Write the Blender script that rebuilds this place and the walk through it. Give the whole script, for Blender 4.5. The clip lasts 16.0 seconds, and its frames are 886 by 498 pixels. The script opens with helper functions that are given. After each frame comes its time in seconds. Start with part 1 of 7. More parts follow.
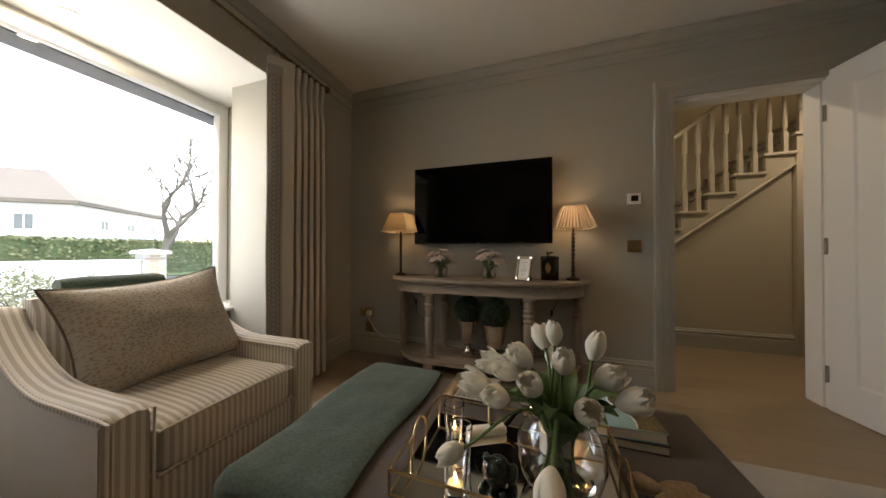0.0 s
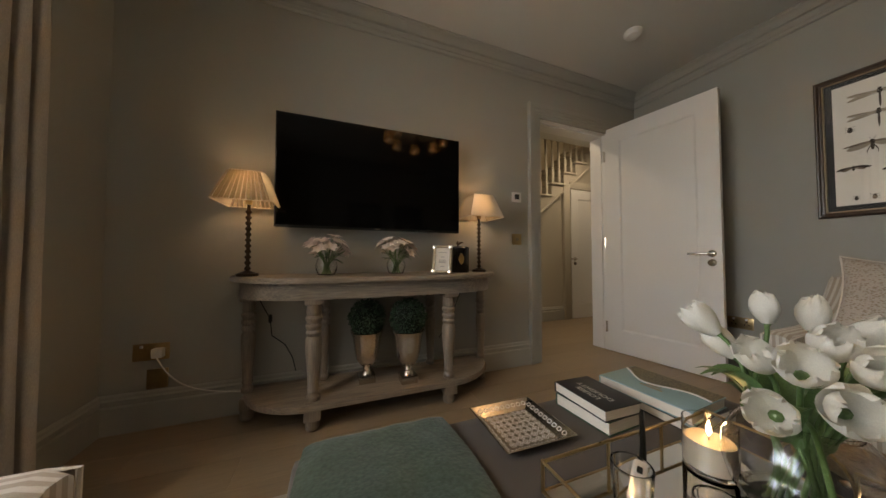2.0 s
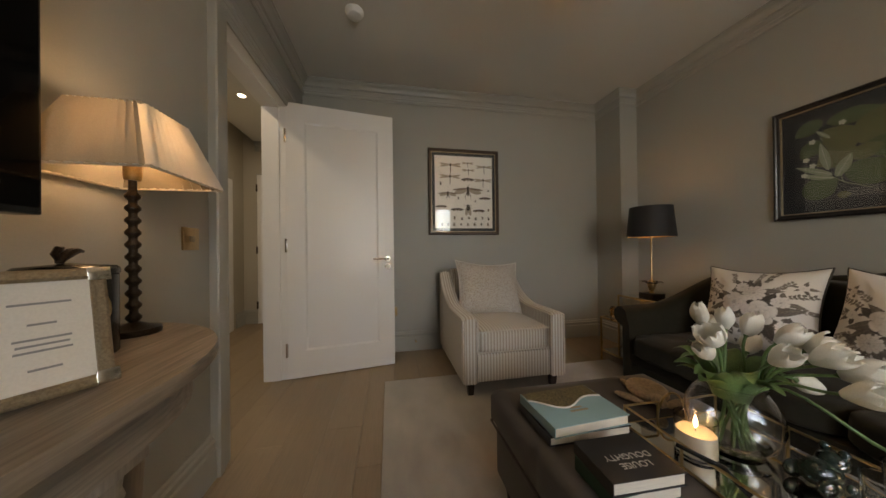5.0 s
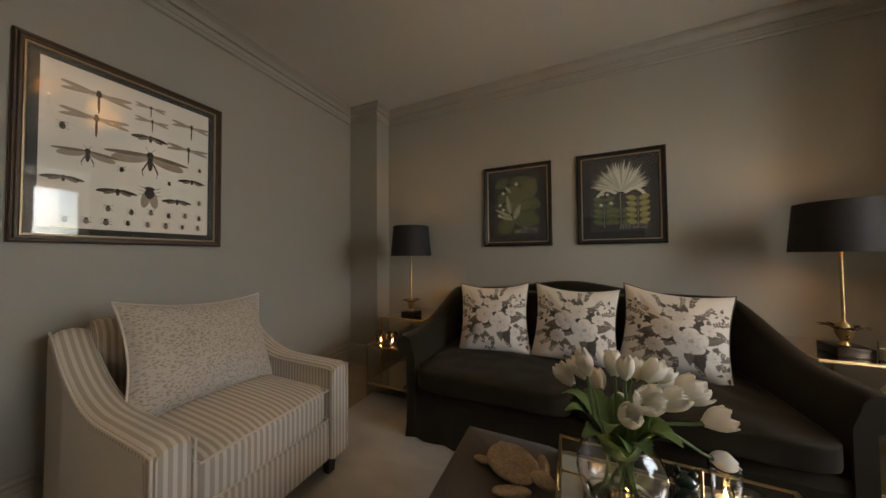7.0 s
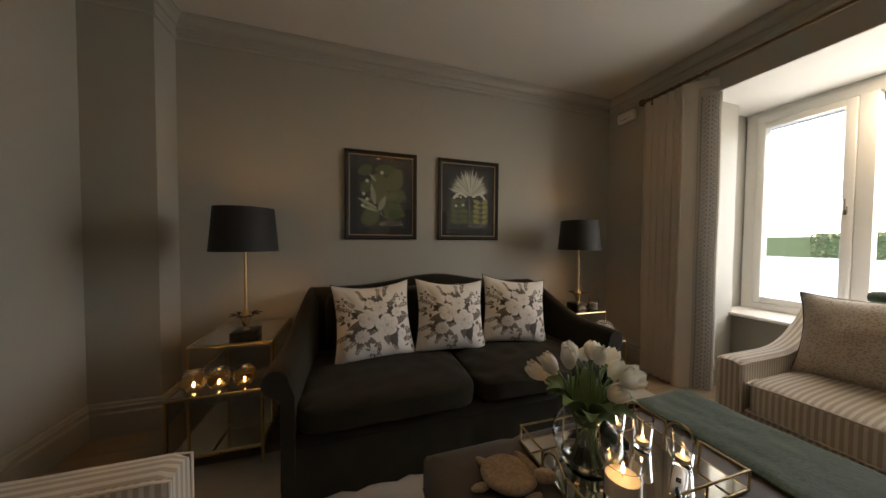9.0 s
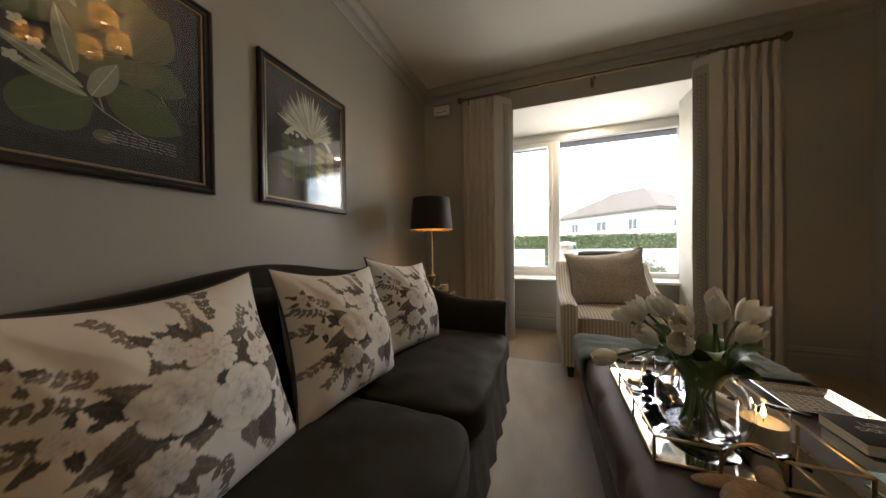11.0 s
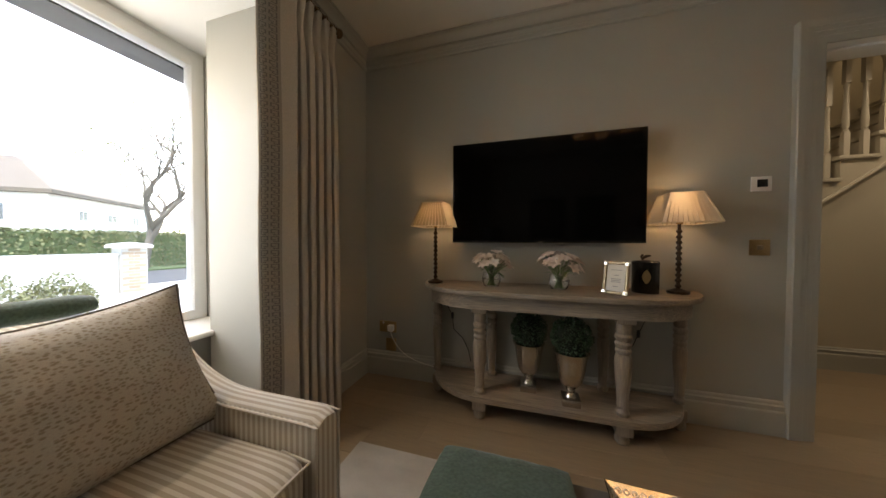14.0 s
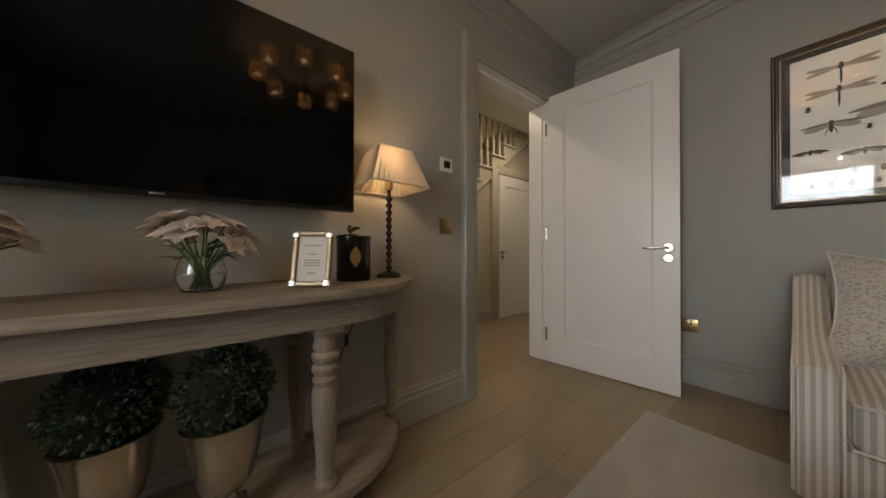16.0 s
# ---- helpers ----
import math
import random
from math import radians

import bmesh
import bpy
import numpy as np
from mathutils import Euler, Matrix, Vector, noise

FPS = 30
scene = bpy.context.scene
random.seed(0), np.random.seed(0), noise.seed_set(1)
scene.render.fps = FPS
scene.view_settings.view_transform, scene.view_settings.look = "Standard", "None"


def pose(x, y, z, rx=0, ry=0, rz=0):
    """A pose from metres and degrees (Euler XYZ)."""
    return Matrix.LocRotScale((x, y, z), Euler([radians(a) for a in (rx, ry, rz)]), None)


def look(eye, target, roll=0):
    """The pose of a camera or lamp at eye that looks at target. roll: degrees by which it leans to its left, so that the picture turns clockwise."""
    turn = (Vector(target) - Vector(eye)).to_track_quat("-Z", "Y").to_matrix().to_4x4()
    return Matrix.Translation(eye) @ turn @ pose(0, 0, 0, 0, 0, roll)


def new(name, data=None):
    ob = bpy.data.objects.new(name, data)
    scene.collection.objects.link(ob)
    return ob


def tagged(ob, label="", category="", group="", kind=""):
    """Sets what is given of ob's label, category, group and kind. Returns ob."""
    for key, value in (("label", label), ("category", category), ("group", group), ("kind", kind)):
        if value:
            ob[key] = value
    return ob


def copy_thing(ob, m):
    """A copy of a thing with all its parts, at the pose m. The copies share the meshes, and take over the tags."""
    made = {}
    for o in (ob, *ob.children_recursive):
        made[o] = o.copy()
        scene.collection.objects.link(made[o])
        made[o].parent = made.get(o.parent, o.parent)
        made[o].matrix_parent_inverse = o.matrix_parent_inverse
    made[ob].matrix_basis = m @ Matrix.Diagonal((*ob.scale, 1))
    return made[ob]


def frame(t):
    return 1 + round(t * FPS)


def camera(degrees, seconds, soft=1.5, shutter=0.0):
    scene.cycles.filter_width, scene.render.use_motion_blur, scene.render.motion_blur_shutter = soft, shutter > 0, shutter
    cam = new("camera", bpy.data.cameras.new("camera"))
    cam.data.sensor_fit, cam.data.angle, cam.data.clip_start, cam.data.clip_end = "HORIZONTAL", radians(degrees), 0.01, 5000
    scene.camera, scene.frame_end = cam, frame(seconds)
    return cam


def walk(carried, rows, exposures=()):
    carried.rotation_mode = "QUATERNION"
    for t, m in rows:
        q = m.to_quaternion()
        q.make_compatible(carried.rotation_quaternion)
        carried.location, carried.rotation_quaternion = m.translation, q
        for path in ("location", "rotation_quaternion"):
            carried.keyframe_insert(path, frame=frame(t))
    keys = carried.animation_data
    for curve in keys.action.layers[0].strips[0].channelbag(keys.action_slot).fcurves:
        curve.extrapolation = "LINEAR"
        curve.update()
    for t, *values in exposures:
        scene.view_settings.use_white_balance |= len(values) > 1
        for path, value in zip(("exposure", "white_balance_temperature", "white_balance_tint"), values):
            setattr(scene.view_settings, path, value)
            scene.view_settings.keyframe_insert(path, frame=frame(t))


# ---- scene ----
cam = camera(116.0, 16.0)
EXPOSURE, SKY, DAY, LAMP, SOFALAMP, CHAND = 3.58, 0.09, 2.2, 0.085, 0.09, 0.108
PATH = [
    (0, (1.596, 1.664, 0.991), (0.979, 3.566, 1.009), 0.1),
    (0.5, (1.385, 1.760, 0.948), (1.076, 3.736, 0.985), 0.2),
    (1, (1.161, 1.883, 0.930), (1.207, 3.883, 0.962), -0.0),
    (1.5, (1.012, 2.008, 0.882), (1.386, 3.972, 0.938), 0.3),
    (2, (0.905, 2.146, 0.878), (1.636, 4.006, 0.943), 0.1),
    (2.5, (0.839, 2.290, 0.939), (1.899, 3.985, 0.985), 0.0),
    (3, (0.793, 2.471, 1.005), (2.183, 3.908, 1.047), 0.1),
    (3.2, (0.789, 2.539, 1.034), (2.293, 3.856, 1.059), 0.2),
    (5.3, (1.091, 3.320, 0.975), (2.985, 2.679, 0.981), -0.6),
    (5.5, (1.114, 3.304, 0.987), (2.945, 2.501, 0.992), -0.4),
    (6, (1.360, 3.286, 1.049), (2.904, 2.015, 1.076), -0.5),
    (6.5, (1.563, 3.214, 1.052), (2.781, 1.628, 1.101), -0.4),
    (7, (1.769, 3.197, 1.058), (2.584, 1.371, 1.110), -0.5),
    (7.5, (1.933, 3.229, 1.102), (2.372, 1.279, 1.146), -0.6),
    (8, (2.096, 3.193, 1.141), (2.135, 1.194, 1.166), -1.0),
    (8.2, (2.119, 3.191, 1.170), (2.044, 1.192, 1.165), -0.5),
    (10.3, (2.708, 2.322, 0.946), (1.152, 1.064, 0.940), -0.7),
    (10.5, (2.655, 2.169, 0.924), (0.977, 1.080, 0.938), -0.9),
    (11, (2.569, 1.992, 0.935), (0.691, 1.303, 0.912), -0.6),
    (11.5, (2.465, 1.871, 0.952), (0.486, 1.589, 0.903), -0.2),
    (12, (2.229, 1.705, 0.979), (0.244, 1.947, 0.929), -0.5),
    (12.5, (1.926, 1.697, 1.057), (0.064, 2.423, 0.984), -0.3),
    (13, (1.507, 1.709, 1.101), (-0.012, 3.008, 1.039), -0.7),
    (13.5, (1.215, 1.879, 1.070), (0.138, 3.563, 1.038), 0.0),
    (14, (1.076, 2.083, 1.052), (0.500, 3.997, 1.010), 0.2),
    (14.5, (0.985, 2.215, 0.951), (0.930, 4.214, 0.957), 0.3),
    (15, (1.048, 2.392, 0.882), (1.500, 4.340, 0.900), 0.2),
    (15.5, (1.122, 2.558, 0.876), (2.023, 4.343, 0.879), 0.2),
    (16, (1.322, 2.815, 0.897), (2.552, 4.392, 0.906), 0.0),
]
walk(cam, [(t, look(eye, target, roll)) for t, eye, target, roll in PATH], [
    (0.0, EXPOSURE + 0.16, 7050.0, 10.0), (1.0, EXPOSURE + 0.20, 6800.0, 10.0), (2.5, EXPOSURE + 0.20, 6950.0, 10.0), (6.5, EXPOSURE + 0.12, 7050.0, 10.0), (11.0, EXPOSURE, 7100.0, 10.0),
    (13.0, EXPOSURE + 0.08, 7100.0, 10.0), (15.5, EXPOSURE + 0.30, 6550.0, 10.0)])

# ---- light ----
world = bpy.data.worlds.new("overcast_sky")
scene.world = world
world.use_nodes = True
wn = world.node_tree.nodes
sky = wn.new("ShaderNodeTexSky")
sky.sky_type = "NISHITA"
sky.sun_disc = False
sky.sun_elevation = radians(52)
sky.sun_rotation = radians(300)
sky.air_density, sky.dust_density, sky.ozone_density = 1.0, 1.2, 1.0
wn["Background"].inputs["Strength"].default_value = SKY
world.node_tree.links.new(sky.outputs[0], wn["Background"].inputs["Color"])

sun_data = bpy.data.lights.new("sun", "SUN")
sun_data.energy, sun_data.angle, sun_data.color = 0.5, radians(14), (1.0, 0.95, 0.88)
sun = new("sun", sun_data)
sun.matrix_world = look((0, 0, 30), (-14, 12, 0))

# the sky's light in the opening of the bay window
day = bpy.data.lights.new("window_daylight", "AREA")
day.shape, day.size, day.size_y, day.energy, day.color = "RECTANGLE", 1.20, 1.40, DAY, (1.0, 0.97, 0.93)
new("window_daylight", day).matrix_world = look((-0.915, 2.42, 1.40), (2.0, 2.42, 1.38))


def bulb(name, place, watts, colour=(1.0, 0.66, 0.36), radius=0.03):
    data = bpy.data.lights.new(name, "POINT")
    data.energy, data.color, data.shadow_soft_size = watts, colour, radius
    ob = new(name, data)
    ob.location = place
    return ob


def spot(name, place, watts, colour=(1.0, 0.80, 0.58), size=0.06):
    data = bpy.data.lights.new(name, "AREA")
    data.shape, data.size, data.energy, data.color = "DISK", size, watts, colour
    ob = new(name, data)
    ob.matrix_world = look(place, (place[0], place[1], place[2] - 1))
    return ob


# ---- materials ----
def material(name, colour, rough=0.6, metal=0.0, grain=None, mottle=0.10, grain_size=300.0, mottle_size=3.0, bump=0.15,
             sheen=0.0, coat=0.0, spec=0.5, stretch=(1, 1, 1), vary=0.0):
    """A principled surface: base colour varied at two scales, uneven gloss and fine relief."""
    m = bpy.data.materials.new(name)
    m.use_nodes = True
    t = m.node_tree
    n, l = t.nodes, t.links
    b = n["Principled BSDF"]
    co = n.new("ShaderNodeTexCoord")
    mp = n.new("ShaderNodeMapping")
    mp.inputs["Scale"].default_value = stretch
    l.new(co.outputs["Object"], mp.inputs["Vector"])
    big = n.new("ShaderNodeTexNoise")
    big.inputs["Scale"].default_value, big.inputs["Detail"].default_value = mottle_size, 4.0
    fine = n.new("ShaderNodeTexNoise")
    fine.inputs["Scale"].default_value, fine.inputs["Detail"].default_value = grain_size, 3.0
    l.new(mp.outputs[0], big.inputs["Vector"])
    l.new(mp.outputs[0], fine.inputs["Vector"])
    g = mottle if grain is None else grain
    mix = n.new("ShaderNodeMix")
    mix.data_type = "RGBA"
    mix.inputs["A"].default_value = (*[c * (1 - mottle) for c in colour], 1)
    mix.inputs["B"].default_value = (*[min(1, c * (1 + mottle)) for c in colour], 1)
    l.new(big.outputs["Fac"], mix.inputs["Factor"])
    mul = n.new("ShaderNodeMix")
    mul.data_type, mul.blend_type = "RGBA", "MULTIPLY"
    mul.inputs["Factor"].default_value = 1.0
    ramp = n.new("ShaderNodeMapRange")
    ramp.inputs["From Min"].default_value, ramp.inputs["From Max"].default_value = 0.3, 0.7
    ramp.inputs["To Min"].default_value, ramp.inputs["To Max"].default_value = 1 - g, 1 + g
    l.new(fine.outputs["Fac"], ramp.inputs["Value"])
    l.new(mix.outputs["Result"], mul.inputs["A"])
    l.new(ramp.outputs[0], mul.inputs["B"])
    out = mul.outputs["Result"]
    if vary:
        info = n.new("ShaderNodeObjectInfo")
        vr = n.new("ShaderNodeMapRange")
        vr.inputs["To Min"].default_value, vr.inputs["To Max"].default_value = 1 - vary, 1 + vary
        l.new(info.outputs["Random"], vr.inputs["Value"])
        mv = n.new("ShaderNodeMix")
        mv.data_type, mv.blend_type = "RGBA", "MULTIPLY"
        mv.inputs["Factor"].default_value = 1.0
        l.new(out, mv.inputs["A"])
        l.new(vr.outputs[0], mv.inputs["B"])
        out = mv.outputs["Result"]
    l.new(out, b.inputs["Base Color"])
    rr = n.new("ShaderNodeMapRange")
    rr.inputs["To Min"].default_value, rr.inputs["To Max"].default_value = max(0, rough - 0.08), min(1, rough + 0.08)
    l.new(big.outputs["Fac"], rr.inputs["Value"])
    l.new(rr.outputs[0], b.inputs["Roughness"])
    b.inputs["Metallic"].default_value = metal
    b.inputs["Specular IOR Level"].default_value = spec
    b.inputs["Sheen Weight"].default_value = sheen
    b.inputs["Coat Weight"].default_value = coat
    if bump:
        bp = n.new("ShaderNodeBump")
        bp.inputs["Strength"].default_value, bp.inputs["Distance"].default_value = bump, 0.002
        l.new(fine.outputs["Fac"], bp.inputs["Height"])
        l.new(bp.outputs[0], b.inputs["Normal"])
    return m


def node(m, kind):
    return m.node_tree.nodes.new(kind)


def link(m, a, b):
    m.node_tree.links.new(a, b)


def principled(m):
    return m.node_tree.nodes["Principled BSDF"]


def math_node(m, op, a, b=None):
    k = node(m, "ShaderNodeMath")
    k.operation = op
    for i, v in enumerate((a, b)):
        if v is None:
            continue
        if isinstance(v, (int, float)):
            k.inputs[i].default_value = v
        else:
            link(m, v, k.inputs[i])
    return k.outputs[0]


def glass(name, tint=(1, 1, 1), rough=0.0, ior=1.45):
    m = bpy.data.materials.new(name)
    m.use_nodes = True
    b = principled(m)
    b.inputs["Base Color"].default_value = (*tint, 1)
    b.inputs["Roughness"].default_value = rough
    b.inputs["IOR"].default_value = ior
    b.inputs["Transmission Weight"].default_value = 1.0
    return m


def glow(name, colour, strength):
    m = bpy.data.materials.new(name)
    m.use_nodes = True
    b = principled(m)
    b.inputs["Base Color"].default_value = (*colour, 1)
    b.inputs["Emission Color"].default_value = (*colour, 1)
    b.inputs["Emission Strength"].default_value = strength
    return m


def striped(name, period=0.021):
    """Ticking: grey-brown stripes on cream, upright on every side of a chair that faces along x."""
    m = material(name, (0.60, 0.57, 0.51), 0.85, grain=0.10, mottle=0.05, grain_size=700, bump=0.25, sheen=0.15)
    co = node(m, "ShaderNodeTexCoord")
    pos = node(m, "ShaderNodeSeparateXYZ")
    nor = node(m, "ShaderNodeSeparateXYZ")
    link(m, co.outputs["Object"], pos.inputs[0])
    link(m, co.outputs["Normal"], nor.inputs[0])
    side = math_node(m, "GREATER_THAN", math_node(m, "ABSOLUTE", nor.outputs["Y"]), 0.75)
    pick = node(m, "ShaderNodeMix")
    link(m, side, pick.inputs["Factor"])
    link(m, pos.outputs["Y"], pick.inputs["A"])
    link(m, pos.outputs["X"], pick.inputs["B"])
    frac = math_node(m, "FRACT", math_node(m, "DIVIDE", math_node(m, "ADD", pick.outputs["Result"], 10.0), period))
    tri = math_node(m, "ABSOLUTE", math_node(m, "SUBTRACT", frac, 0.5))
    band = node(m, "ShaderNodeMapRange")
    band.inputs["From Min"].default_value, band.inputs["From Max"].default_value = 0.20, 0.27
    link(m, tri, band.inputs["Value"])
    mix = node(m, "ShaderNodeMix")
    mix.data_type, mix.blend_type = "RGBA", "MULTIPLY"
    link(m, band.outputs[0], mix.inputs["Factor"])
    b = principled(m)
    link(m, b.inputs["Base Color"].links[0].from_socket, mix.inputs["A"])
    mix.inputs["B"].default_value = (0.68, 0.63, 0.575, 1)
    link(m, mix.outputs["Result"], b.inputs["Base Color"])
    return m


def pebbled(name):
    """Woven fabric with small dark oval flecks in rows."""
    m = material(name, (0.50, 0.465, 0.41), 0.9, grain=0.12, mottle=0.05, grain_size=600, bump=0.3, sheen=0.1)
    co = node(m, "ShaderNodeTexCoord")
    mp = node(m, "ShaderNodeMapping")
    mp.inputs["Scale"].default_value = (1.0, 85, 150)
    link(m, co.outputs["Object"], mp.inputs["Vector"])
    v = node(m, "ShaderNodeTexVoronoi")
    v.inputs["Scale"].default_value = 1.0
    v.inputs["Randomness"].default_value = 0.75
    link(m, mp.outputs[0], v.inputs["Vector"])
    r = node(m, "ShaderNodeMapRange")
    r.inputs["From Min"].default_value, r.inputs["From Max"].default_value = 0.25, 0.50
    r.inputs["To Min"].default_value, r.inputs["To Max"].default_value = 1.0, 0.0
    link(m, v.outputs["Distance"], r.inputs["Value"])
    mix = node(m, "ShaderNodeMix")
    mix.data_type, mix.blend_type = "RGBA", "MULTIPLY"
    link(m, r.outputs[0], mix.inputs["Factor"])
    b = principled(m)
    link(m, b.inputs["Base Color"].links[0].from_socket, mix.inputs["A"])
    mix.inputs["B"].default_value = (0.62, 0.56, 0.49, 1)
    link(m, mix.outputs["Result"], b.inputs["Base Color"])
    return m


def printed(name, rough=0.8, sheen=0.0):
    """A surface printed with the colours that its mesh carries in 'ink'."""
    m = bpy.data.materials.new(name)
    m.use_nodes = True
    a = node(m, "ShaderNodeAttribute")
    a.attribute_name = "ink"
    b = principled(m)
    fine = node(m, "ShaderNodeTexNoise")
    fine.inputs["Scale"].default_value = 500.0
    mul = node(m, "ShaderNodeMix")
    mul.data_type, mul.blend_type = "RGBA", "MULTIPLY"
    mul.inputs["Factor"].default_value = 1.0
    mr = node(m, "ShaderNodeMapRange")
    mr.inputs["To Min"].default_value, mr.inputs["To Max"].default_value = 0.9, 1.1
    link(m, fine.outputs["Fac"], mr.inputs["Value"])
    link(m, a.outputs["Color"], mul.inputs["A"])
    link(m, mr.outputs[0], mul.inputs["B"])
    link(m, mul.outputs["Result"], b.inputs["Base Color"])
    b.inputs["Roughness"].default_value = rough
    b.inputs["Sheen Weight"].default_value = sheen
    return m


def wood(name, colour, rough=0.5, along=0, vary=0.0, contrast=0.25, scale=1.0):
    """Wood with long grain along one axis (0 x, 1 y, 2 z)."""
    st = [26.0 * scale, 26.0 * scale, 26.0 * scale]
    st[along] = 1.6 * scale
    return material(name, colour, rough, grain=contrast * 0.6, mottle=contrast, grain_size=6.0, mottle_size=1.0, bump=0.2, stretch=st, vary=vary)


PAINT = material("greige_wall_paint", (0.345, 0.338, 0.298), 0.55, mottle=0.03, grain=0.02, mottle_size=1.5, grain_size=220, bump=0.06)
TRIM = material("greige_eggshell_trim", (0.355, 0.348, 0.308), 0.38, mottle=0.03, grain=0.015, mottle_size=2, grain_size=150, bump=0.04)
WHITE = material("white_eggshell", (0.76, 0.745, 0.71), 0.35, mottle=0.02, grain=0.01, mottle_size=2, grain_size=150, bump=0.04)
CEIL = material("ceiling_emulsion", (0.58, 0.565, 0.52), 0.8, mottle=0.02, grain=0.02, mottle_size=1, grain_size=250, bump=0.05)
SOFFIT = material("white_emulsion", (0.68, 0.67, 0.63), 0.7, mottle=0.02, grain=0.02, mottle_size=1, grain_size=250, bump=0.05)
OAK = wood("oiled_oak_planks", (0.27, 0.205, 0.135), 0.40, 0, vary=0.08, contrast=0.13)
SUBFLOOR = material("dark_joint", (0.10, 0.075, 0.05), 0.9)
RUG = material("pale_viscose_rug", (0.355, 0.328, 0.290), 0.75, mottle=0.42, grain=0.12, mottle_size=7, grain_size=420, bump=0.5, sheen=0.3, stretch=(0.5, 1, 1))
STRIPE = striped("ticking_stripe")
STRIPE_PIPE = material("cream_piping", (0.62, 0.57, 0.50), 0.85, grain_size=500, bump=0.2)
PLAIN = material("plain_oat_linen", (0.46, 0.43, 0.38), 0.9, mottle=0.05, grain=0.08, grain_size=600, bump=0.25)
PEBBLE = pebbled("flecked_weave")
VELVET = material("blackened_olive_velvet", (0.0175, 0.0148, 0.0085), 0.7, mottle=0.6, grain=0.12, mottle_size=7, grain_size=350, bump=0.15, sheen=0.07, spec=0.12)
OTTO = material("taupe_velvet", (0.078, 0.067, 0.059), 0.62, mottle=0.22, grain=0.06, mottle_size=5, grain_size=350, bump=0.12, sheen=0.10, spec=0.3)
THROW = material("sage_green_wool", (0.036, 0.062, 0.044), 0.95, mottle=0.24, grain=0.30, mottle_size=16, grain_size=110, bump=1.0, sheen=0.2)
LINEN = material("oatmeal_curtain_linen", (0.51, 0.47, 0.41), 0.9, mottle=0.06, grain=0.10, mottle_size=5, grain_size=420, bump=0.25, stretch=(1, 1, 0.25))
TAPE = material("taupe_braid", (0.33, 0.30, 0.26), 0.85, grain_size=500, bump=0.3)
KEY = material("dark_taupe_embroidery", (0.17, 0.155, 0.135), 0.85, grain_size=500, bump=0.3)
DARKWOOD = wood("espresso_leg_wood", (0.022, 0.014, 0.010), 0.35, 2)
LIMED = wood("limed_pine", (0.25, 0.204, 0.158), 0.62, 0, contrast=0.42)
LIMED_UP = wood("limed_pine_turned", (0.25, 0.204, 0.158), 0.62, 2, contrast=0.30)
BRONZE = material("antique_bronze", (0.055, 0.040, 0.028), 0.38, 0.9, mottle=0.3, mottle_size=30)
BRASS = material("aged_brass", (0.42, 0.30, 0.15), 0.30, 1.0, mottle=0.15, mottle_size=20, bump=0.05)
ANTIQUE = material("antique_brass", (0.15, 0.105, 0.058), 0.40, 1.0, mottle=0.25, mottle_size=24, bump=0.05)
NICKEL = material("polished_nickel", (0.58, 0.54, 0.48), 0.16, 1.0, mottle=0.06, mottle_size=12, bump=0.02)
SILVER = material("aged_silver", (0.60, 0.55, 0.48), 0.22, 1.0, mottle=0.15, mottle_size=14, bump=0.04)
MIRROR = material("mirror_silver", (0.82, 0.82, 0.80), 0.02, 1.0, mottle=0.01, grain=0.0, bump=0)
BLACK = material("black_gloss_plastic", (0.006, 0.006, 0.006), 0.25, mottle=0.05, bump=0)
SCREEN = material("black_tv_glass", (0.002, 0.002, 0.002), 0.05, mottle=0.02, grain=0.0, bump=0, spec=0.12)
PLASTIC = material("white_plastic", (0.72, 0.70, 0.66), 0.35, mottle=0.02, bump=0)
CABLE = material("black_flex", (0.012, 0.012, 0.012), 0.5, bump=0)
CABLE_W = material("white_flex", (0.60, 0.57, 0.52), 0.5, bump=0)
BLACKSHADE = material("black_card_shade", (0.010, 0.009, 0.010), 0.7, mottle=0.05, grain_size=500, bump=0.1)
SHADE_IN = material("gold_shade_lining", (0.62, 0.40, 0.18), 0.45, 0.3, bump=0)
CLEAR = glass("clear_glass")
WATER = glass("water", (0.97, 1.0, 0.97), 0.0, 1.33)
PANE = glass("window_glass")


def translucent(name, colour, amount=0.55):
    m = material(name, colour, 0.9, grain=0.08, mottle=0.05, grain_size=500, bump=0.2)
    tr = node(m, "ShaderNodeBsdfTranslucent")
    tr.inputs["Color"].default_value = (*colour, 1)
    ms = node(m, "ShaderNodeMixShader")
    ms.inputs[0].default_value = amount
    link(m, principled(m).outputs[0], ms.inputs[1])
    link(m, tr.outputs[0], ms.inputs[2])
    out = m.node_tree.nodes["Material Output"]
    link(m, ms.outputs[0], out.inputs["Surface"])
    return m


PLEAT = translucent("pleated_cream_silk", (0.64, 0.58, 0.47), 0.36)
# darker copy of the silk: fold shadow and doubled cloth put into the colour
PLEAT_SHADED = translucent("doubled_shaded_silk", (0.36, 0.30, 0.215), 0.20)
AMBER = translucent("amber_linen_shade", (0.60, 0.40, 0.18), 0.5)


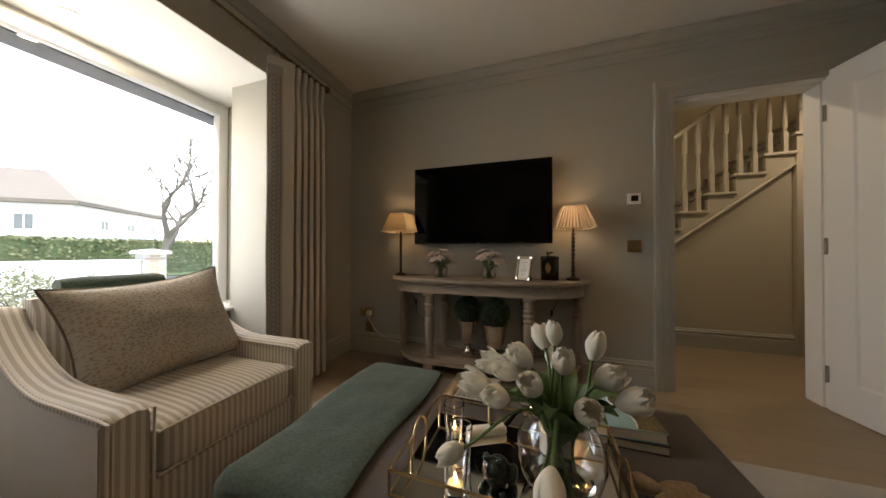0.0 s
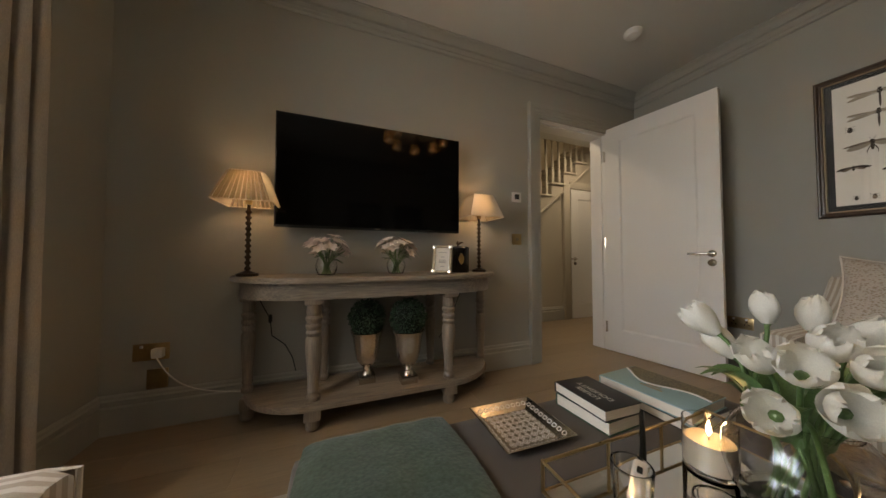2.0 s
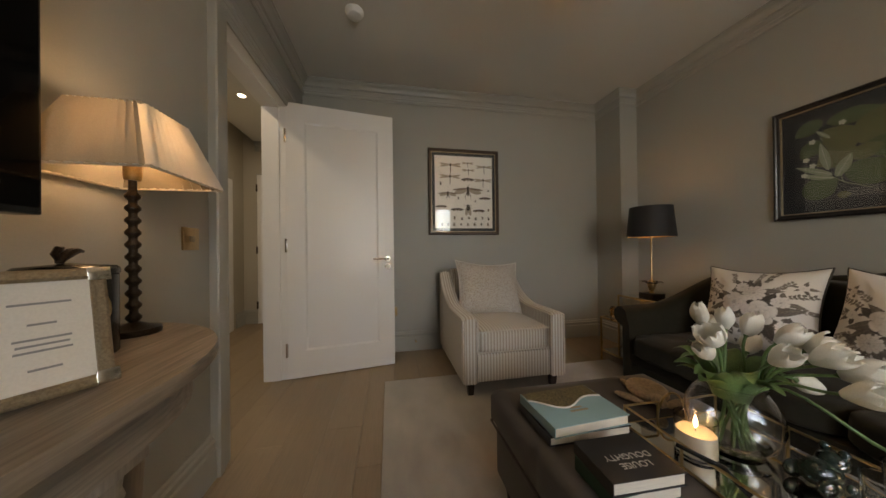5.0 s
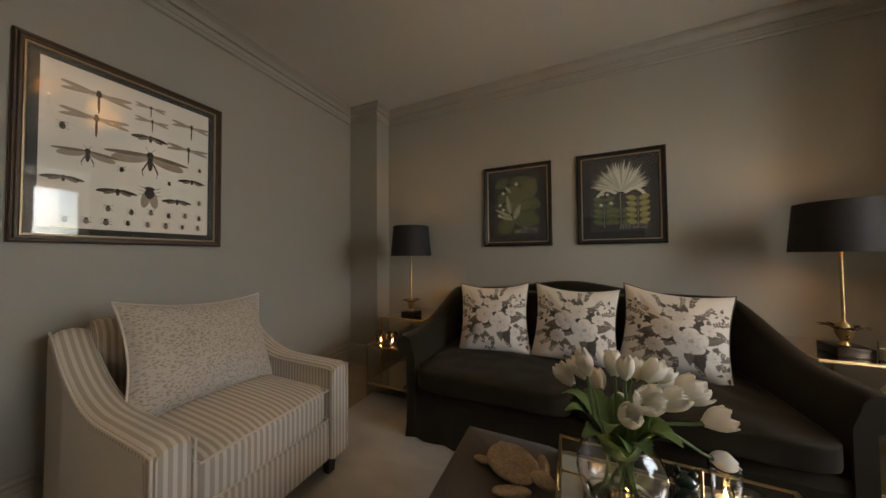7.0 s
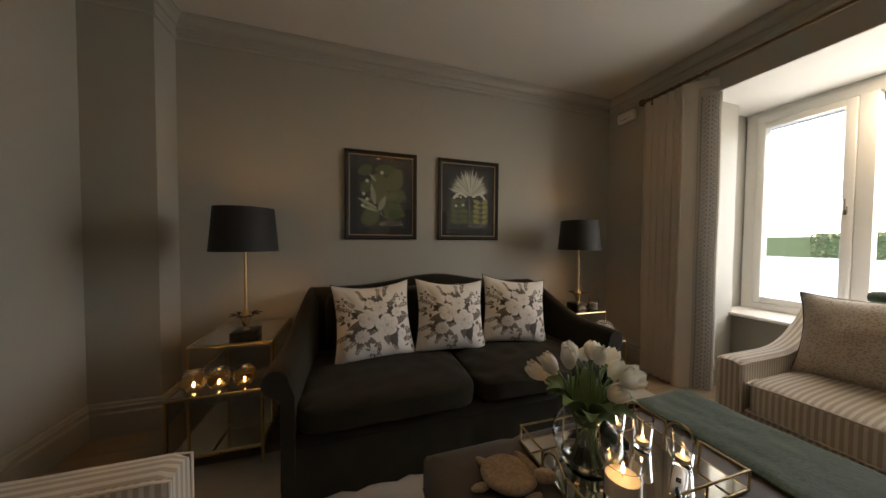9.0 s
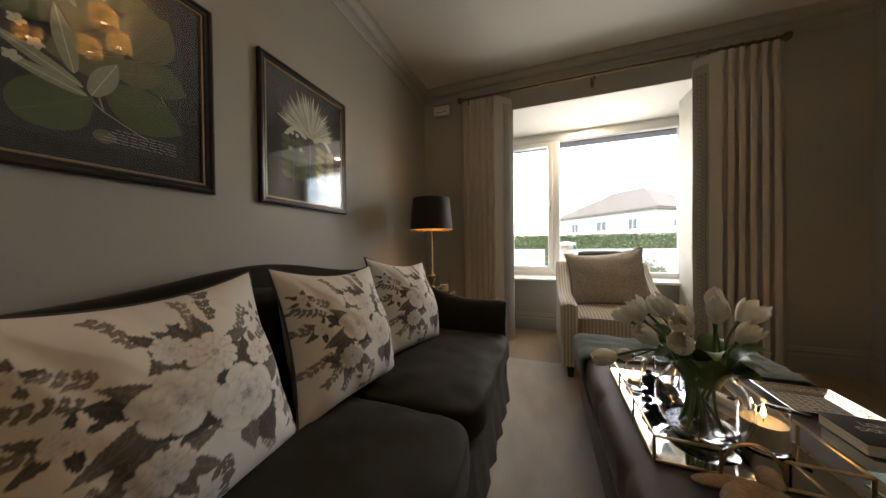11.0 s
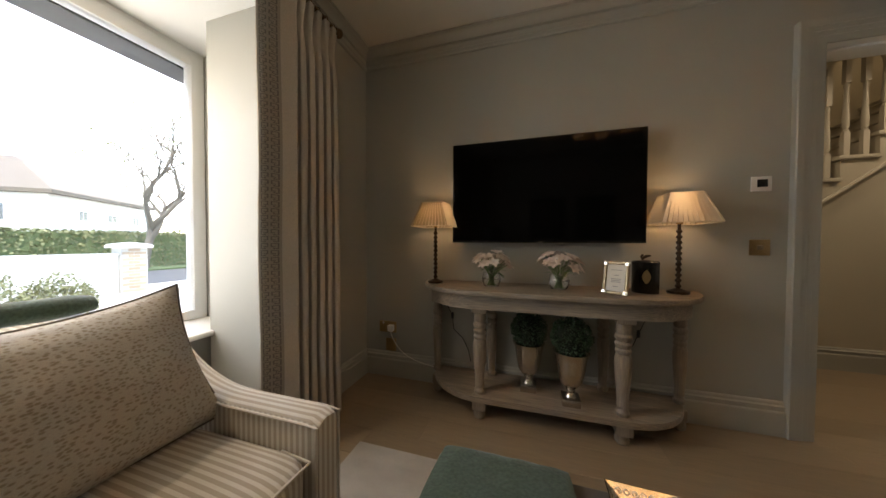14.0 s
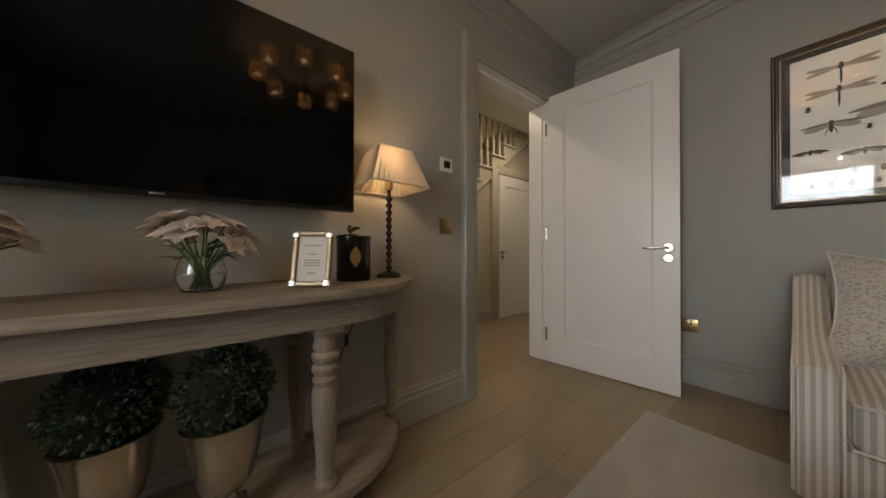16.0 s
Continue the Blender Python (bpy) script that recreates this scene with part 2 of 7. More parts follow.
# ---- helpers for shapes ----
def part(name, bm, mat, parent=None, label="", smooth=40):
    me = bpy.data.meshes.new(name)
    bmesh.ops.recalc_face_normals(bm, faces=bm.faces)
    bm.to_mesh(me)
    bm.free()
    for one in mat if isinstance(mat, (list, tuple)) else (mat,):
        me.materials.append(one)
    if smooth:
        me.polygons.foreach_set("use_smooth", [True] * len(me.polygons))
        me.set_sharp_from_angle(angle=radians(smooth))
    ob = new(name, me)
    if parent:
        ob.parent = parent
    if label:
        ob["label"] = label
    return ob


def thing(name, label, category, place=(0, 0, 0), turn=0, group=""):
    ob = new(name)
    ob.empty_display_size = 0.1
    ob.matrix_world = pose(*place, 0, 0, turn)
    return tagged(ob, label, category, group)


def structure(name, bm, mat, label, category, smooth=30):
    return tagged(part(name, bm, mat, None, "", smooth), label, category, "", "structure")


def box(bm, x0, x1, y0, y1, z0, z1, bevel=0.0, seg=2):
    m = Matrix.Translation(((x0 + x1) / 2, (y0 + y1) / 2, (z0 + z1) / 2)) @ Matrix.Diagonal((x1 - x0, y1 - y0, z1 - z0, 1))
    r = bmesh.ops.create_cube(bm, size=1, matrix=m)
    if bevel:
        edges = list({e for v in r["verts"] for e in v.link_edges})
        bmesh.ops.bevel(bm, geom=edges, offset=bevel, segments=seg, affect="EDGES", profile=0.5)
    return bm


def cube(*a, **k):
    return box(bmesh.new(), *a, **k)


def loft(bm, rings, closed_ring=True, caps=True):
    """Skin a list of rings of equal length."""
    vs = [[bm.verts.new(p) for p in ring] for ring in rings]
    n = len(vs[0])
    for a, b in zip(vs, vs[1:]):
        for i in range(n if closed_ring else n - 1):
            j = (i + 1) % n
            bm.faces.new((a[i], a[j], b[j], b[i]))
    if caps and closed_ring:
        bm.faces.new(vs[0][::-1])
        bm.faces.new(vs[-1])
    return bm


def lathe(bm, profile, seg=24, at=(0, 0, 0), squash=(1, 1), caps=True):
    rings = [[(at[0] + r * squash[0] * math.cos(2 * math.pi * i / seg), at[1] + r * squash[1] * math.sin(2 * math.pi * i / seg), at[2] + z)
              for i in range(seg)] for r, z in profile]
    return loft(bm, rings, True, caps)


def tube(bm, pts, radius, seg=8, caps=True):
    """A tube along points; radius is a number or one for each point."""
    pts = [Vector(p) for p in pts]
    rings = []
    up = Vector((0, 0, 1))
    for i, p in enumerate(pts):
        d = (pts[min(i + 1, len(pts) - 1)] - pts[max(i - 1, 0)]).normalized()
        if abs(d.dot(up)) > 0.98:
            up = Vector((1, 0, 0))
        a = d.cross(up).normalized()
        b = d.cross(a).normalized()
        up = -b if i else up
        r = radius if isinstance(radius, (int, float)) else radius[i]
        rings.append([p + a * r * math.cos(2 * math.pi * k / seg) + b * r * math.sin(2 * math.pi * k / seg) for k in range(seg)])
        up = a.cross(d)
    return loft(bm, rings, True, caps)


def bezier(p0, p1, p2, p3, n=12):
    p0, p1, p2, p3 = map(Vector, (p0, p1, p2, p3))
    return [p0 * (1 - t) ** 3 + p1 * 3 * t * (1 - t) ** 2 + p2 * 3 * t * t * (1 - t) + p3 * t ** 3 for t in [i / n for i in range(n + 1)]]


def mould(bm, profile, path, closed, place):
    """Run a moulding's profile (offset to the left of the path, height) along a flat path with mitred corners; place(u, v, h) gives the world point."""
    n = len(path)
    pts = [Vector(p) for p in path]
    rings = []
    for i in range(n):
        ds = []
        if closed or i > 0:
            ds.append((pts[i] - pts[i - 1]).normalized())
        if closed or i < n - 1:
            ds.append((pts[(i + 1) % n] - pts[i]).normalized())
        ns = [Vector((-d.y, d.x)) for d in ds]
        m = ns[0] if len(ns) == 1 else (ns[0] + ns[1]) / max(0.2, 1 + ns[0].dot(ns[1]))
        rings.append([place(pts[i].x + m.x * o, pts[i].y + m.y * o, h) for o, h in profile])
    if closed:
        rings.append(rings[0])
    return loft(bm, rings, True, not closed)


def flat(u, v, h):
    return (u, v, h)


def grid(bm, nu, nv, f, close=False):
    vs = [[bm.verts.new(f(i / nu, j / nv)) for j in range(nv + 1)] for i in range(nu + (0 if close else 1))]
    for i in range(nu):
        for j in range(nv):
            a, b = vs[i], vs[(i + 1) % len(vs)]
            bm.faces.new((a[j], b[j], b[j + 1], a[j + 1]))
    return vs


def puff(bm, cx, cy, cz, hx, hy, hz, p=0.35, n=14, crown=0.0, wrinkle=0.0, seed=0):
    """A stuffed cushion: a rounded box with crowned top."""
    r = bmesh.ops.create_cube(bm, size=2)
    made = r["verts"]
    bmesh.ops.subdivide_edges(bm, edges=list({e for v in made for e in v.link_edges}), cuts=n, use_grid_fill=True)
    for v in [v for v in bm.verts if v.is_valid and not v.tag]:
        x, y, z = v.co
        k = max(abs(x), abs(y), abs(z))
        s = Vector((x, y, z))
        e = 2 / p
        norm = (abs(x) ** e + abs(y) ** e + abs(z) ** e) ** (1 / e)
        s = s * (k / norm) if norm else s
        zz = s.z * hz + (crown * max(0, 1 - x * x) * max(0, 1 - y * y) * (1 if z > 0 else 0))
        q = Vector((cx + s.x * hx, cy + s.y * hy, cz + zz))
        if wrinkle:
            q += Vector((1, 1, 1)) * wrinkle * noise.noise(Vector((q.x * 14 + seed, q.y * 14, q.z * 5)))
        v.co = q
        v.tag = True
    return bm


# ---- the room ----
W, E, S, N, H = -0.17, 3.795, 0.79, 4.06, 2.565

bm = cube(W - 0.9, E + 2.6, S - 0.2, N + 2.2, -0.12, -0.02)
floor = structure("floor", bm, SUBFLOOR, "wide pale oiled oak plank floor", "floor")

bm = cube(W - 0.4, E, S - 0.15, S, 0, H + 0.1)
structure("wall_south", bm, PAINT, "greige painted wall behind the sofa", "wall")
bm = cube(E, E + 0.14, S - 0.15, N, 0, H + 0.1)
structure("wall_east", bm, PAINT, "greige painted wall behind the armchair", "wall")
bm = cube(3.46, E, S, 0.99, 0, H + 0.1)
structure("wall_pier", bm, PAINT, "greige painted boxed pier in the corner", "wall")
DX0, DX1, DH = 2.555, 3.375, 2.095
bm = bmesh.new()
box(bm, W - 0.4, DX0 - 0.02, N, N + 0.15, 0, H + 0.1)
box(bm, DX1 + 0.02, E + 2.6, N, N + 0.15, 0, H + 0.1)
box(bm, DX0 - 0.02, DX1 + 0.02, N, N + 0.15, DH + 0.02, H + 0.1)
structure("wall_north", bm, PAINT, "greige painted wall with the television and door opening", "wall")
B0, B1, BZ = 1.62, 3.155, 2.235
bm = bmesh.new()
box(bm, W - 0.40, W, S, B0, 0, H + 0.1)
box(bm, W - 0.40, W, B1, N, 0, H + 0.1)
box(bm, W - 0.40, W, B0, B1, BZ, H + 0.1)
structure("wall_west", bm, PAINT, "greige painted wall with the opening of the bay", "wall")
bm = cube(W - 0.02, E + 0.1, S - 0.1, N + 0.02, H, H + 0.08)
structure("ceiling", bm, CEIL, "plain off-white plaster ceiling", "ceiling")

# the bay behind the curtains
bm = bmesh.new()
box(bm, -1.05, -0.64, B0 - 0.20, B1 + 0.30, 0, 0.545)
box(bm, -1.05, -0.54, B0 - 0.26, B0 - 0.11, 0, BZ)
box(bm, -1.05, -0.54, B1 + 0.20, B1 + 0.34, 0, BZ)
structure("wall_bay", bm, PAINT, "greige painted bay wall under the window", "wall")
bm = cube(-1.05, W - 0.001, B0 - 0.11, B1 + 0.20, BZ - 0.006, BZ - 0.001)
structure("bay_soffit", bm, SOFFIT, "white plaster soffit of the window bay", "ceiling")
bm = cube(-1.30, W - 0.40, B0 - 0.3, B1 + 0.40, BZ, BZ + 0.25)
structure("bay_roof", bm, SOFFIT, "white boxed roof of the window bay", "roof")

CORN = [(0, H - 0.145), (0.010, H - 0.145), (0.016, H - 0.138), (0.016, H - 0.126), (0.008, H - 0.120), (0.008, H - 0.112), (0.013, H - 0.108), (0.013, H - 0.103), (0.006, H - 0.098),
        (0.006, H - 0.068), (0.022, H - 0.063), (0.024, H - 0.053), (0.030, H - 0.040), (0.042, H - 0.028), (0.056, H - 0.021), (0.058, H - 0.014), (0.066, H - 0.012), (0.066, H - 0.001), (0, H - 0.001)]
ROOM = [(W, S), (3.46, S), (3.46, 0.99), (E, 0.99), (E, N), (W, N)]
bm = mould(bmesh.new(), CORN, ROOM, True, flat)
structure("cornice", bm, TRIM, "stepped plaster cornice in the wall colour", "cornice", 25)

SKIRT = [(0, 0), (0.022, 0), (0.022, 0.128), (0.019, 0.134), (0.014, 0.137), (0.014, 0.152), (0.020, 0.157), (0.020, 0.164), (0.012, 0.171), (0.010, 0.182), (0.004, 0.190), (0, 0.190)]
bm = bmesh.new()
mould(bm, SKIRT, [(W, N), (W, B1), (-0.54, B1), (-0.64, B1)], False, flat)
mould(bm, SKIRT, [(-0.64, B1 + 0.05), (-0.64, B0 - 0.05)], False, flat)
mould(bm, SKIRT, [(-0.64, B0), (W, B0), (W, S), (3.46, S), (3.46, 0.99), (E, 0.99), (E, N), (DX1 + 0.124, N)], False, flat)
mould(bm, SKIRT, [(DX0 - 0.124, N), (W, N)], False, flat)
structure("baseboard", bm, TRIM, "tall moulded skirting board in the wall colour", "baseboard", 25)

# door opening: casing, lining, leaf
CASE = [(0, 0), (0, 0.014), (0.012, 0.018), (0.032, 0.018), (0.036, 0.023), (0.056, 0.023), (0.060, 0.028), (0.082, 0.028), (0.086, 0.034), (0.118, 0.036), (0.122, 0.030), (0.122, 0)]
bm = mould(bmesh.new(), CASE, [(DX0, 0), (DX0, DH), (DX1, DH), (DX1, 0)], False, lambda u, v, h: (u, N - h, v))
structure("door_casing", bm, TRIM, "stepped door casing in the wall colour", "door frame", 25)
bm = bmesh.new()
box(bm, DX0 - 0.02, DX0, N - 0.005, N + 0.17, 0, DH + 0.02)
box(bm, DX1, DX1 + 0.02, N - 0.005, N + 0.17, 0, DH + 0.02)
box(bm, DX0, DX1, N - 0.005, N + 0.17, DH, DH + 0.02)
box(bm, DX0, DX0 + 0.012, N + 0.05, N + 0.17, 0, DH)
box(bm, DX1 - 0.012, DX1, N + 0.05, N + 0.17, 0, DH)
box(bm, DX0, DX1, N + 0.05, N + 0.17, DH - 0.012, DH)
structure("door_lining", bm, WHITE, "white painted lining of the doorway", "door frame")

LEAF = 0.815
turn = math.degrees(math.atan2(-0.81, 0.128))
door = thing("door_1", "white painted one-panel door standing wide open", "door", (3.376, 4.062, 0.008), turn)
door["kind"] = "structure"


def panel_door(w, h, t):
    """A leaf along +x from its hinge, with one sunk panel on both faces."""
    bm = bmesh.new()
    st, top, bot, d = 0.125, 0.135, 0.20, 0.010
    box(bm, 0, st, -t / 2, t / 2, 0, h)
    box(bm, w - st, w, -t / 2, t / 2, 0, h)
    box(bm, st, w - st, -t / 2, t / 2, h - top, h)
    box(bm, st, w - st, -t / 2, t / 2, 0, bot)
    box(bm, st, w - st, -t / 2 + d, t / 2 - d, bot, h - top)
    for s in (-1, 1):
        fr = [(0, s * t / 2), (0.006, s * (t / 2 - 0.002)), (0.010, s * (t / 2 - 0.006)), (0.018, s * (t / 2 - d)), (0, s * (t / 2 - d))]
        mould(bm, fr, [(st, bot), (w - st, bot), (w - st, h - top), (st, h - top)], True, lambda u, v, k: (u, k, v))
    return bm


part("leaf", panel_door(LEAF, 2.118, 0.044), WHITE, door, "", 20)


def lever(parent, x, z, side, t):
    bm = bmesh.new()
    y = side * t / 2
    for dz, r in ((0, 0.026), (-0.065, 0.026)):
        rings = [[(x + r0 * math.cos(a * math.pi / 10), y + side * d, z + dz + r0 * math.sin(a * math.pi / 10)) for a in range(20)]
                 for r0, d in ((r, 0), (r, 0.007), (r - 0.003, 0.010))]
        loft(bm, rings)
    tube(bm, [(x, y + side * 0.008, z), (x, y + side * 0.05, z), (x - 0.02, y + side * 0.056, z), (x - 0.125, y + side * 0.056, z)], 0.0085, 10)
    tube(bm, [(x, y + side * 0.009, z - 0.065), (x, y + side * 0.022, z - 0.065)], [0.011, 0.009], 10)
    return part("door_handle", bm, NICKEL, parent, "polished nickel lever handle with thumb turn")


lever(door, LEAF - 0.055, 0.905, -1, 0.044)
lever(door, LEAF - 0.055, 0.905, 1, 0.044)
for z in (0.22, 1.02, 1.86):
    bm = cube(-0.012, 0.004, -0.026, 0.0, z - 0.05, z + 0.05, bevel=0.003)
    tube(bm, [(-0.006, -0.027, z - 0.052), (-0.006, -0.027, z + 0.052)], 0.007, 8)
    part("hinge", bm, NICKEL, door, "steel butt hinge")

# window
FX0, FX1 = -0.97, -0.895
win = thing("window_1", "white framed bay window with a narrow casement beside a large pane", "window", (0, 0, 0))
win["kind"] = "structure"
y0, y1, z0, z1 = B0 - 0.10, B1 + 0.195, 0.575, 2.20
bm = bmesh.new()
box(bm, FX0, FX1, y0, y0 + 0.07, z0, z1, 0.006)
box(bm, FX0, FX1, y1 - 0.07, y1, z0, z1, 0.006)
box(bm, FX0, FX1 - 0.001, y0 + 0.065, y1 - 0.065, z1 - 0.07, z1, 0.006)
box(bm, FX0, FX1 - 0.001, y0 + 0.065, y1 - 0.065, z0, z0 + 0.055, 0.006)
box(bm, FX0, FX1 + 0.002, 2.085, 2.160, z0 + 0.05, z1 - 0.065, 0.006)
box(bm, FX0, FX1 - 0.012, y0 - 0.01, y1 + 0.01, z1 - 0.002, 2.229)
part("window_frame", bm, WHITE, win, "white painted timber frame")
bm = bmesh.new()
a0, a1, c0, c1 = y0 + 0.072, 2.083, z0 + 0.057, z1 - 0.072
for q in ((a0, a0 + 0.05, c0, c1), (a1 - 0.05, a1, c0, c1), (a0 + 0.05, a1 - 0.05, c0, c0 + 0.05), (a0 + 0.05, a1 - 0.05, c1 - 0.05, c1)):
    box(bm, FX0 + 0.005, FX1 + 0.010, *q, 0.005)
sash = part("sash", bm, WHITE, win, "white casement sash")
bm = cube(FX1 + 0.010, FX1 + 0.026, a1 - 0.040, a1 - 0.020, 1.33, 1.39, bevel=0.004)
tube(bm, [(FX1 + 0.03, a1 - 0.03, 1.36), (FX1 + 0.034, a1 - 0.03, 1.44)], 0.007, 8)
part("window_catch", bm, NICKEL, sash, "grey metal casement catch")
for q in ((a0 + 0.045, a1 - 0.045, c0 + 0.045, c1 - 0.045), (2.155, y1 - 0.065, z0 + 0.05, z1 - 0.065)):
    pane = part("pane", cube(-0.935, -0.930, *q), PANE, win, "clear glass pane")
    pane.visible_shadow = False
bm = cube(FX1 - 0.02, -0.575, B0 - 0.11, B1 + 0.199, 0.547, 0.575, bevel=0.010, seg=3)
box(bm, -0.60, -0.54, B0 - 0.04, B1 + 0.04, 0.5475, 0.5745, 0.011, 3)
part("window_sill", bm, WHITE, win, "white painted window board with rounded nose")
bm = cube(-1.17, -0.98, B0 - 0.25, B1 + 0.35, 2.125, 2.17, bevel=0.005)
part("gutter", bm, material("dark_grey_gutter", (0.05, 0.05, 0.05), 0.5), win, "dark grey gutter along the bay eaves")


def downlight(x, y, z, watts, label, colour=(1.0, 0.80, 0.58)):
    t = thing("downlight", label, "ceiling light", (x, y, z))
    bm = bmesh.new()
    lathe(bm, [(0.030, -0.0005), (0.045, -0.0005), (0.046, -0.004), (0.040, -0.007), (0.030, -0.004), (0.030, -0.0005)], 24, caps=False)
    part("rim", bm, PLASTIC, t, "white metal rim")
    bm = lathe(bmesh.new(), [(0.0295, -0.0012), (0.0295, -0.003)], 20)
    part("lamp_face", bm, glow("lit_lamp_face", colour, 2.5), t, "glowing lamp face")
    spot("downlight_light", (x, y, z - 0.012), watts, colour)
    return t


downlight(-0.70, 2.43, BZ - 0.006, 0.6, "small lit white downlight in the bay soffit")

# ---- hall beyond the door ----
HY, HE, HC = 5.22, 5.30, 2.50
SPAND = material("hall_paint", (0.44, 0.40, 0.32), 0.55, mottle=0.03, grain=0.02, mottle_size=1.5, grain_size=220, bump=0.06)
bm = bmesh.new()
box(bm, 1.2, HE + 0.5, HY + 0.03, HY + 0.15, 0, 1.0)
g = 0.180 / 0.228
vs = [bm.verts.new(p) for p in ((1.2, HY + 0.03, 1.0), (HE + 0.3, HY + 0.03, 1.0), (HE + 0.3, HY + 0.03, 1.523 + g * (HE + 0.3 - 3.6)), (3.2, HY + 0.03, 1.523 - g * 0.4), (1.2, HY + 0.03, 1.0))[:4]]
bm.faces.new(vs)
structure("wall_spandrel", bm, SPAND, "cream painted wall under the stairs", "wall")
bm = cube(HE, HE + 0.12, N + 0.15, HY + 1.2, 0, 4.4)
structure("wall_hall_end", bm, SPAND, "cream painted end wall of the hall", "wall")
bm = cube(1.08, 1.2, N + 0.15, HY + 1.2, 0, 4.4)
structure("wall_hall_west", bm, SPAND, "cream painted wall closing the hall", "wall")
bm = cube(1.2, HE, HY + 1.0, HY + 1.12, 0, 4.4)
structure("wall_stair", bm, SPAND, "cream painted wall beside the stairs", "wall")
bm = bmesh.new()
box(bm, 1.2, HE, N + 0.15, HY - 0.12, HC, HC + 0.1)
box(bm, 1.2, HE, HY - 0.12, HY + 1.1, 4.4, 4.5)
box(bm, 1.2, HE, HY - 0.22, HY - 0.12, HC + 0.1, 4.4)
structure("ceiling_hall", bm, SOFFIT, "white hall ceiling open above the stairs", "ceiling")
bm = bmesh.new()
mould(bm, SKIRT, [(4.06, HY + 0.03), (1.2, HY + 0.03)], False, flat)
mould(bm, SKIRT, [(HE, N + 0.15), (HE, HY + 0.03), (5.08, HY + 0.03)], False, flat)
structure("baseboard_hall", bm, TRIM, "moulded skirting board of the hall", "baseboard", 25)
bm = mould(bmesh.new(), [(o, h - 0.05) for o, h in CORN], [(1.2, N + 0.15), (HE, N + 0.15), (HE, HY - 0.12)], False, flat)
structure("cornice_hall", bm, TRIM, "plaster cornice of the hall", "cornice", 25)

stair = thing("staircase", "cream painted staircase with turned balusters rising past the hall", "staircase", (0, 0, 0))
bm = bmesh.new()
steps = [(3.545 + 0.228 * i, 1.780 + 0.180 * i) for i in range(-3, 7)]
out = []
for x, z in steps:
    out += [(x, z - 0.180), (x, z)]
out.append((steps[-1][0] + 0.228, steps[-1][1]))
low = [(x, 1.525 + g * (x - 3.6)) for x in (out[-1][0], out[0][0])]
ring = out + low
loft(bm, [[(x, HY, z) for x, z in ring], [(x, HY + 0.028, z) for x, z in ring]])
part("stringer", bm, SPAND, stair, "cut string of the stairs")
bm = bmesh.new()
mould(bm, [(0, 0), (0.02, 0), (0.02, 0.012), (0.008, 0.018), (0, 0.018)], [(low[1][0], low[1][1]), (low[0][0], low[0][1])], False, lambda u, v, h: (u, HY - h, v))
part("string_moulding", bm, SPAND, stair)
BAL = [(0.016, 0.20), (0.019, 0.215), (0.013, 0.225), (0.020, 0.24), (0.021, 0.30), (0.015, 0.45), (0.013, 0.56), (0.018, 0.575), (0.013, 0.59), (0.016, 0.60)]
for i, (x, z) in enumerate(steps):
    part("tread", cube(x - 0.025, x + 0.228, HY - 0.025, HY + 0.98, z - 0.032, z, bevel=0.008), SPAND, stair)
    part("riser", cube(x, x + 0.015, HY + 0.029, HY + 0.98, z - 0.180, z - 0.033), SPAND, stair)
    for dx in (0.045, 0.160):
        hh = 0.80 + g * dx
        bm = cube(x + dx - 0.018, x + dx + 0.018, HY + 0.012, HY + 0.048, z, z + 0.20)
        lathe(bm, BAL, 10, (x + dx, HY + 0.03, z))
        box(bm, x + dx - 0.018, x + dx + 0.018, HY + 0.012, HY + 0.048, z + 0.60, z + hh)
        part("baluster", bm, SPAND, stair)
x0, x1 = steps[0][0], steps[-1][0] + 0.2
bm = bmesh.new()
sec = [(-0.03, 0), (-0.03, 0.03), (-0.018, 0.05), (0.018, 0.05), (0.03, 0.03), (0.03, 0)]
loft(bm, [[(x, HY + 0.03 + a, steps[0][1] + 0.80 + g * (x - x0) + b) for a, b in sec] for x in (x0, x1)])
part("handrail", bm, SPAND, stair, "cream painted handrail")

bm = cube(3.985, 4.105, HY - 0.02, HY + 0.06, 0, 1.96, bevel=0.004)
structure("door_casing_hall", bm, SPAND, "painted post beside the hall door", "door frame")
bm = cube(4.105, 4.985, HY - 0.01, HY + 0.06, 1.90, 2.0, bevel=0.004)
structure("door_head_hall", bm, SPAND, "painted head of the hall door", "door frame")
hd = thing("door_2", "cream painted panel door closed in the hall", "door", (4.12, HY + 0.008, 0.008))
hd["kind"] = "structure"
part("leaf", panel_door(0.83, 1.88, 0.040), WHITE, hd, "", 20)
lever(hd, 0.06, 0.86, -1, 0.040)
hd2 = thing("door_3", "white panel door standing ajar at the hall end", "door", (HE - 0.03, 5.06, 0.008), -90)
hd2["kind"] = "structure"
part("leaf", panel_door(0.72, 2.03, 0.040), WHITE, hd2, "", 20)
for z in (0.25, 1.0, 1.85):
    part("hinge", cube(-0.014, 0.006, -0.03, 0.0, z - 0.05, z + 0.05, bevel=0.003), BRONZE, hd2, "dark steel hinge")
bm = mould(bmesh.new(), CASE, [(5.08, 0), (5.08, 2.06), (4.30, 2.06), (4.30, 0)], False, lambda u, v, h: (HE - h, u, v))
structure("door_casing_end", bm, TRIM, "stepped casing round the hall end door", "door frame", 25)
downlight(4.05, 4.68, HC, 0.5, "lit white downlight in the hall ceiling")
# second hall downlight, added out of view to light the hall
downlight(2.6, 4.68, HC, 0.5, "lit white downlight in the hall ceiling")
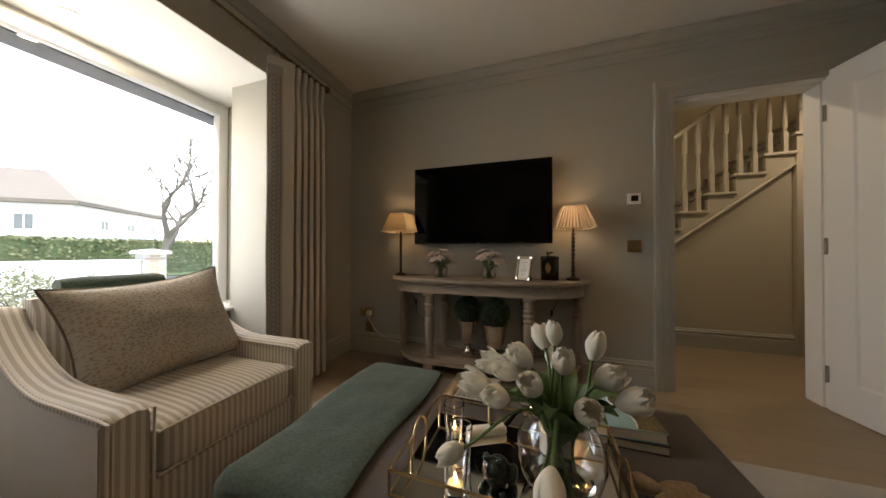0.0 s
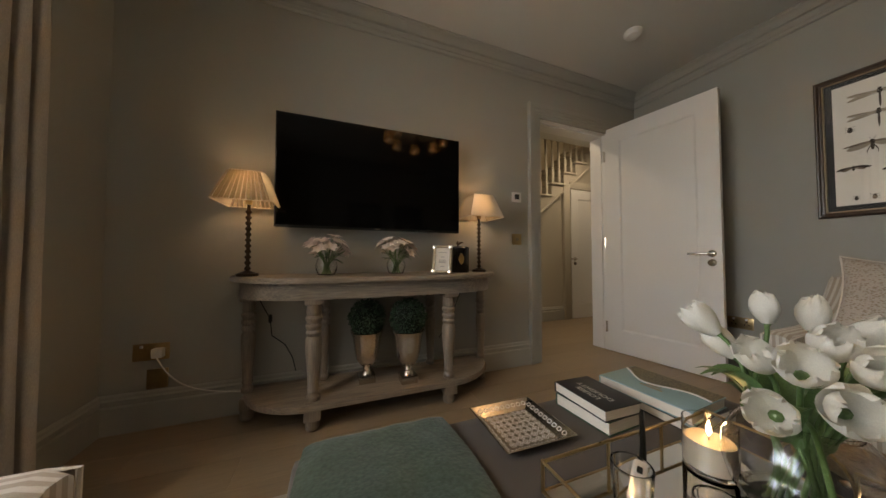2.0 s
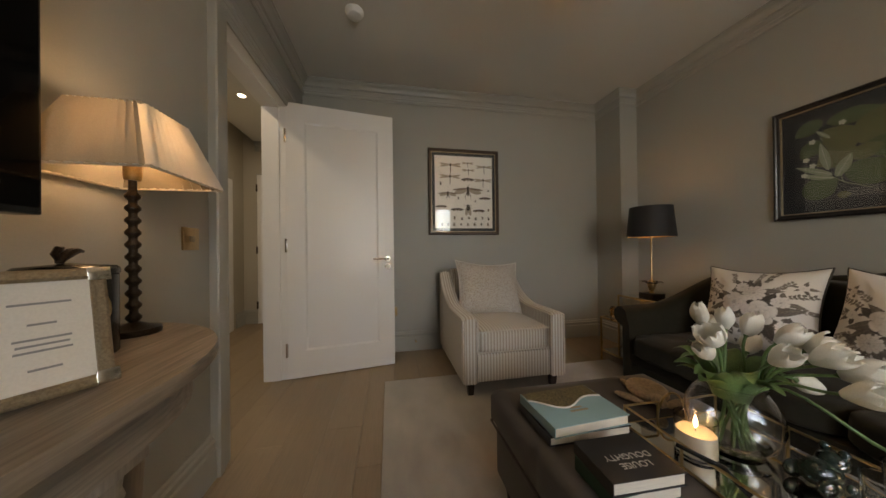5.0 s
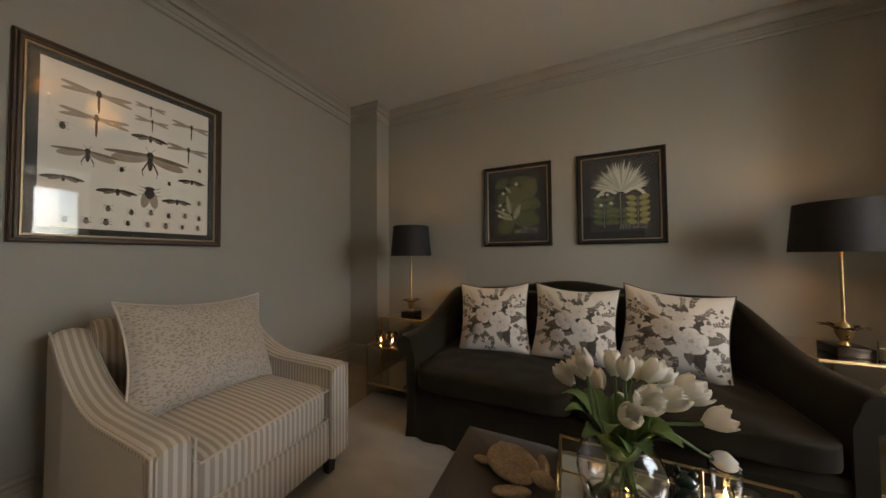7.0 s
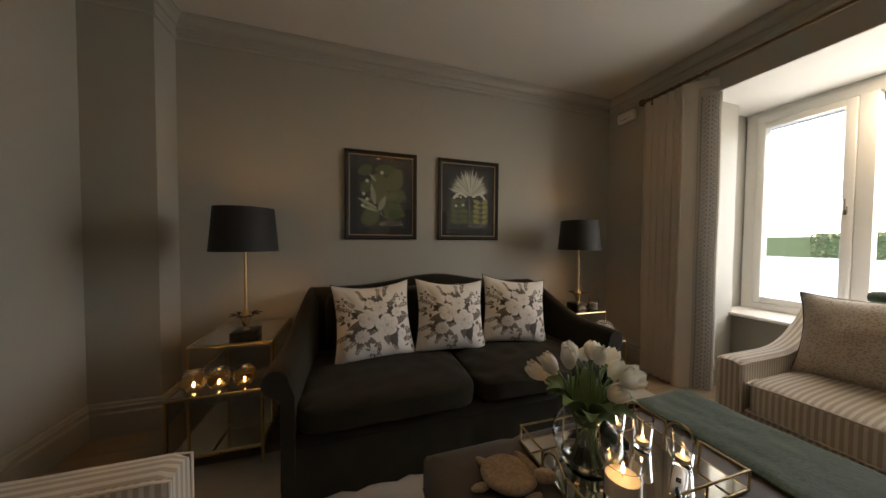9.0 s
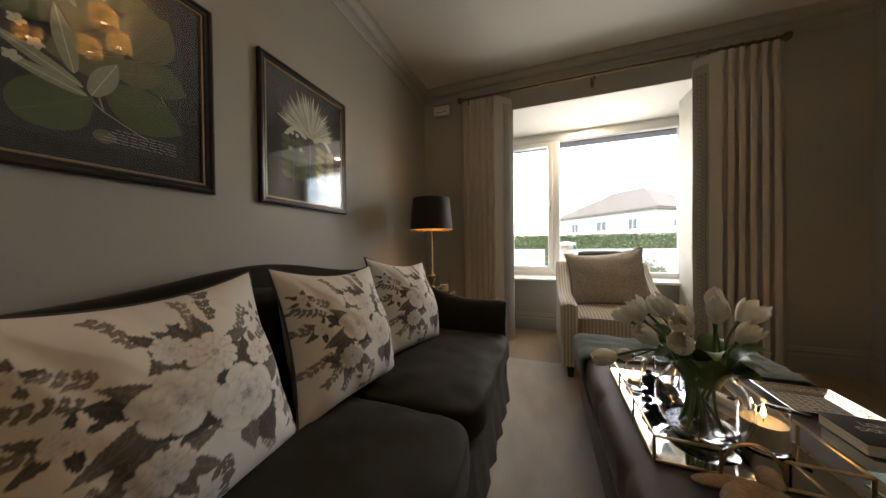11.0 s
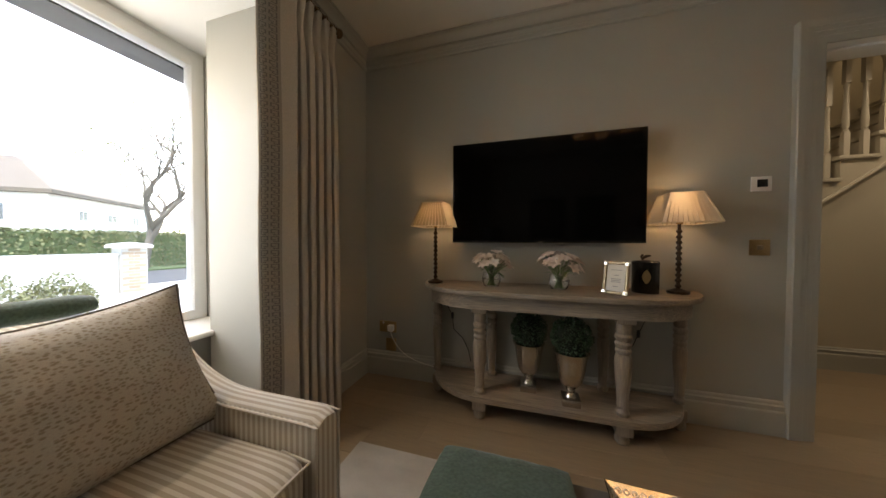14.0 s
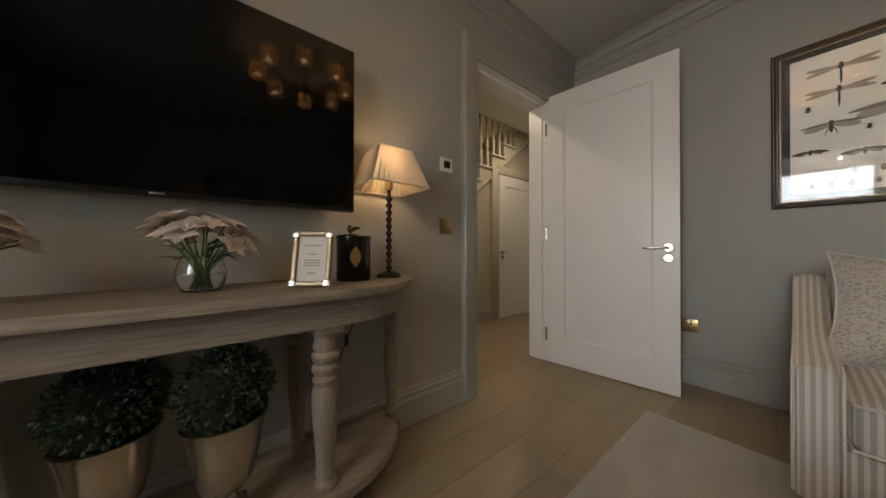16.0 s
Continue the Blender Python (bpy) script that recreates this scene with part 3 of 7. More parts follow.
# unseen warm fill lamp added above the stairs, without a fixture
bulb("stair_fill_light", (4.3, 5.75, 3.9), 0.7, (1.0, 0.74, 0.45), 0.08)

# ---- rug ----
bm = cube(0.245, 3.165, 1.42, 3.335, 0.0, 0.009, bevel=0.004)
rug = tagged(part("rug", bm, RUG), "pale beige viscose rug lying under the ottoman", "rug")


# ---- armchairs ----
def sm(t):
    t = min(1, max(0, t))
    return t * t * (3 - 2 * t)


def armchair(place, turn):
    t = thing("armchair", "striped ticking armchair with swooping arms and dark legs", "armchair", place, turn, "striped armchairs")
    top = lambda x: 0.535 + 0.248 * (1 - min(1, max(0, (x + 0.40) / 0.50))) ** 2.3
    for s in (-1, 1):
        rings = []
        for i in range(29):
            x = -0.42 + 0.84 * i / 28
            h, yo, yi, r = top(x), 0.36, 0.262, 0.022
            sec = [(yo, 0.10), (yo, h - r)]
            sec += [(yo - r + r * math.cos(a), h - r + r * math.sin(a)) for a in (math.pi / 6, math.pi / 3, math.pi / 2)]
            sec += [((yo + yi) / 2, h + 0.003)]
            sec += [(yi + r - r * math.sin(a), h - r + r * math.cos(a)) for a in (0, math.pi / 6, math.pi / 3, math.pi / 2)]
            sec += [(yi, 0.10)]
            e = 0.010 * (1 if i in (0, 28) else 0)
            rings.append([(x, s * (y - (e if y > 0.31 else -e)), z - (e if z > 0.2 else 0)) for y, z in sec])
        part("arm", loft(bmesh.new(), rings), STRIPE, t, "", 50)
        rings = [[(x, s * 0.358, 0.112), (x, s * 0.364, 0.116), (x, s * 0.364, top(x) - 0.034), (x, s * 0.358, top(x) - 0.028)] for x in [-0.41 + 0.795 * i / 20 for i in range(21)]]
        part("outside_panel", loft(bmesh.new(), rings), PLAIN, t, "plain linen outer side", 50)
        for yy in (0.3595, 0.2625):
            pts = [(0.42, s * yy, 0.11), (0.42, s * yy, 0.50)]
            pts = [(0.4195, s * yy, 0.11), (0.4195, s * yy, 0.520)] + [(0.42 - 0.84 * i / 20, s * yy, top(0.42 - 0.84 * i / 20) - 0.012) for i in range(1, 21)]
            part("piping", tube(bmesh.new(), pts, 0.0042, 6), STRIPE_PIPE, t)
    rings = []
    for j in range(15):
        z = 0.10 + 0.70 * j / 14
        rake = -0.05 * max(0, (z - 0.3) / 0.5)
        r = 0.03 if j == 14 else 0
        sec = []
        for k in range(9):
            y = -0.265 + 0.53 * k / 8
            bow = 0.018 * (1 - (y / 0.265) ** 2) * (1 if z > 0.4 else 0)
            sec.append((-0.27 + rake + bow - r, y, z + (0.012 * (1 - (y / 0.265) ** 2) if j > 12 else 0)))
        for k in range(8, -1, -1):
            y = -0.265 + 0.53 * k / 8
            sec.append((-0.375 + rake + r, y, z + (0.012 * (1 - (y / 0.265) ** 2) if j > 12 else 0)))
        rings.append(sec)
    part("backrest", loft(bmesh.new(), rings), STRIPE, t, "", 50)
    part("outside_back", cube(-0.43, -0.378, -0.345, 0.345, 0.10, 0.765, bevel=0.012), PLAIN, t)
    part("seat_base", cube(-0.30, 0.405, -0.262, 0.262, 0.10, 0.285, bevel=0.012), STRIPE, t)
    part("seat", puff(bmesh.new(), 0.075, 0, 0.365, 0.345, 0.258, 0.085, 0.22, 12, 0.018), STRIPE, t, "", 60)
    for z in (0.432, 0.298):
        part("piping", tube(bmesh.new(), [(0.30, -0.257, z)] + [(0.413, -0.245 + 0.49 * k / 8, z + (0.006 if z > 0.4 else 0) * (1 - (k / 4 - 1) ** 2)) for k in range(9)] + [(0.30, 0.257, z)], 0.0045, 6), STRIPE_PIPE, t)
    for x, y in ((0.36, 0.30), (0.36, -0.30), (-0.36, 0.30), (-0.36, -0.30)):
        rings = [[(x + sx * w, y + sy * w, z) for sx, sy in ((-1, -1), (1, -1), (1, 1), (-1, 1))] for w, z in ((0.017, 0), (0.024, 0.10))]
        part("leg", loft(bmesh.new(), rings), DARKWOOD, t, "dark espresso wooden leg")
    for ob in t.children_recursive:
        if ob.parent == t:
            ob.matrix_basis = Matrix.Diagonal((1, 1.01, 1, 1)) @ ob.matrix_basis
    return t


chair_b = armchair((0.085, 2.462, 0.0), 0)
chair_a = copy_thing(chair_b, pose(3.215, 2.465, 0.0, 0, 0, 180))
tagged(chair_b, "striped ticking armchair standing in the bay by the window")
tagged(chair_a, "striped ticking armchair standing against the wall by the door")


def pillow_shape(w, h, d, nu=28, ear=0.11):
    """Front and back surface points of a stuffed pillow standing in the yz plane, and its seam."""
    def edge(u, v):
        a, b = 2 * u - 1, 2 * v - 1
        y = a * w / 2 * (1 - ear * (1 - b * b) * abs(a))
        z = b * h / 2 * (1 - ear * (1 - a * a) * abs(b) * (1.5 if b > 0 else 0.6))
        return a, b, y, z

    def surface(side):
        def f(u, v):
            a, b, y, z = edge(u, v)
            k = max(0, (1 - a * a)) ** 0.55 * max(0, (1 - b * b)) ** 0.55 * (1 - 0.22 * b)
            k *= 1 + 0.16 * noise.noise(Vector((y * 9, z * 9, side + w * 7)))
            crease = noise.noise(Vector((y * 26 + z * 14, z * 7 - y * 5, side * 3 + d * 40)))
            k *= 1 - 0.10 * max(0, crease - 0.1) * (0.4 + a * a + b * b)
            return (side * d / 2 * k, y, z)
        return f
    seam = []
    for i in range(nu):
        seam.append(edge(i / nu, 0)[2:])
    for i in range(nu):
        seam.append(edge(1, i / nu)[2:])
    for i in range(nu):
        seam.append(edge(1 - i / nu, 1)[2:])
    for i in range(nu):
        seam.append(edge(0, 1 - i / nu)[2:])
    return surface, [(0, y, z) for y, z in seam]


def pillow(name, label, place, turn, lean, w, h, d, mat, pipe, roll=0, group="", front=None, n=28):
    surface, seam = pillow_shape(w, h, d)
    t = thing(name, label, "cushion", place, 0, group)
    t.matrix_world = Matrix.Translation(place) @ pose(0, 0, 0, 0, 0, turn) @ pose(0, 0, 0, 0, -lean, 0) @ pose(0, 0, 0, roll, 0, 0)
    bm = bmesh.new()
    grid(bm, n, n, surface(1))
    face = part("front", bm, mat, t, "", 80)
    part("back", (lambda b: (grid(b, 20, 20, surface(-1)), b)[1])(bmesh.new()), pipe[1], t, "", 80)
    part("piping", tube(bmesh.new(), seam + seam[:1], 0.0045, 6, False), pipe[0], t, "", 80)
    if front:
        col = face.data.color_attributes.new("ink", "FLOAT_COLOR", "POINT")
        for i, v in enumerate(face.data.vertices):
            col.data[i].color = (*front(v.co.y / w * 2, v.co.z / h * 2), 1)
    return t


pillow("cushion", "flecked oatmeal cushion with dark piping on the window armchair", (0.000, 2.462, 0.662), -4, 22, 0.58, 0.47, 0.25, PEBBLE, (material("brown_piping", (0.16, 0.13, 0.10), 0.85), PEBBLE), 6)
pillow("cushion", "flecked oatmeal cushion with pale piping on the armchair by the door", (3.300, 2.465, 0.655), 183, 22, 0.57, 0.47, 0.25, PEBBLE, (STRIPE_PIPE, PEBBLE), -4)

# rolled blanket over the back of the window chair
bm = bmesh.new()
rings = []
for i in range(17):
    y = 2.30 + 0.36 * i / 16
    r = 0.045 * (1 - 0.25 * abs(i / 8 - 1) ** 6)
    rings.append([(-0.400 + r * 1.25 * math.cos(a * math.pi / 8), y, 0.835 + r * 0.8 * math.sin(a * math.pi / 8) + 0.006 * noise.noise(Vector((y * 12, a, 0)))) for a in range(16)])
loft(bm, rings)
tagged(part("folded_blanket", bm, THROW, None, "", 60), "rolled sage green blanket on the back of the window armchair", "blanket")

# ---- sofa ----
sofa = thing("sofa", "blackened olive velvet camelback sofa with rolled arms", "sofa", (1.747, 1.30, 0))
bm = bmesh.new()
rings = []
for j in range(7):
    z = 0.012 + 0.25 * j / 6
    fl = 0.030 * (1 - j / 6)
    ring = []
    for k in range(60):
        y = None
        p = k / 60
        if p < 0.5:
            x, y = -0.97 + 1.94 * p / 0.5, 0.455 + fl
        elif p < 0.6:
            x, y = 0.97, 0.455 + fl - 0.9 * (p - 0.5) / 0.1
        elif p < 0.9:
            x, y = 0.97 - 1.94 * (p - 0.6) / 0.3, -0.445
        else:
            x, y = -0.97, -0.445 + (0.9 + fl) * (p - 0.9) / 0.1
        pleat = 0.012 * (1 - j / 6) * math.sin(p * 140)
        pleat += -0.03 * (1 - j / 6) * math.exp(-(x / 0.02) ** 2) * (1 if y > 0.4 else 0)
        ring.append((x * (1 + fl * 0.35), y + pleat, z))
    rings.append(ring)
part("skirt", loft(bm, rings), VELVET, sofa, "", 60)
part("seat_base", cube(-0.96, 0.96, -0.44, 0.46, 0.22, 0.290, bevel=0.015), VELVET, sofa)
for s in (-1, 1):
    part("seat_cushion", puff(bmesh.new(), s * 0.467, 0.125, 0.350, 0.463, 0.375, 0.062, 0.22, 18, 0.020, 0.014, s * 3), VELVET, sofa, "", 60)
    part("back_cushion", puff(bmesh.new(), s * 0.43, -0.235, 0.60, 0.43, 0.085, 0.195, 0.30, 14, 0.0, 0.012, s * 7), VELVET, sofa, "", 60)
crest = lambda x: 0.785 + 0.075 * math.exp(-(x / 0.40) ** 2) - 0.0 * abs(x)
bm = bmesh.new()
rings = []
for i in range(41):
    x = -0.97 + 1.94 * i / 40
    c = crest(x) + 0.004
    rings.append([(x, -0.45, 0.05), (x, -0.455, c - 0.04), (x, -0.445, c - 0.012), (x, -0.42, c), (x, -0.385, c), (x, -0.36, c - 0.012), (x, -0.35, c - 0.05), (x, -0.30, 0.30), (x, -0.30, 0.05)])
part("backrest", loft(bm, rings), VELVET, sofa, "", 60)
for s in (-1, 1):
    bm = bmesh.new()
    rings = []
    for i in range(27):
        y = -0.455 + 0.925 * i / 26
        t = i / 26
        h = 0.590 + 0.200 * (1 - sm(t * 1.25)) ** 1.1
        r = 0.030 + 0.032 * sm(t * 1.4)
        cx = 0.985 + 0.020 * sm(t)
        e = 0.92 if i in (0, 26) else 1.0
        sec = [(0.925, 0.06), (0.925, h - 2 * r)]
        sec += [(cx - 0.0 + r * math.cos(a) * e, h - r + r * math.sin(a) * e) for a in [math.pi * (1.0 - k / 10 * 1.35) for k in range(11)]]
        sec += [(0.985, h - 2.2 * r), (0.985, 0.06)]
        rings.append([(s * x, y, z) for x, z in sec])
    part("arm", loft(bm, rings), VELVET, sofa, "", 60)

for ob in sofa.children:
    ob.matrix_basis = Matrix.Diagonal((0.917, 1, 1, 1)) @ ob.matrix_basis

# ---- floral print for the sofa cushions ----
def blossom(u, v, cu, cv, r, petals, ph):
    """Ink of a many-petalled flower: pale petals, each shaded towards its base and its neighbour."""
    du, dv = u - cu, v - cv
    d = math.hypot(du, dv) / r
    if d > 1.1:
        return None
    a = math.atan2(dv, du) + ph
    for k, size in ((2, 0.36), (1, 0.68), (0, 1.0)):
        b = a + k * 0.5
        f = (b * petals / (2 * math.pi)) % 1
        rim = size * (0.80 + 0.20 * math.sin(math.pi * f) ** 0.6)
        if d < rim:
            t = d / rim
            sh = 0.69 - 0.30 * (1 - t) ** 0.8 * (0.5 + 0.5 * (1 - math.sin(math.pi * f))) - 0.16 * max(0, 0.22 - f) / 0.22 - (0.10 if t > 0.95 else 0) - (0.10 if k == 2 and t < 0.45 else 0)
            if int(t * 60 + 9 * f) % 7 == 0 and t < 0.75:
                sh -= 0.07
            return (sh, sh * 0.945, sh * 0.87)
    return None


def leaf_ink(u, v, cu, cv, ang, ln, wd, tone):
    du, dv = u - cu, v - cv
    p = du * math.cos(ang) + dv * math.sin(ang)
    q = -du * math.sin(ang) + dv * math.cos(ang)
    t = p / ln
    if not 0 < t < 1:
        return None
    half = wd * math.sin(math.pi * t ** 0.8)
    if abs(q) > half:
        return None
    if abs(q) < 0.006 or abs((p * 40 + abs(q) * 60) % 2 - 1) < 0.2:
        return tuple(c * 1.5 for c in tone)
    return tone


FLOWERS = [(0.20, -0.16, 0.25, 5, 0.3), (-0.16, 0.02, 0.22, 6, 1.0), (0.10, 0.24, 0.17, 11, 0.5), (-0.30, -0.34, 0.15, 12, 0.2), (0.44, 0.10, 0.12, 8, 0.0), (-0.10, 0.36, 0.10, 9, 0.4), (0.52, -0.38, 0.11, 9, 1.0),
           (0.72, -0.62, 0.07, 7, 0.0), (-0.66, 0.46, 0.06, 7, 0.0), (0.62, 0.44, 0.06, 6, 0.0), (-0.1, -0.66, 0.08, 8, 0.3), (-0.56, 0.06, 0.08, 6, 0.3)]
rnd = random.Random(5)
LEAVES = []
for cu, cv, fr, _, _ in FLOWERS:
    for i in range(9 if fr > 0.12 else 5):
        a = 2 * math.pi * i / (9 if fr > 0.12 else 5) + rnd.uniform(-0.3, 0.3)
        k = rnd.uniform(0.05, 0.145)
        ln = fr * rnd.uniform(1.25, 1.75) + 0.03
        LEAVES.append((cu + 0.35 * fr * math.cos(a), cv + 0.35 * fr * math.sin(a), a + rnd.uniform(-0.35, 0.35), ln, ln * rnd.uniform(0.15, 0.22), (k, k * 0.86, k * 0.72)))
for i in range(16):
    a = 2 * math.pi * i / 16 + rnd.uniform(-0.15, 0.15)
    e = 0.52 + rnd.uniform(-0.05, 0.07)
    k = rnd.uniform(0.09, 0.20)
    for q in range(7):
        d = e + 0.045 * q
        for s in (-1, 1):
            LEAVES.append((d * math.cos(a) * 1.05, d * math.sin(a) * 0.92, a + s * rnd.uniform(0.5, 1.1), rnd.uniform(0.05, 0.085), 0.018, (k, k * 0.87, k * 0.74)))


def floral(u, v):
    u, v = u / 1.16, v / 1.10
    u, v = u + 0.02 * noise.noise(Vector((u * 6, v * 6, 1))), v + 0.02 * noise.noise(Vector((u * 6, v * 6, 5)))
    for f in FLOWERS:
        c = blossom(u, v, *f)
        if c:
            return c
    for lf in LEAVES:
        c = leaf_ink(u, v, *lf)
        if c:
            return c
    return (0.66, 0.63, 0.575)


FLORAL = printed("floral_linen_print", 0.9, 0.1)
PIPE_D = material("charcoal_piping", (0.05, 0.045, 0.04), 0.85)
OATS = material("plain_cushion_linen", (0.55, 0.51, 0.45), 0.9, grain_size=500, bump=0.2)
for x, y, a, r in ((2.240, 1.285, 95, 2), (1.735, 1.285, 88, -3), (1.245, 1.290, 82, -6)):
    pillow("cushion", "white cushion printed with grey-brown flowers on the dark sofa", (x, y, 0.632), a, 18, 0.49, 0.48, 0.24, FLORAL, (PIPE_D, OATS), r, "floral sofa cushions", floral, 150)

# ---- ottoman and throw ----
otto = thing("ottoman", "taupe velvet upholstered ottoman used as a coffee table", "ottoman", (1.475, 2.528, 0))
bm = bmesh.new()
hx, hy = 0.655, 0.365


def otto_top(bm):
    def ring(z, inset, groove):
        pts = []
        n = 40
        def g(x):
            return groove * math.exp(-((((x + 0.685) / 0.342) % 1 - 0.5) / 0.035) ** 2 * 0 - (min(abs(x + 0.327), abs(x), abs(x - 0.327)) / 0.018) ** 2)
        for k in range(n):
            x = -hx + 2 * hx * k / n
            pts.append((max(-hx + inset, min(hx - inset, x)), -hy + inset + g(x), z))
        for k in range(20):
            y = -hy + 2 * hy * k / 20
            pts.append((hx - inset, max(-hy + inset, min(hy - inset, y)), z))
        for k in range(n):
            x = hx - 2 * hx * k / n
            pts.append((max(-hx + inset, min(hx - inset, x)), hy - inset - g(x), z))
        for k in range(20):
            y = hy - 2 * hy * k / 20
            pts.append((-hx + inset, max(-hy + inset, min(hy - inset, y)), z))
        return pts
    rings = [ring(0.285, 0.010, 0.0), ring(0.30, 0.0, 0.010), ring(0.385, 0.0, 0.014), ring(0.405, 0.008, 0.012), ring(0.416, 0.024, 0.008), ring(0.421, 0.06, 0.0), ring(0.423, 0.20, 0)]
    return loft(bm, rings)


part("padded_top", otto_top(bm), OTTO, otto, "", 50)
part("body", cube(-hx + 0.012, hx - 0.012, -hy + 0.012, hy - 0.012, 0.085, 0.288, bevel=0.018), OTTO, otto)
pipe = [(-hx, -hy, 0.287), (hx, -hy, 0.287), (hx, hy, 0.287), (-hx, hy, 0.287), (-hx, -hy, 0.287)]
part("piping", tube(bmesh.new(), pipe, 0.005, 6), OTTO, otto)
for x in (-0.59, 0.59):
    for y in (-0.31, 0.31):
        part("leg", lathe(bmesh.new(), [(0.016, 0.0095), (0.024, 0.088)], 12, (x, y, 0)), DARKWOOD, otto, "dark turned leg")

bm = bmesh.new()
X0, X1 = 0.845, 1.192


def throw_at(u, v, lift):
    y = -0.475 + 0.95 * v
    x = X0 + (X1 - X0) * u
    edge = 0.366
    if abs(y) < edge - 0.02:
        yy, z = y, 0.427
    else:
        d = abs(y) - (edge - 0.02)
        a = min(d / 0.03, math.pi / 2)
        yy = math.copysign(edge - 0.02 + 0.026 * math.sin(a), y)
        z = 0.427 - 0.026 * (1 - math.cos(a)) - max(0, d - 0.047)
    w = 0.006 * noise.noise(Vector((x * 7, y * 7, 1.3))) + 0.003 * noise.noise(Vector((x * 22, y * 16, 4.1)))
    n_out = 0 if abs(y) < edge else math.copysign(1, y)
    return (x + 0.012 * math.sin(y * 9) * (u - 0.5) * 2, 2.528 + yy + n_out * lift, z + (lift if not n_out else lift * 0.5) + w * (1 if lift > 0.01 else 0.3))


a = grid(bm, 26, 60, lambda u, v: throw_at(u, v, 0.016 - 0.008 * (abs(2 * u - 1) ** 10)))
b = grid(bm, 26, 60, lambda u, v: throw_at(u, v, 0.002))
for i in range(26):
    for j in (0, 60):
        bm.faces.new((a[i][j], a[i + 1][j], b[i + 1][j], b[i][j]))
for j in range(60):
    for i in (0, 26):
        bm.faces.new((a[i][j], a[i][j + 1], b[i][j + 1], b[i][j]))
tagged(part("throw_blanket", bm, THROW, None, "", 60), "folded sage green wool throw laid across the ottoman", "blanket")

# ---- console table ----
con = thing("console_table", "limed pine console table with turned legs and rounded ends", "console table", (1.195, 0, 0))
YB, YF = 4.035, 3.680


def d_outline(hw, mid, yb, yf, n=14):
    """Half-oval ended outline: straight middle, curved ends that run back to the wall."""
    pts = [(-hw, yb), (hw, yb)]
    for k in range(1, n + 1):
        a = math.pi / 2 * k / n
        pts.append((mid + (hw - mid) * math.cos(a), yb - (yb - yf) * math.sin(a)))
    for k in range(n + 1):
        a = math.pi / 2 * (1 - k / n)
        if k < n:
            pts.append((-mid - (hw - mid) * math.cos(a), yb - (yb - yf) * math.sin(a)))
    return pts


def slab(bm, pts, z0, z1, r=0.006):
    cx = sum(p[0] for p in pts) / len(pts)
    cy = sum(p[1] for p in pts) / len(pts)
    def sh(k):
        return [(cx + (x - cx) * k, cy + (y - cy) * k) for x, y in pts]
    rings = [[(x, y, z0) for x, y in sh(0.994)], [(x, y, z0 + r) for x, y in pts], [(x, y, z1 - r) for x, y in pts], [(x, y, z1) for x, y in sh(0.994)]]
    return loft(bm, rings)


part("tabletop", slab(bmesh.new(), d_outline(0.822, 0.39, 4.045, 3.632), 0.753, 0.780), LIMED, con)
bm = bmesh.new()
loft(bm, [[(x, y, z) for x, y in d_outline(0.775, 0.39, YB, YF)] for z in (0.665, 0.752)])
part("apron", bm, LIMED, con)
part("shelf", slab(bmesh.new(), d_outline(0.745, 0.39, YB, YF), 0.115, 0.148), LIMED, con)
LEGP = [(0.030, 0.148), (0.034, 0.155), (0.034, 0.170), (0.026, 0.178), (0.024, 0.190), (0.030, 0.200), (0.027, 0.212), (0.029, 0.26), (0.037, 0.36), (0.041, 0.43), (0.038, 0.462), (0.030, 0.475), (0.037, 0.485),
        (0.039, 0.495), (0.031, 0.507), (0.039, 0.520), (0.040, 0.532), (0.031, 0.543), (0.040, 0.558), (0.041, 0.570), (0.032, 0.582), (0.038, 0.596), (0.034, 0.610), (0.036, 0.625), (0.030, 0.640)]
FOOT = [(0.026, 0.0), (0.033, 0.010), (0.036, 0.026), (0.030, 0.040), (0.033, 0.050), (0.030, 0.060)]
for x, y, front in ((-0.382, 3.738, 1), (0.374, 3.738, 1), (-0.340, 3.99, 0), (0.340, 3.99, 0), (-0.722, 3.965, 0), (0.722, 3.965, 0)):
    bm = lathe(bmesh.new(), LEGP if front else [(r * 0.86, z) for r, z in LEGP], 20, (x, y, 0))
    w = 0.043 if front else 0.036
    if front:
        box(bm, x - w, x + w, y - w - 0.006, y + w, 0.640, 0.752, 0.004)
        box(bm, x - w + 0.004, x + w - 0.004, y - w - 0.004, y + w - 0.01, 0.060, 0.150, 0.004)
    else:
        box(bm, x - w, x + w, y - w, y + w, 0.640, 0.70, 0.004)
        box(bm, x - 0.03, x + 0.03, y - 0.03, y + 0.03, 0.060, 0.118, 0.004)
    lathe(bm, FOOT, 16, (x, y, 0))
    part("leg", bm, LIMED_UP, con, "turned ringed leg")

# ---- television ----
tv = thing("television", "large black flat television hung on the wall", "television", (0, 0, 0))
part("casing", cube(0.581, 1.742, 3.958, 4.00, 1.056, 1.730, bevel=0.004), BLACK, tv)
part("wall_bracket", cube(0.85, 1.45, 4.00, 4.058, 1.25, 1.60, bevel=0.004), BLACK, tv, "black wall bracket")
part("screen", cube(0.589, 1.734, 3.9555, 3.959, 1.070, 1.722), SCREEN, tv, "glossy black screen")
part("badge", cube(1.146, 1.178, 3.953, 3.959, 1.058, 1.064, bevel=0.001), SILVER, tv, "small silver badge")

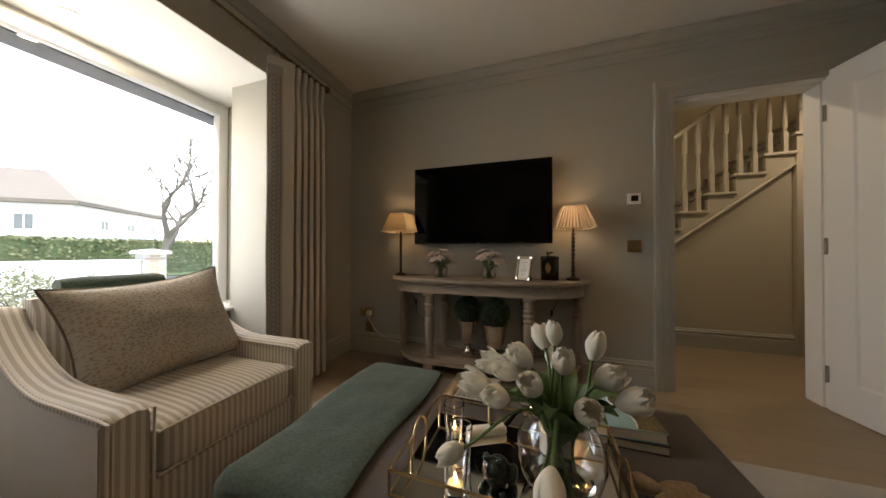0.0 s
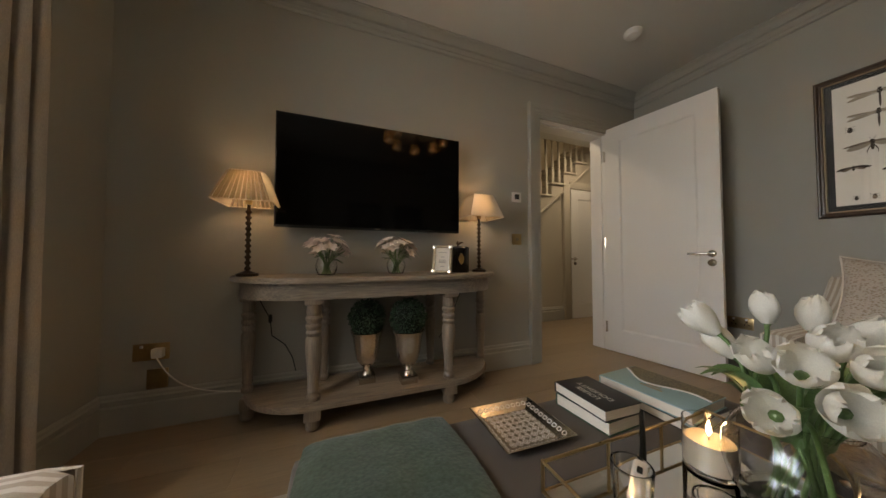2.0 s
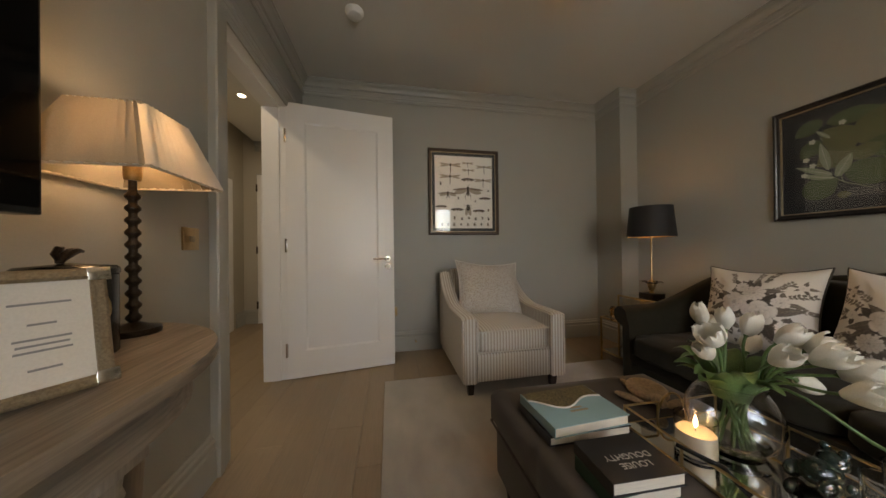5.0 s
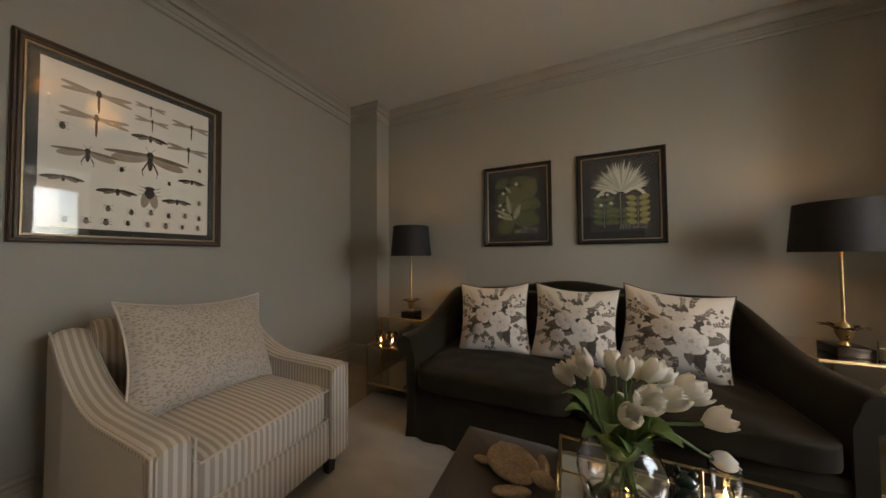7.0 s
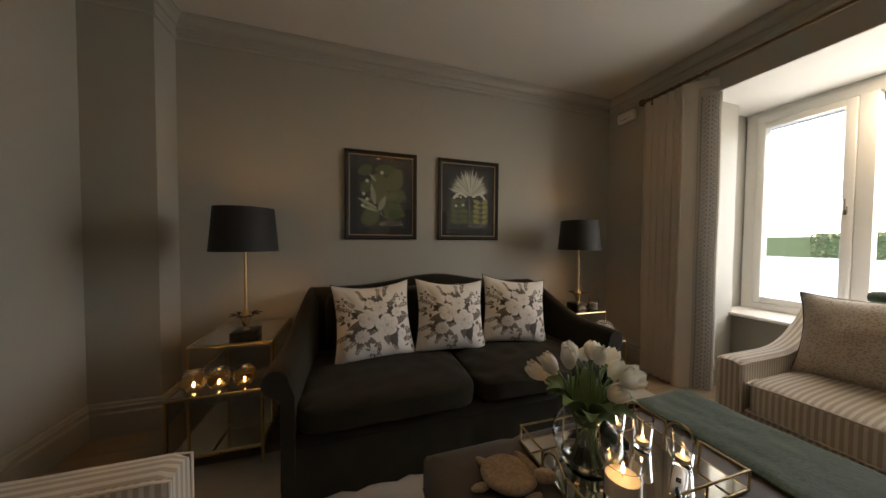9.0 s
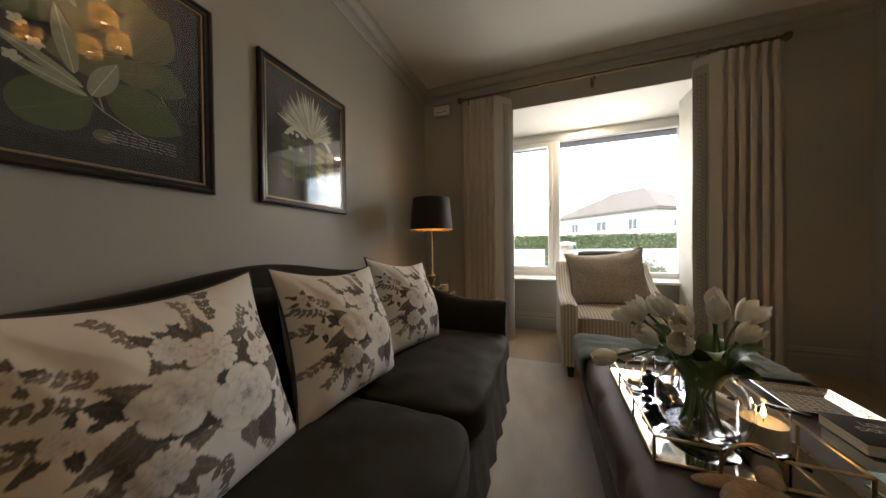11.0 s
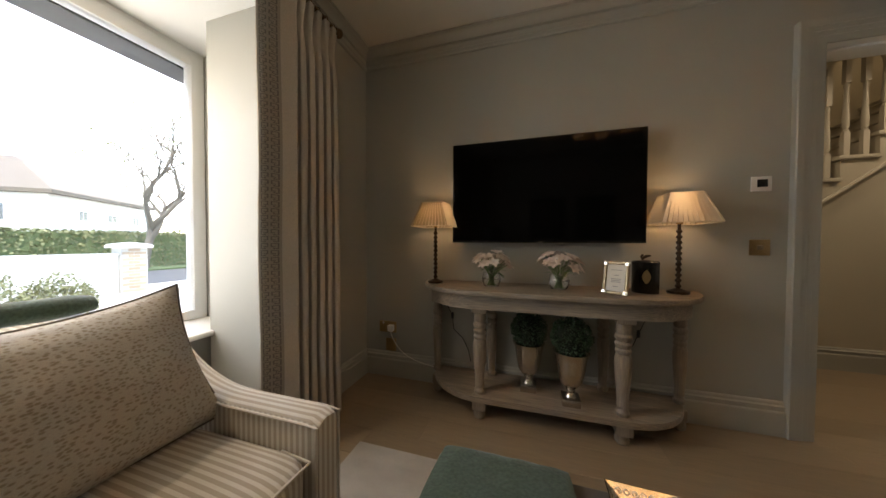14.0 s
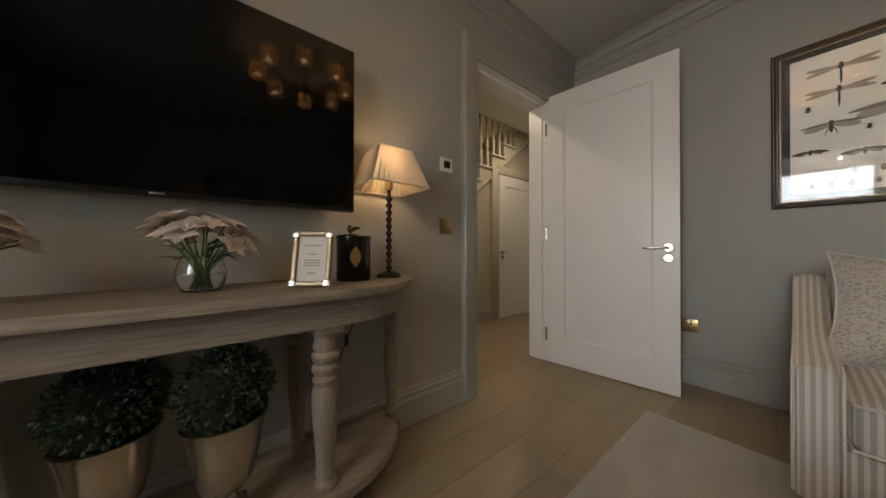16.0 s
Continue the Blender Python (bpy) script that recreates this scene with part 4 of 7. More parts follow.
# ---- table lamps with pleated shades on the console ----
def spindle_lamp(x, y, turn):
    t = thing("table_lamp", "lit bobbin-stem table lamp with a square pleated cream shade", "table lamp", (x, y, 0.780), turn, "console lamps")
    prof = [(0.050, 0), (0.052, 0.006), (0.050, 0.014), (0.036, 0.018), (0.018, 0.026)]
    z = 0.030
    for k in range(11):
        prof += [(0.0085, z), (0.0150, z + 0.008), (0.0150, z + 0.014), (0.0085, z + 0.022)]
        z += 0.030
    prof += [(0.008, z), (0.008, z + 0.02)]
    part("stem", lathe(bmesh.new(), prof, 16), BRONZE, t, "dark bronze bobbin stem")
    part("lamp_holder", lathe(bmesh.new(), [(0.015, z + 0.02), (0.017, z + 0.03), (0.017, z + 0.06)], 12), BRASS, t)
    b0, b1, z0, z1 = 0.128, 0.070, 0.385, 0.545
    bm = bmesh.new()
    n = 11
    def side(k, f):
        a, b = b0 + (b1 - b0) * f, z0 + (z1 - z0) * f
        s, q = divmod(k, 2 * n)
        d = -1 + 2 * q / (2 * n)
        off = 0.0095 * (1 if q % 2 else -1) + 0.002
        p = (a + off, d * a)
        for _ in range(s):
            p = (-p[1], p[0])
        return (p[0], p[1], b)
    loft(bm, [[side(k, f) for k in range(8 * n)] for f in (0, 0.04, 0.5, 0.96, 1)], True, False)
    sh = part("shade", bm, PLEAT, t, "pleated cream silk shade", 20)
    # alternate pleat faces take the darker silk, so fold shadow is in the colour
    sh.data.materials.append(PLEAT_SHADED)
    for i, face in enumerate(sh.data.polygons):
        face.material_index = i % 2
    for zz, a in ((z0, b0), (z1, b1)):
        part("shade_trim", tube(bmesh.new(), [(a, a, zz), (-a, a, zz), (-a, -a, zz), (a, -a, zz), (a, a, zz)], 0.0035, 6), PLEAT, t)
    bm = lathe(bmesh.new(), [(0.010, z + 0.05), (0.017, z + 0.07), (0.019, z + 0.09), (0.010, z + 0.12), (0.002, z + 0.125)], 12)
    part("bulb", bm, glow("warm_bulb", (1.0, 0.60, 0.30), 3.0), t, "glowing warm bulb")
    bulb("console_lamp_light", (x, y, 0.780 + z + 0.135), LAMP, radius=0.02)
    return t


spindle_lamp(0.478, 3.893, 0)
spindle_lamp(1.880, 3.915, 0)

# ---- curtains ----
def curtain_point(y0, y1, folds, seed, lead):
    """Pinch-pleated curtain as a function of u (along) and v (up)."""
    def f(u, v):
        z = 0.012 + 2.318 * v
        pinch = math.exp(-((v - 0.935) / 0.035) ** 2)
        wob = 0.35 * noise.noise(Vector((u * 3 + seed, v * 1.3, seed)))
        ph = 2 * math.pi * (folds * u + wob * (1 - v) * 0.8)
        amp = 0.044 * (0.70 + 0.30 * (1 - v)) * (1 - 0.25 * pinch)
        wave = math.sin(ph)
        wave = 2 * abs(math.sin(ph / 2)) ** (0.8 + 1.6 * pinch) - 1.1
        y = y0 + (y1 - y0) * u + 0.010 * math.sin(2 * ph) * (1 - pinch) + (0.02 * (1 - v) * (u - 0.5) * 2)
        x = -0.055 + amp * wave + 0.006 * noise.noise(Vector((u * 20, v * 5, seed)))
        if u < 0.22:
            k = u / 0.22
            ye = y0 + (y1 - y0) * 0.22
            x = lead[0] + (-0.026 - lead[0]) * k + 0.004 * math.sin(6 * z + seed)
            y = lead[1] + (ye - lead[1]) * k ** 1.4
        elif u < 0.30:
            k = sm((u - 0.22) / 0.08)
            x = x * k - 0.026 * (1 - k)
        return (x, y, z)
    return f


def curtain(y0, y1, seed, lead):
    t = thing("curtain", "floor-length oatmeal linen curtain with a Greek key braid", "curtain", (0, 0, 0), 0, "bay curtains")
    f = curtain_point(y0, y1, 7.2, seed, lead)
    bm = bmesh.new()
    s = 1 if y1 > y0 else -1
    a = grid(bm, 170, 46, f)
    part("cloth", bm, LINEN, t, "", 70)
    return t, f, s


def braid(t, f, s, y0):
    """Braid with a double row of key shapes near the leading edge."""
    at = lambda c, z: (0, 0, 0)
    bm = bmesh.new()
    wdt = 0.075
    def on(c, z, lift):
        u = 0.012 + (c / wdt) * 0.135
        p = Vector(f(u, (z - 0.012) / 2.318))
        return (p.x + lift * 0.75, p.y - s * lift * 0.75, p.z)
    zs = [0.02 + 2.29 * k / 60 for k in range(61)]
    grid(bm, 6, 60, lambda u, v: on(u * wdt, 0.02 + 2.25 * v, 0.003))
    part("braid_tape", bm, TAPE, t, "taupe braid tape", 70)
    bm = bmesh.new()
    pitch, bw = 0.033, 0.0045
    def bar(c0, c1, za, zb):
        q = [on(c0, za, 0.0052), on(c1, za, 0.0052), on(c1, zb, 0.0052), on(c0, zb, 0.0052)]
        bm.faces.new([bm.verts.new(p) for p in q])
    k = 0
    z = 0.03
    while z + pitch < 2.24:
        for side in (0, 1):
            m = lambda c: c if side == 0 else wdt - c
            o = 0.008
            for c0, c1, za, zb in ((o, o + bw, 0.002, 0.040), (o, o + 0.026, 0.036, 0.0405), (o + 0.0215, o + 0.026, 0.018, 0.036), (o + 0.010, o + 0.026, 0.015, 0.0195), (o, o + 0.018, 0.002, 0.0065), (o + 0.0135, o + 0.018, 0.0065, 0.011)):
                a, b = sorted((m(c0), m(c1)))
                bar(a, b, z + za * 0.72, z + zb * 0.72)
        z += pitch
    part("key_motif", bm, KEY, t, "dark Greek key embroidery", 0)


for y0, y1, seed, lead in ((1.650, 1.240, 2.0, (-0.195, 1.715)), (3.110, 3.545, 5.0, (-0.120, 3.070))):
    t, f, s = curtain(y0, y1, seed, lead)
    braid(t, f, s, y0)

rod = thing("curtain_rod", "antique brass curtain rod with ball finials over the bay", "curtain rod", (0, 0, 0))
RX, RZ = -0.055, 2.352
part("pole", tube(bmesh.new(), [(RX, 1.255, RZ), (RX, 3.535, RZ)], 0.011, 12), ANTIQUE, rod)
for y, s in ((1.250, -1), (3.540, 1)):
    bm = bmesh.new()
    prof = [(0.012, 0), (0.018, 0.006), (0.014, 0.012), (0.028, 0.030), (0.030, 0.040), (0.024, 0.054), (0.006, 0.064)]
    loft(bm, [[(RX + r * math.cos(a * math.pi / 8), y + s * (d - 0.01), RZ + r * math.sin(a * math.pi / 8)) for a in range(16)] for r, d in prof])
    part("finial", bm, ANTIQUE, rod, "dark antique brass ball finial")
for y in (1.31, 2.39, 3.46):
    bm = cube(W + 0.001, W + 0.008, y - 0.014, y + 0.014, RZ - 0.05, RZ + 0.03, bevel=0.002)
    tube(bm, [(W + 0.006, y, RZ - 0.015), (RX, y, RZ - 0.015)], 0.006, 8)
    tube(bm, [(RX, y, RZ - 0.055), (RX, y, RZ - 0.012)], [0.010, 0.007], 8)
    part("rod_bracket", bm, ANTIQUE, rod, "dark antique brass rod bracket")
for y0, y1 in ((1.275, 1.69), (3.08, 3.51)):
    for k in range(8):
        y = y0 + (y1 - y0) * k / 7
        pts = [(RX + 0.019 * math.cos(a), y, RZ - 0.004 + 0.019 * math.sin(a)) for a in [2 * math.pi * i / 14 for i in range(15)]]
        part("ring", tube(bmesh.new(), pts, 0.0028, 6, False), ANTIQUE, rod)


# ---- framed prints ----
class Ink:
    """Flat printed shapes on a sheet, in sheet units (0..1 across, 0..1 up), each with its colour."""
    def __init__(self, w, h):
        self.w, self.h, self.items = w, h, []

    def poly(self, pts, colour):
        self.items.append((pts, colour))

    def oval(self, cx, cy, rx, ry, ang, colour, n=16, point=0.0):
        pts = []
        for k in range(n):
            a = 2 * math.pi * k / n
            x, y = rx * math.cos(a), ry * math.sin(a) * (1 - point * max(0, math.cos(a)) ** 2)
            pts.append((cx + (x * math.cos(ang) - y * math.sin(ang)) / self.w, cy + (x * math.sin(ang) + y * math.cos(ang)) / self.h))
        self.poly(pts, colour)

    def line(self, x0, y0, x1, y1, wd, colour):
        dx, dy = (x1 - x0) * self.w, (y1 - y0) * self.h
        k = math.hypot(dx, dy) or 1
        ox, oy = -dy / k * wd / 2 / self.w, dx / k * wd / 2 / self.h
        self.poly([(x0 + ox, y0 + oy), (x1 + ox, y1 + oy), (x1 - ox, y1 - oy), (x0 - ox, y0 - oy)], colour)

    def mesh(self, name, mat, parent, x0, z0, y, label):
        bm = bmesh.new()
        lay = bm.loops.layers.float_color.new("ink")
        for i, (pts, c) in enumerate(self.items):
            f = bm.faces.new([bm.verts.new((x0 + p[0] * self.w, y - i * 0.000006, z0 + p[1] * self.h)) for p in pts])
            for lp in f.loops:
                lp[lay] = (*c, 1)
        me = bpy.data.meshes.new(name)
        bm.to_mesh(me)
        bm.free()
        me.materials.append(mat)
        ob = new(name, me)
        ob.parent = parent
        ob["label"] = label
        return ob


PRINT = printed("paper_print", 0.7)
CARD_D = material("charcoal_mount_card", (0.018, 0.018, 0.020), 0.8, bump=0.05)
CARD_B = material("grey_black_mount_card", (0.030, 0.032, 0.034), 0.8, bump=0.05)
FRAME_BR = wood("dark_walnut_moulding", (0.050, 0.028, 0.016), 0.35, 0, contrast=0.2)
FRAME_BK = wood("black_stained_moulding", (0.014, 0.011, 0.010), 0.3, 0, contrast=0.2)
GILT = material("dull_gilt_slip", (0.30, 0.235, 0.15), 0.4, 0.6, mottle=0.2, mottle_size=40)
PAPER = material("cream_print_paper", (0.66, 0.63, 0.57), 0.8, mottle=0.04, bump=0.05)
DARKPAPER = material("charcoal_print_paper", (0.032, 0.030, 0.032), 0.75, mottle=0.15, mottle_size=12, bump=0.05)


def picture(label, place, turn, w, h, moulding, slip, card, paper, mount, art):
    """A glazed framed print; it hangs in its own xz plane and faces -y."""
    t = thing("framed_print", label, "picture", place, turn)
    f = 0.030
    prof = [(0, 0), (0, 0.020), (0.006, 0.025), (0.012, 0.024), (0.018, 0.018), (0.026, 0.017), (f, 0.014), (f, 0)]
    path = [(-w / 2, -h / 2), (w / 2, -h / 2), (w / 2, h / 2), (-w / 2, h / 2)]
    part("frame", mould(bmesh.new(), prof, path, True, lambda u, v, d: (u, -d, v)), moulding, t, "", 25)
    inn = [(-w / 2 + f, -h / 2 + f), (w / 2 - f, -h / 2 + f), (w / 2 - f, h / 2 - f), (-w / 2 + f, h / 2 - f)]
    part("slip", mould(bmesh.new(), [(0, 0.004), (0, 0.013), (0.006, 0.013), (0.008, 0.008), (0.008, 0.004)], inn, True, lambda u, v, d: (u, -d, v)), slip, t, "thin gilt slip", 25)
    part("mount", cube(-w / 2 + f, w / 2 - f, -0.006, -0.002, -h / 2 + f, h / 2 - f), card, t, "dark mount card")
    pw, ph = w - 2 * (f + mount), h - 2 * (f + mount)
    part("paper", cube(-pw / 2, pw / 2, -0.0068, -0.006, -ph / 2, ph / 2), paper, t)
    ink = Ink(pw, ph)
    art(ink)
    ink.mesh("printed_drawing", PRINT, t, -pw / 2, -ph / 2, -0.0070, "printed drawing")
    pane = part("glazing", cube(-w / 2 + f, w / 2 - f, -0.0115, -0.0100, -h / 2 + f, h / 2 - f), CLEAR, t, "picture glass")
    pane.visible_shadow = False
    return t


BUG, WING, WING2 = (0.035, 0.024, 0.016), (0.30, 0.25, 0.19), (0.16, 0.12, 0.085)


def insect(ink, x, y, s, kind):
    lx = lambda d: d * s
    if kind == "dragonfly":
        for sx in (-1, 1):
            for dy, a in ((0.05, 0.16), (-0.02, -0.22)):
                ink.oval(x + sx * 0.36 * s / ink.w, y + (dy * s + 0.06 * s) / ink.h, 0.36 * s, 0.065 * s, sx * a, WING)
                ink.line(x, y + (dy * s + 0.03 * s) / ink.h, x + sx * 0.68 * s / ink.w, y + (dy * s + 0.07 * s + a * 0.6 * s * 0.7) / ink.h, 0.012 * s, WING2)
        ink.oval(x, y - 0.22 * s / ink.h, 0.028 * s, 0.30 * s, 0, BUG)
        ink.oval(x, y + 0.07 * s / ink.h, 0.06 * s, 0.09 * s, 0, BUG)
        ink.oval(x, y + 0.17 * s / ink.h, 0.05 * s, 0.035 * s, 0, BUG)
    elif kind == "grasshopper":
        for sx in (-1, 1):
            ink.oval(x + sx * 0.36 * s / ink.w, y - 0.02 * s / ink.h, 0.35 * s, 0.13 * s, -sx * 0.25, WING)
            ink.oval(x + sx * 0.40 * s / ink.w, y + 0.09 * s / ink.h, 0.42 * s, 0.050 * s, -sx * 0.12, WING2)
            ink.line(x + sx * 0.05 * s / ink.w, y - 0.05 * s / ink.h, x + sx * 0.15 * s / ink.w, y - 0.30 * s / ink.h, 0.03 * s, BUG)
            ink.line(x + sx * 0.15 * s / ink.w, y - 0.30 * s / ink.h, x + sx * 0.13 * s / ink.w, y - 0.44 * s / ink.h, 0.014 * s, BUG)
            ink.line(x, y + 0.2 * s / ink.h, x + sx * 0.10 * s / ink.w, y + 0.34 * s / ink.h, 0.010 * s, BUG)
        ink.oval(x, y - 0.06 * s / ink.h, 0.055 * s, 0.22 * s, 0, BUG)
        ink.oval(x, y + 0.13 * s / ink.h, 0.075 * s, 0.10 * s, 0, BUG)
    elif kind == "moth":
        for sx in (-1, 1):
            ink.oval(x + sx * 0.30 * s / ink.w, y + 0.02 * s / ink.h, 0.32 * s, 0.085 * s, -sx * 0.18, BUG, point=0.6)
            ink.oval(x + sx * 0.22 * s / ink.w, y - 0.05 * s / ink.h, 0.20 * s, 0.06 * s, -sx * 0.4, WING2)
        ink.oval(x, y, 0.06 * s, 0.16 * s, 0, BUG)
    elif kind == "cicada":
        for sx in (-1, 1):
            ink.oval(x + sx * 0.12 * s / ink.w, y - 0.24 * s / ink.h, 0.13 * s, 0.36 * s, sx * 0.15, WING)
            for k in range(3):
                ink.line(x + sx * 0.1 * s / ink.w, y + (0.15 - k * 0.1) * s / ink.h, x + sx * 0.32 * s / ink.w, y + (0.28 - k * 0.17) * s / ink.h, 0.018 * s, BUG)
        ink.oval(x, y, 0.14 * s, 0.22 * s, 0, BUG)
        ink.oval(x, y + 0.20 * s / ink.h, 0.16 * s, 0.08 * s, 0, BUG)
    else:
        for sx in (-1, 1):
            for k in (-1, 0, 1):
                ink.line(x, y + k * 0.12 * s / ink.h, x + sx * 0.34 * s / ink.w, y + (k * 0.12 + k * 0.16 + 0.04) * s / ink.h, 0.03 * s, BUG)
        ink.oval(x, y - 0.08 * s / ink.h, 0.17 * s, 0.26 * s, 0, BUG if kind == "beetle" else WING2)
        ink.oval(x, y + 0.18 * s / ink.h, 0.12 * s, 0.10 * s, 0, BUG)


def insects(ink):
    for x, y, s, k in ((0.27, 0.86, 0.155, "dragonfly"), (0.26, 0.70, 0.150, "dragonfly"), (0.57, 0.90, 0.085, "dragonfly"), (0.58, 0.80, 0.095, "dragonfly"), (0.86, 0.85, 0.125, "dragonfly"), (0.84, 0.66, 0.135, "dragonfly"),
                       (0.57, 0.68, 0.12, "moth"), (0.57, 0.52, 0.20, "grasshopper"), (0.22, 0.47, 0.125, "grasshopper"), (0.10, 0.62, 0.055, "beetle"), (0.40, 0.42, 0.045, "beetle"), (0.93, 0.53, 0.040, "beetle"),
                       (0.87, 0.42, 0.105, "moth"), (0.70, 0.38, 0.038, "beetle"), (0.38, 0.26, 0.115, "moth"), (0.57, 0.28, 0.130, "cicada"), (0.76, 0.245, 0.110, "moth"), (0.93, 0.26, 0.05, "fly"), (0.11, 0.30, 0.10, "moth")):
        insect(ink, x, y, s, k)
    for i, x in enumerate((0.33, 0.46, 0.58, 0.70, 0.82, 0.93)):
        insect(ink, x, 0.145 - 0.01 * (i % 2), 0.050, "beetle" if i % 2 else "fly")
    for i, x in enumerate((0.12, 0.22, 0.32, 0.44, 0.56, 0.68, 0.80, 0.92)):
        insect(ink, x, 0.055, 0.044 + 0.006 * (i % 3), "fly" if i % 3 else "beetle")


OLV, OLV2, SAGE, CREAM = (0.075, 0.095, 0.040), (0.12, 0.115, 0.05), (0.24, 0.26, 0.17), (0.50, 0.49, 0.40)


def leaf(ink, x, y, ln, wd, ang, c, vein=None):
    ink.oval(x + math.cos(ang) * ln / 2 / ink.w, y + math.sin(ang) * ln / 2 / ink.h, ln / 2, wd / 2, ang, c, 20, 0.75)
    ink.line(x, y, x + math.cos(ang) * ln * 0.95 / ink.w, y + math.sin(ang) * ln * 0.95 / ink.h, 0.0020, vein or tuple(k * 1.7 for k in c))
    for k in (0.3, 0.5, 0.7):
        bx, by = x + math.cos(ang) * ln * k / ink.w, y + math.sin(ang) * ln * k / ink.h
        for s in (-1, 1):
            ink.line(bx, by, bx + math.cos(ang + s * 0.8) * wd * 0.36 / ink.w, by + math.sin(ang + s * 0.8) * wd * 0.36 / ink.h, 0.0010, vein or tuple(k2 * 1.5 for k2 in c))


def caption(ink):
    r = random.Random(3)
    for k in range(5):
        y = 0.115 - 0.018 * k
        x = 0.56 - 0.02 * k
        while x < 0.93:
            d = r.uniform(0.02, 0.06)
            ink.line(x, y, min(0.94, x + d), y - 0.004, 0.0016, (0.42, 0.40, 0.36))
            x += d + 0.012


def botanical_leaves(ink):
    for a, b in (((0.50, 0.20), (0.40, 0.55)), ((0.40, 0.55), (0.28, 0.75)), ((0.50, 0.20), (0.75, 0.10)), ((0.50, 0.20), (0.32, 0.33)), ((0.75, 0.55), (0.95, 0.25)), ((0.28, 0.75), (0.55, 0.62))):
        ink.line(*a, *b, 0.004, SAGE)
    for x, y, ln, wd, a, c in ((0.30, 0.95, 0.13, 0.085, -2.6, OLV), (0.28, 0.72, 0.12, 0.085, -2.3, OLV), (0.35, 0.90, 0.19, 0.085, 0.05, OLV), (0.62, 0.58, 0.17, 0.13, 2.3, OLV2), (0.66, 0.58, 0.20, 0.13, 1.1, OLV2), (0.70, 0.55, 0.13, 0.11, -0.3, OLV),
                               (0.62, 0.56, 0.16, 0.13, -2.7, OLV2), (0.56, 0.45, 0.12, 0.08, 0.4, OLV2), (0.52, 0.33, 0.19, 0.14, -0.35, OLV), (0.10, 0.08, 0.16, 0.13, 0.6, OLV), (0.44, 0.06, 0.05, 0.04, 0, OLV2)):
        leaf(ink, x, y, ln, wd, a, c)
    for x, y, ln, wd, a in ((0.36, 0.36, 0.17, 0.040, 1.75), (0.44, 0.27, 0.13, 0.050, 1.15), (0.40, 0.30, 0.17, 0.032, 2.65), (0.42, 0.26, 0.14, 0.030, 2.85), (0.38, 0.72, 0.08, 0.022, 2.3)):
        leaf(ink, x, y, ln, wd, a, SAGE, CREAM)
    for x, y in ((0.20, 0.72), (0.13, 0.52), (0.11, 0.34), (0.50, 0.86), (0.20, 0.44)):
        for k in range(5):
            ink.oval(x + 0.022 * math.cos(k * 1.26) , y + 0.016 * math.sin(k * 1.26), 0.0075, 0.0055, k * 1.26, CREAM)
    caption(ink)


def botanical_fan(ink):
    r = random.Random(8)
    for k in range(34):
        a = math.pi * (0.06 + 0.88 * (k * 7 % 34) / 33)
        ln = r.uniform(0.19, 0.255) * (0.8 + 0.2 * math.sin(a))
        c = r.choice([(0.34, 0.34, 0.27), (0.44, 0.43, 0.35), (0.26, 0.27, 0.20), (0.50, 0.48, 0.40)])
        ink.oval(0.52 + math.cos(a) * ln / 2 / ink.w, 0.58 + math.sin(a) * ln / 2 / ink.h, ln / 2, 0.0095, a, c, 14, 0.8)
    for s in (-1, 1):
        for j in range(6):
            t = j / 5
            ink.oval(0.52 + s * (0.12 + 0.26 * t), 0.58 + 0.06 * math.sin(t * 3.1) - 0.05 * t, 0.026, 0.011, s * (0.5 - 1.4 * t), CREAM, 12)
    for x in (0.24, 0.52, 0.80):
        top = 0.50 if x != 0.52 else 0.55
        ink.line(x, 0.06, x, top, 0.0035, SAGE)
        for j in range(5 if x != 0.52 else 3):
            y = 0.12 + 0.085 * j
            for s in (-1, 1):
                leaf(ink, x + s * 0.02, y, 0.070, 0.042, math.pi / 2 - s * 1.25, (OLV if x < 0.7 else (0.20, 0.19, 0.07)), None if x < 0.7 else (0.38, 0.36, 0.14))
    for x, y in ((0.19, 0.40), (0.30, 0.55), (0.22, 0.56), (0.36, 0.42)):
        for k in range(5):
            ink.oval(x + 0.018 * math.cos(k * 1.26), y + 0.013 * math.sin(k * 1.26), 0.006, 0.0045, k * 1.26, CREAM)
    caption(ink)


picture("dark wood framed engraving of many insects behind glass", (E - 0.001, 2.538, 1.564), -90, 0.738, 0.868, FRAME_BR, GILT, CARD_B, PAPER, 0.038, insects)
picture("black framed botanical print of broad green leaves", (2.150, S + 0.001, 1.484), 180, 0.560, 0.690, FRAME_BK, GILT, CARD_D, DARKPAPER, 0.062, botanical_leaves)
picture("black framed botanical print of a pale fan-leaved plant", (1.405, S + 0.001, 1.484), 180, 0.565, 0.690, FRAME_BK, GILT, CARD_D, DARKPAPER, 0.062, botanical_fan)


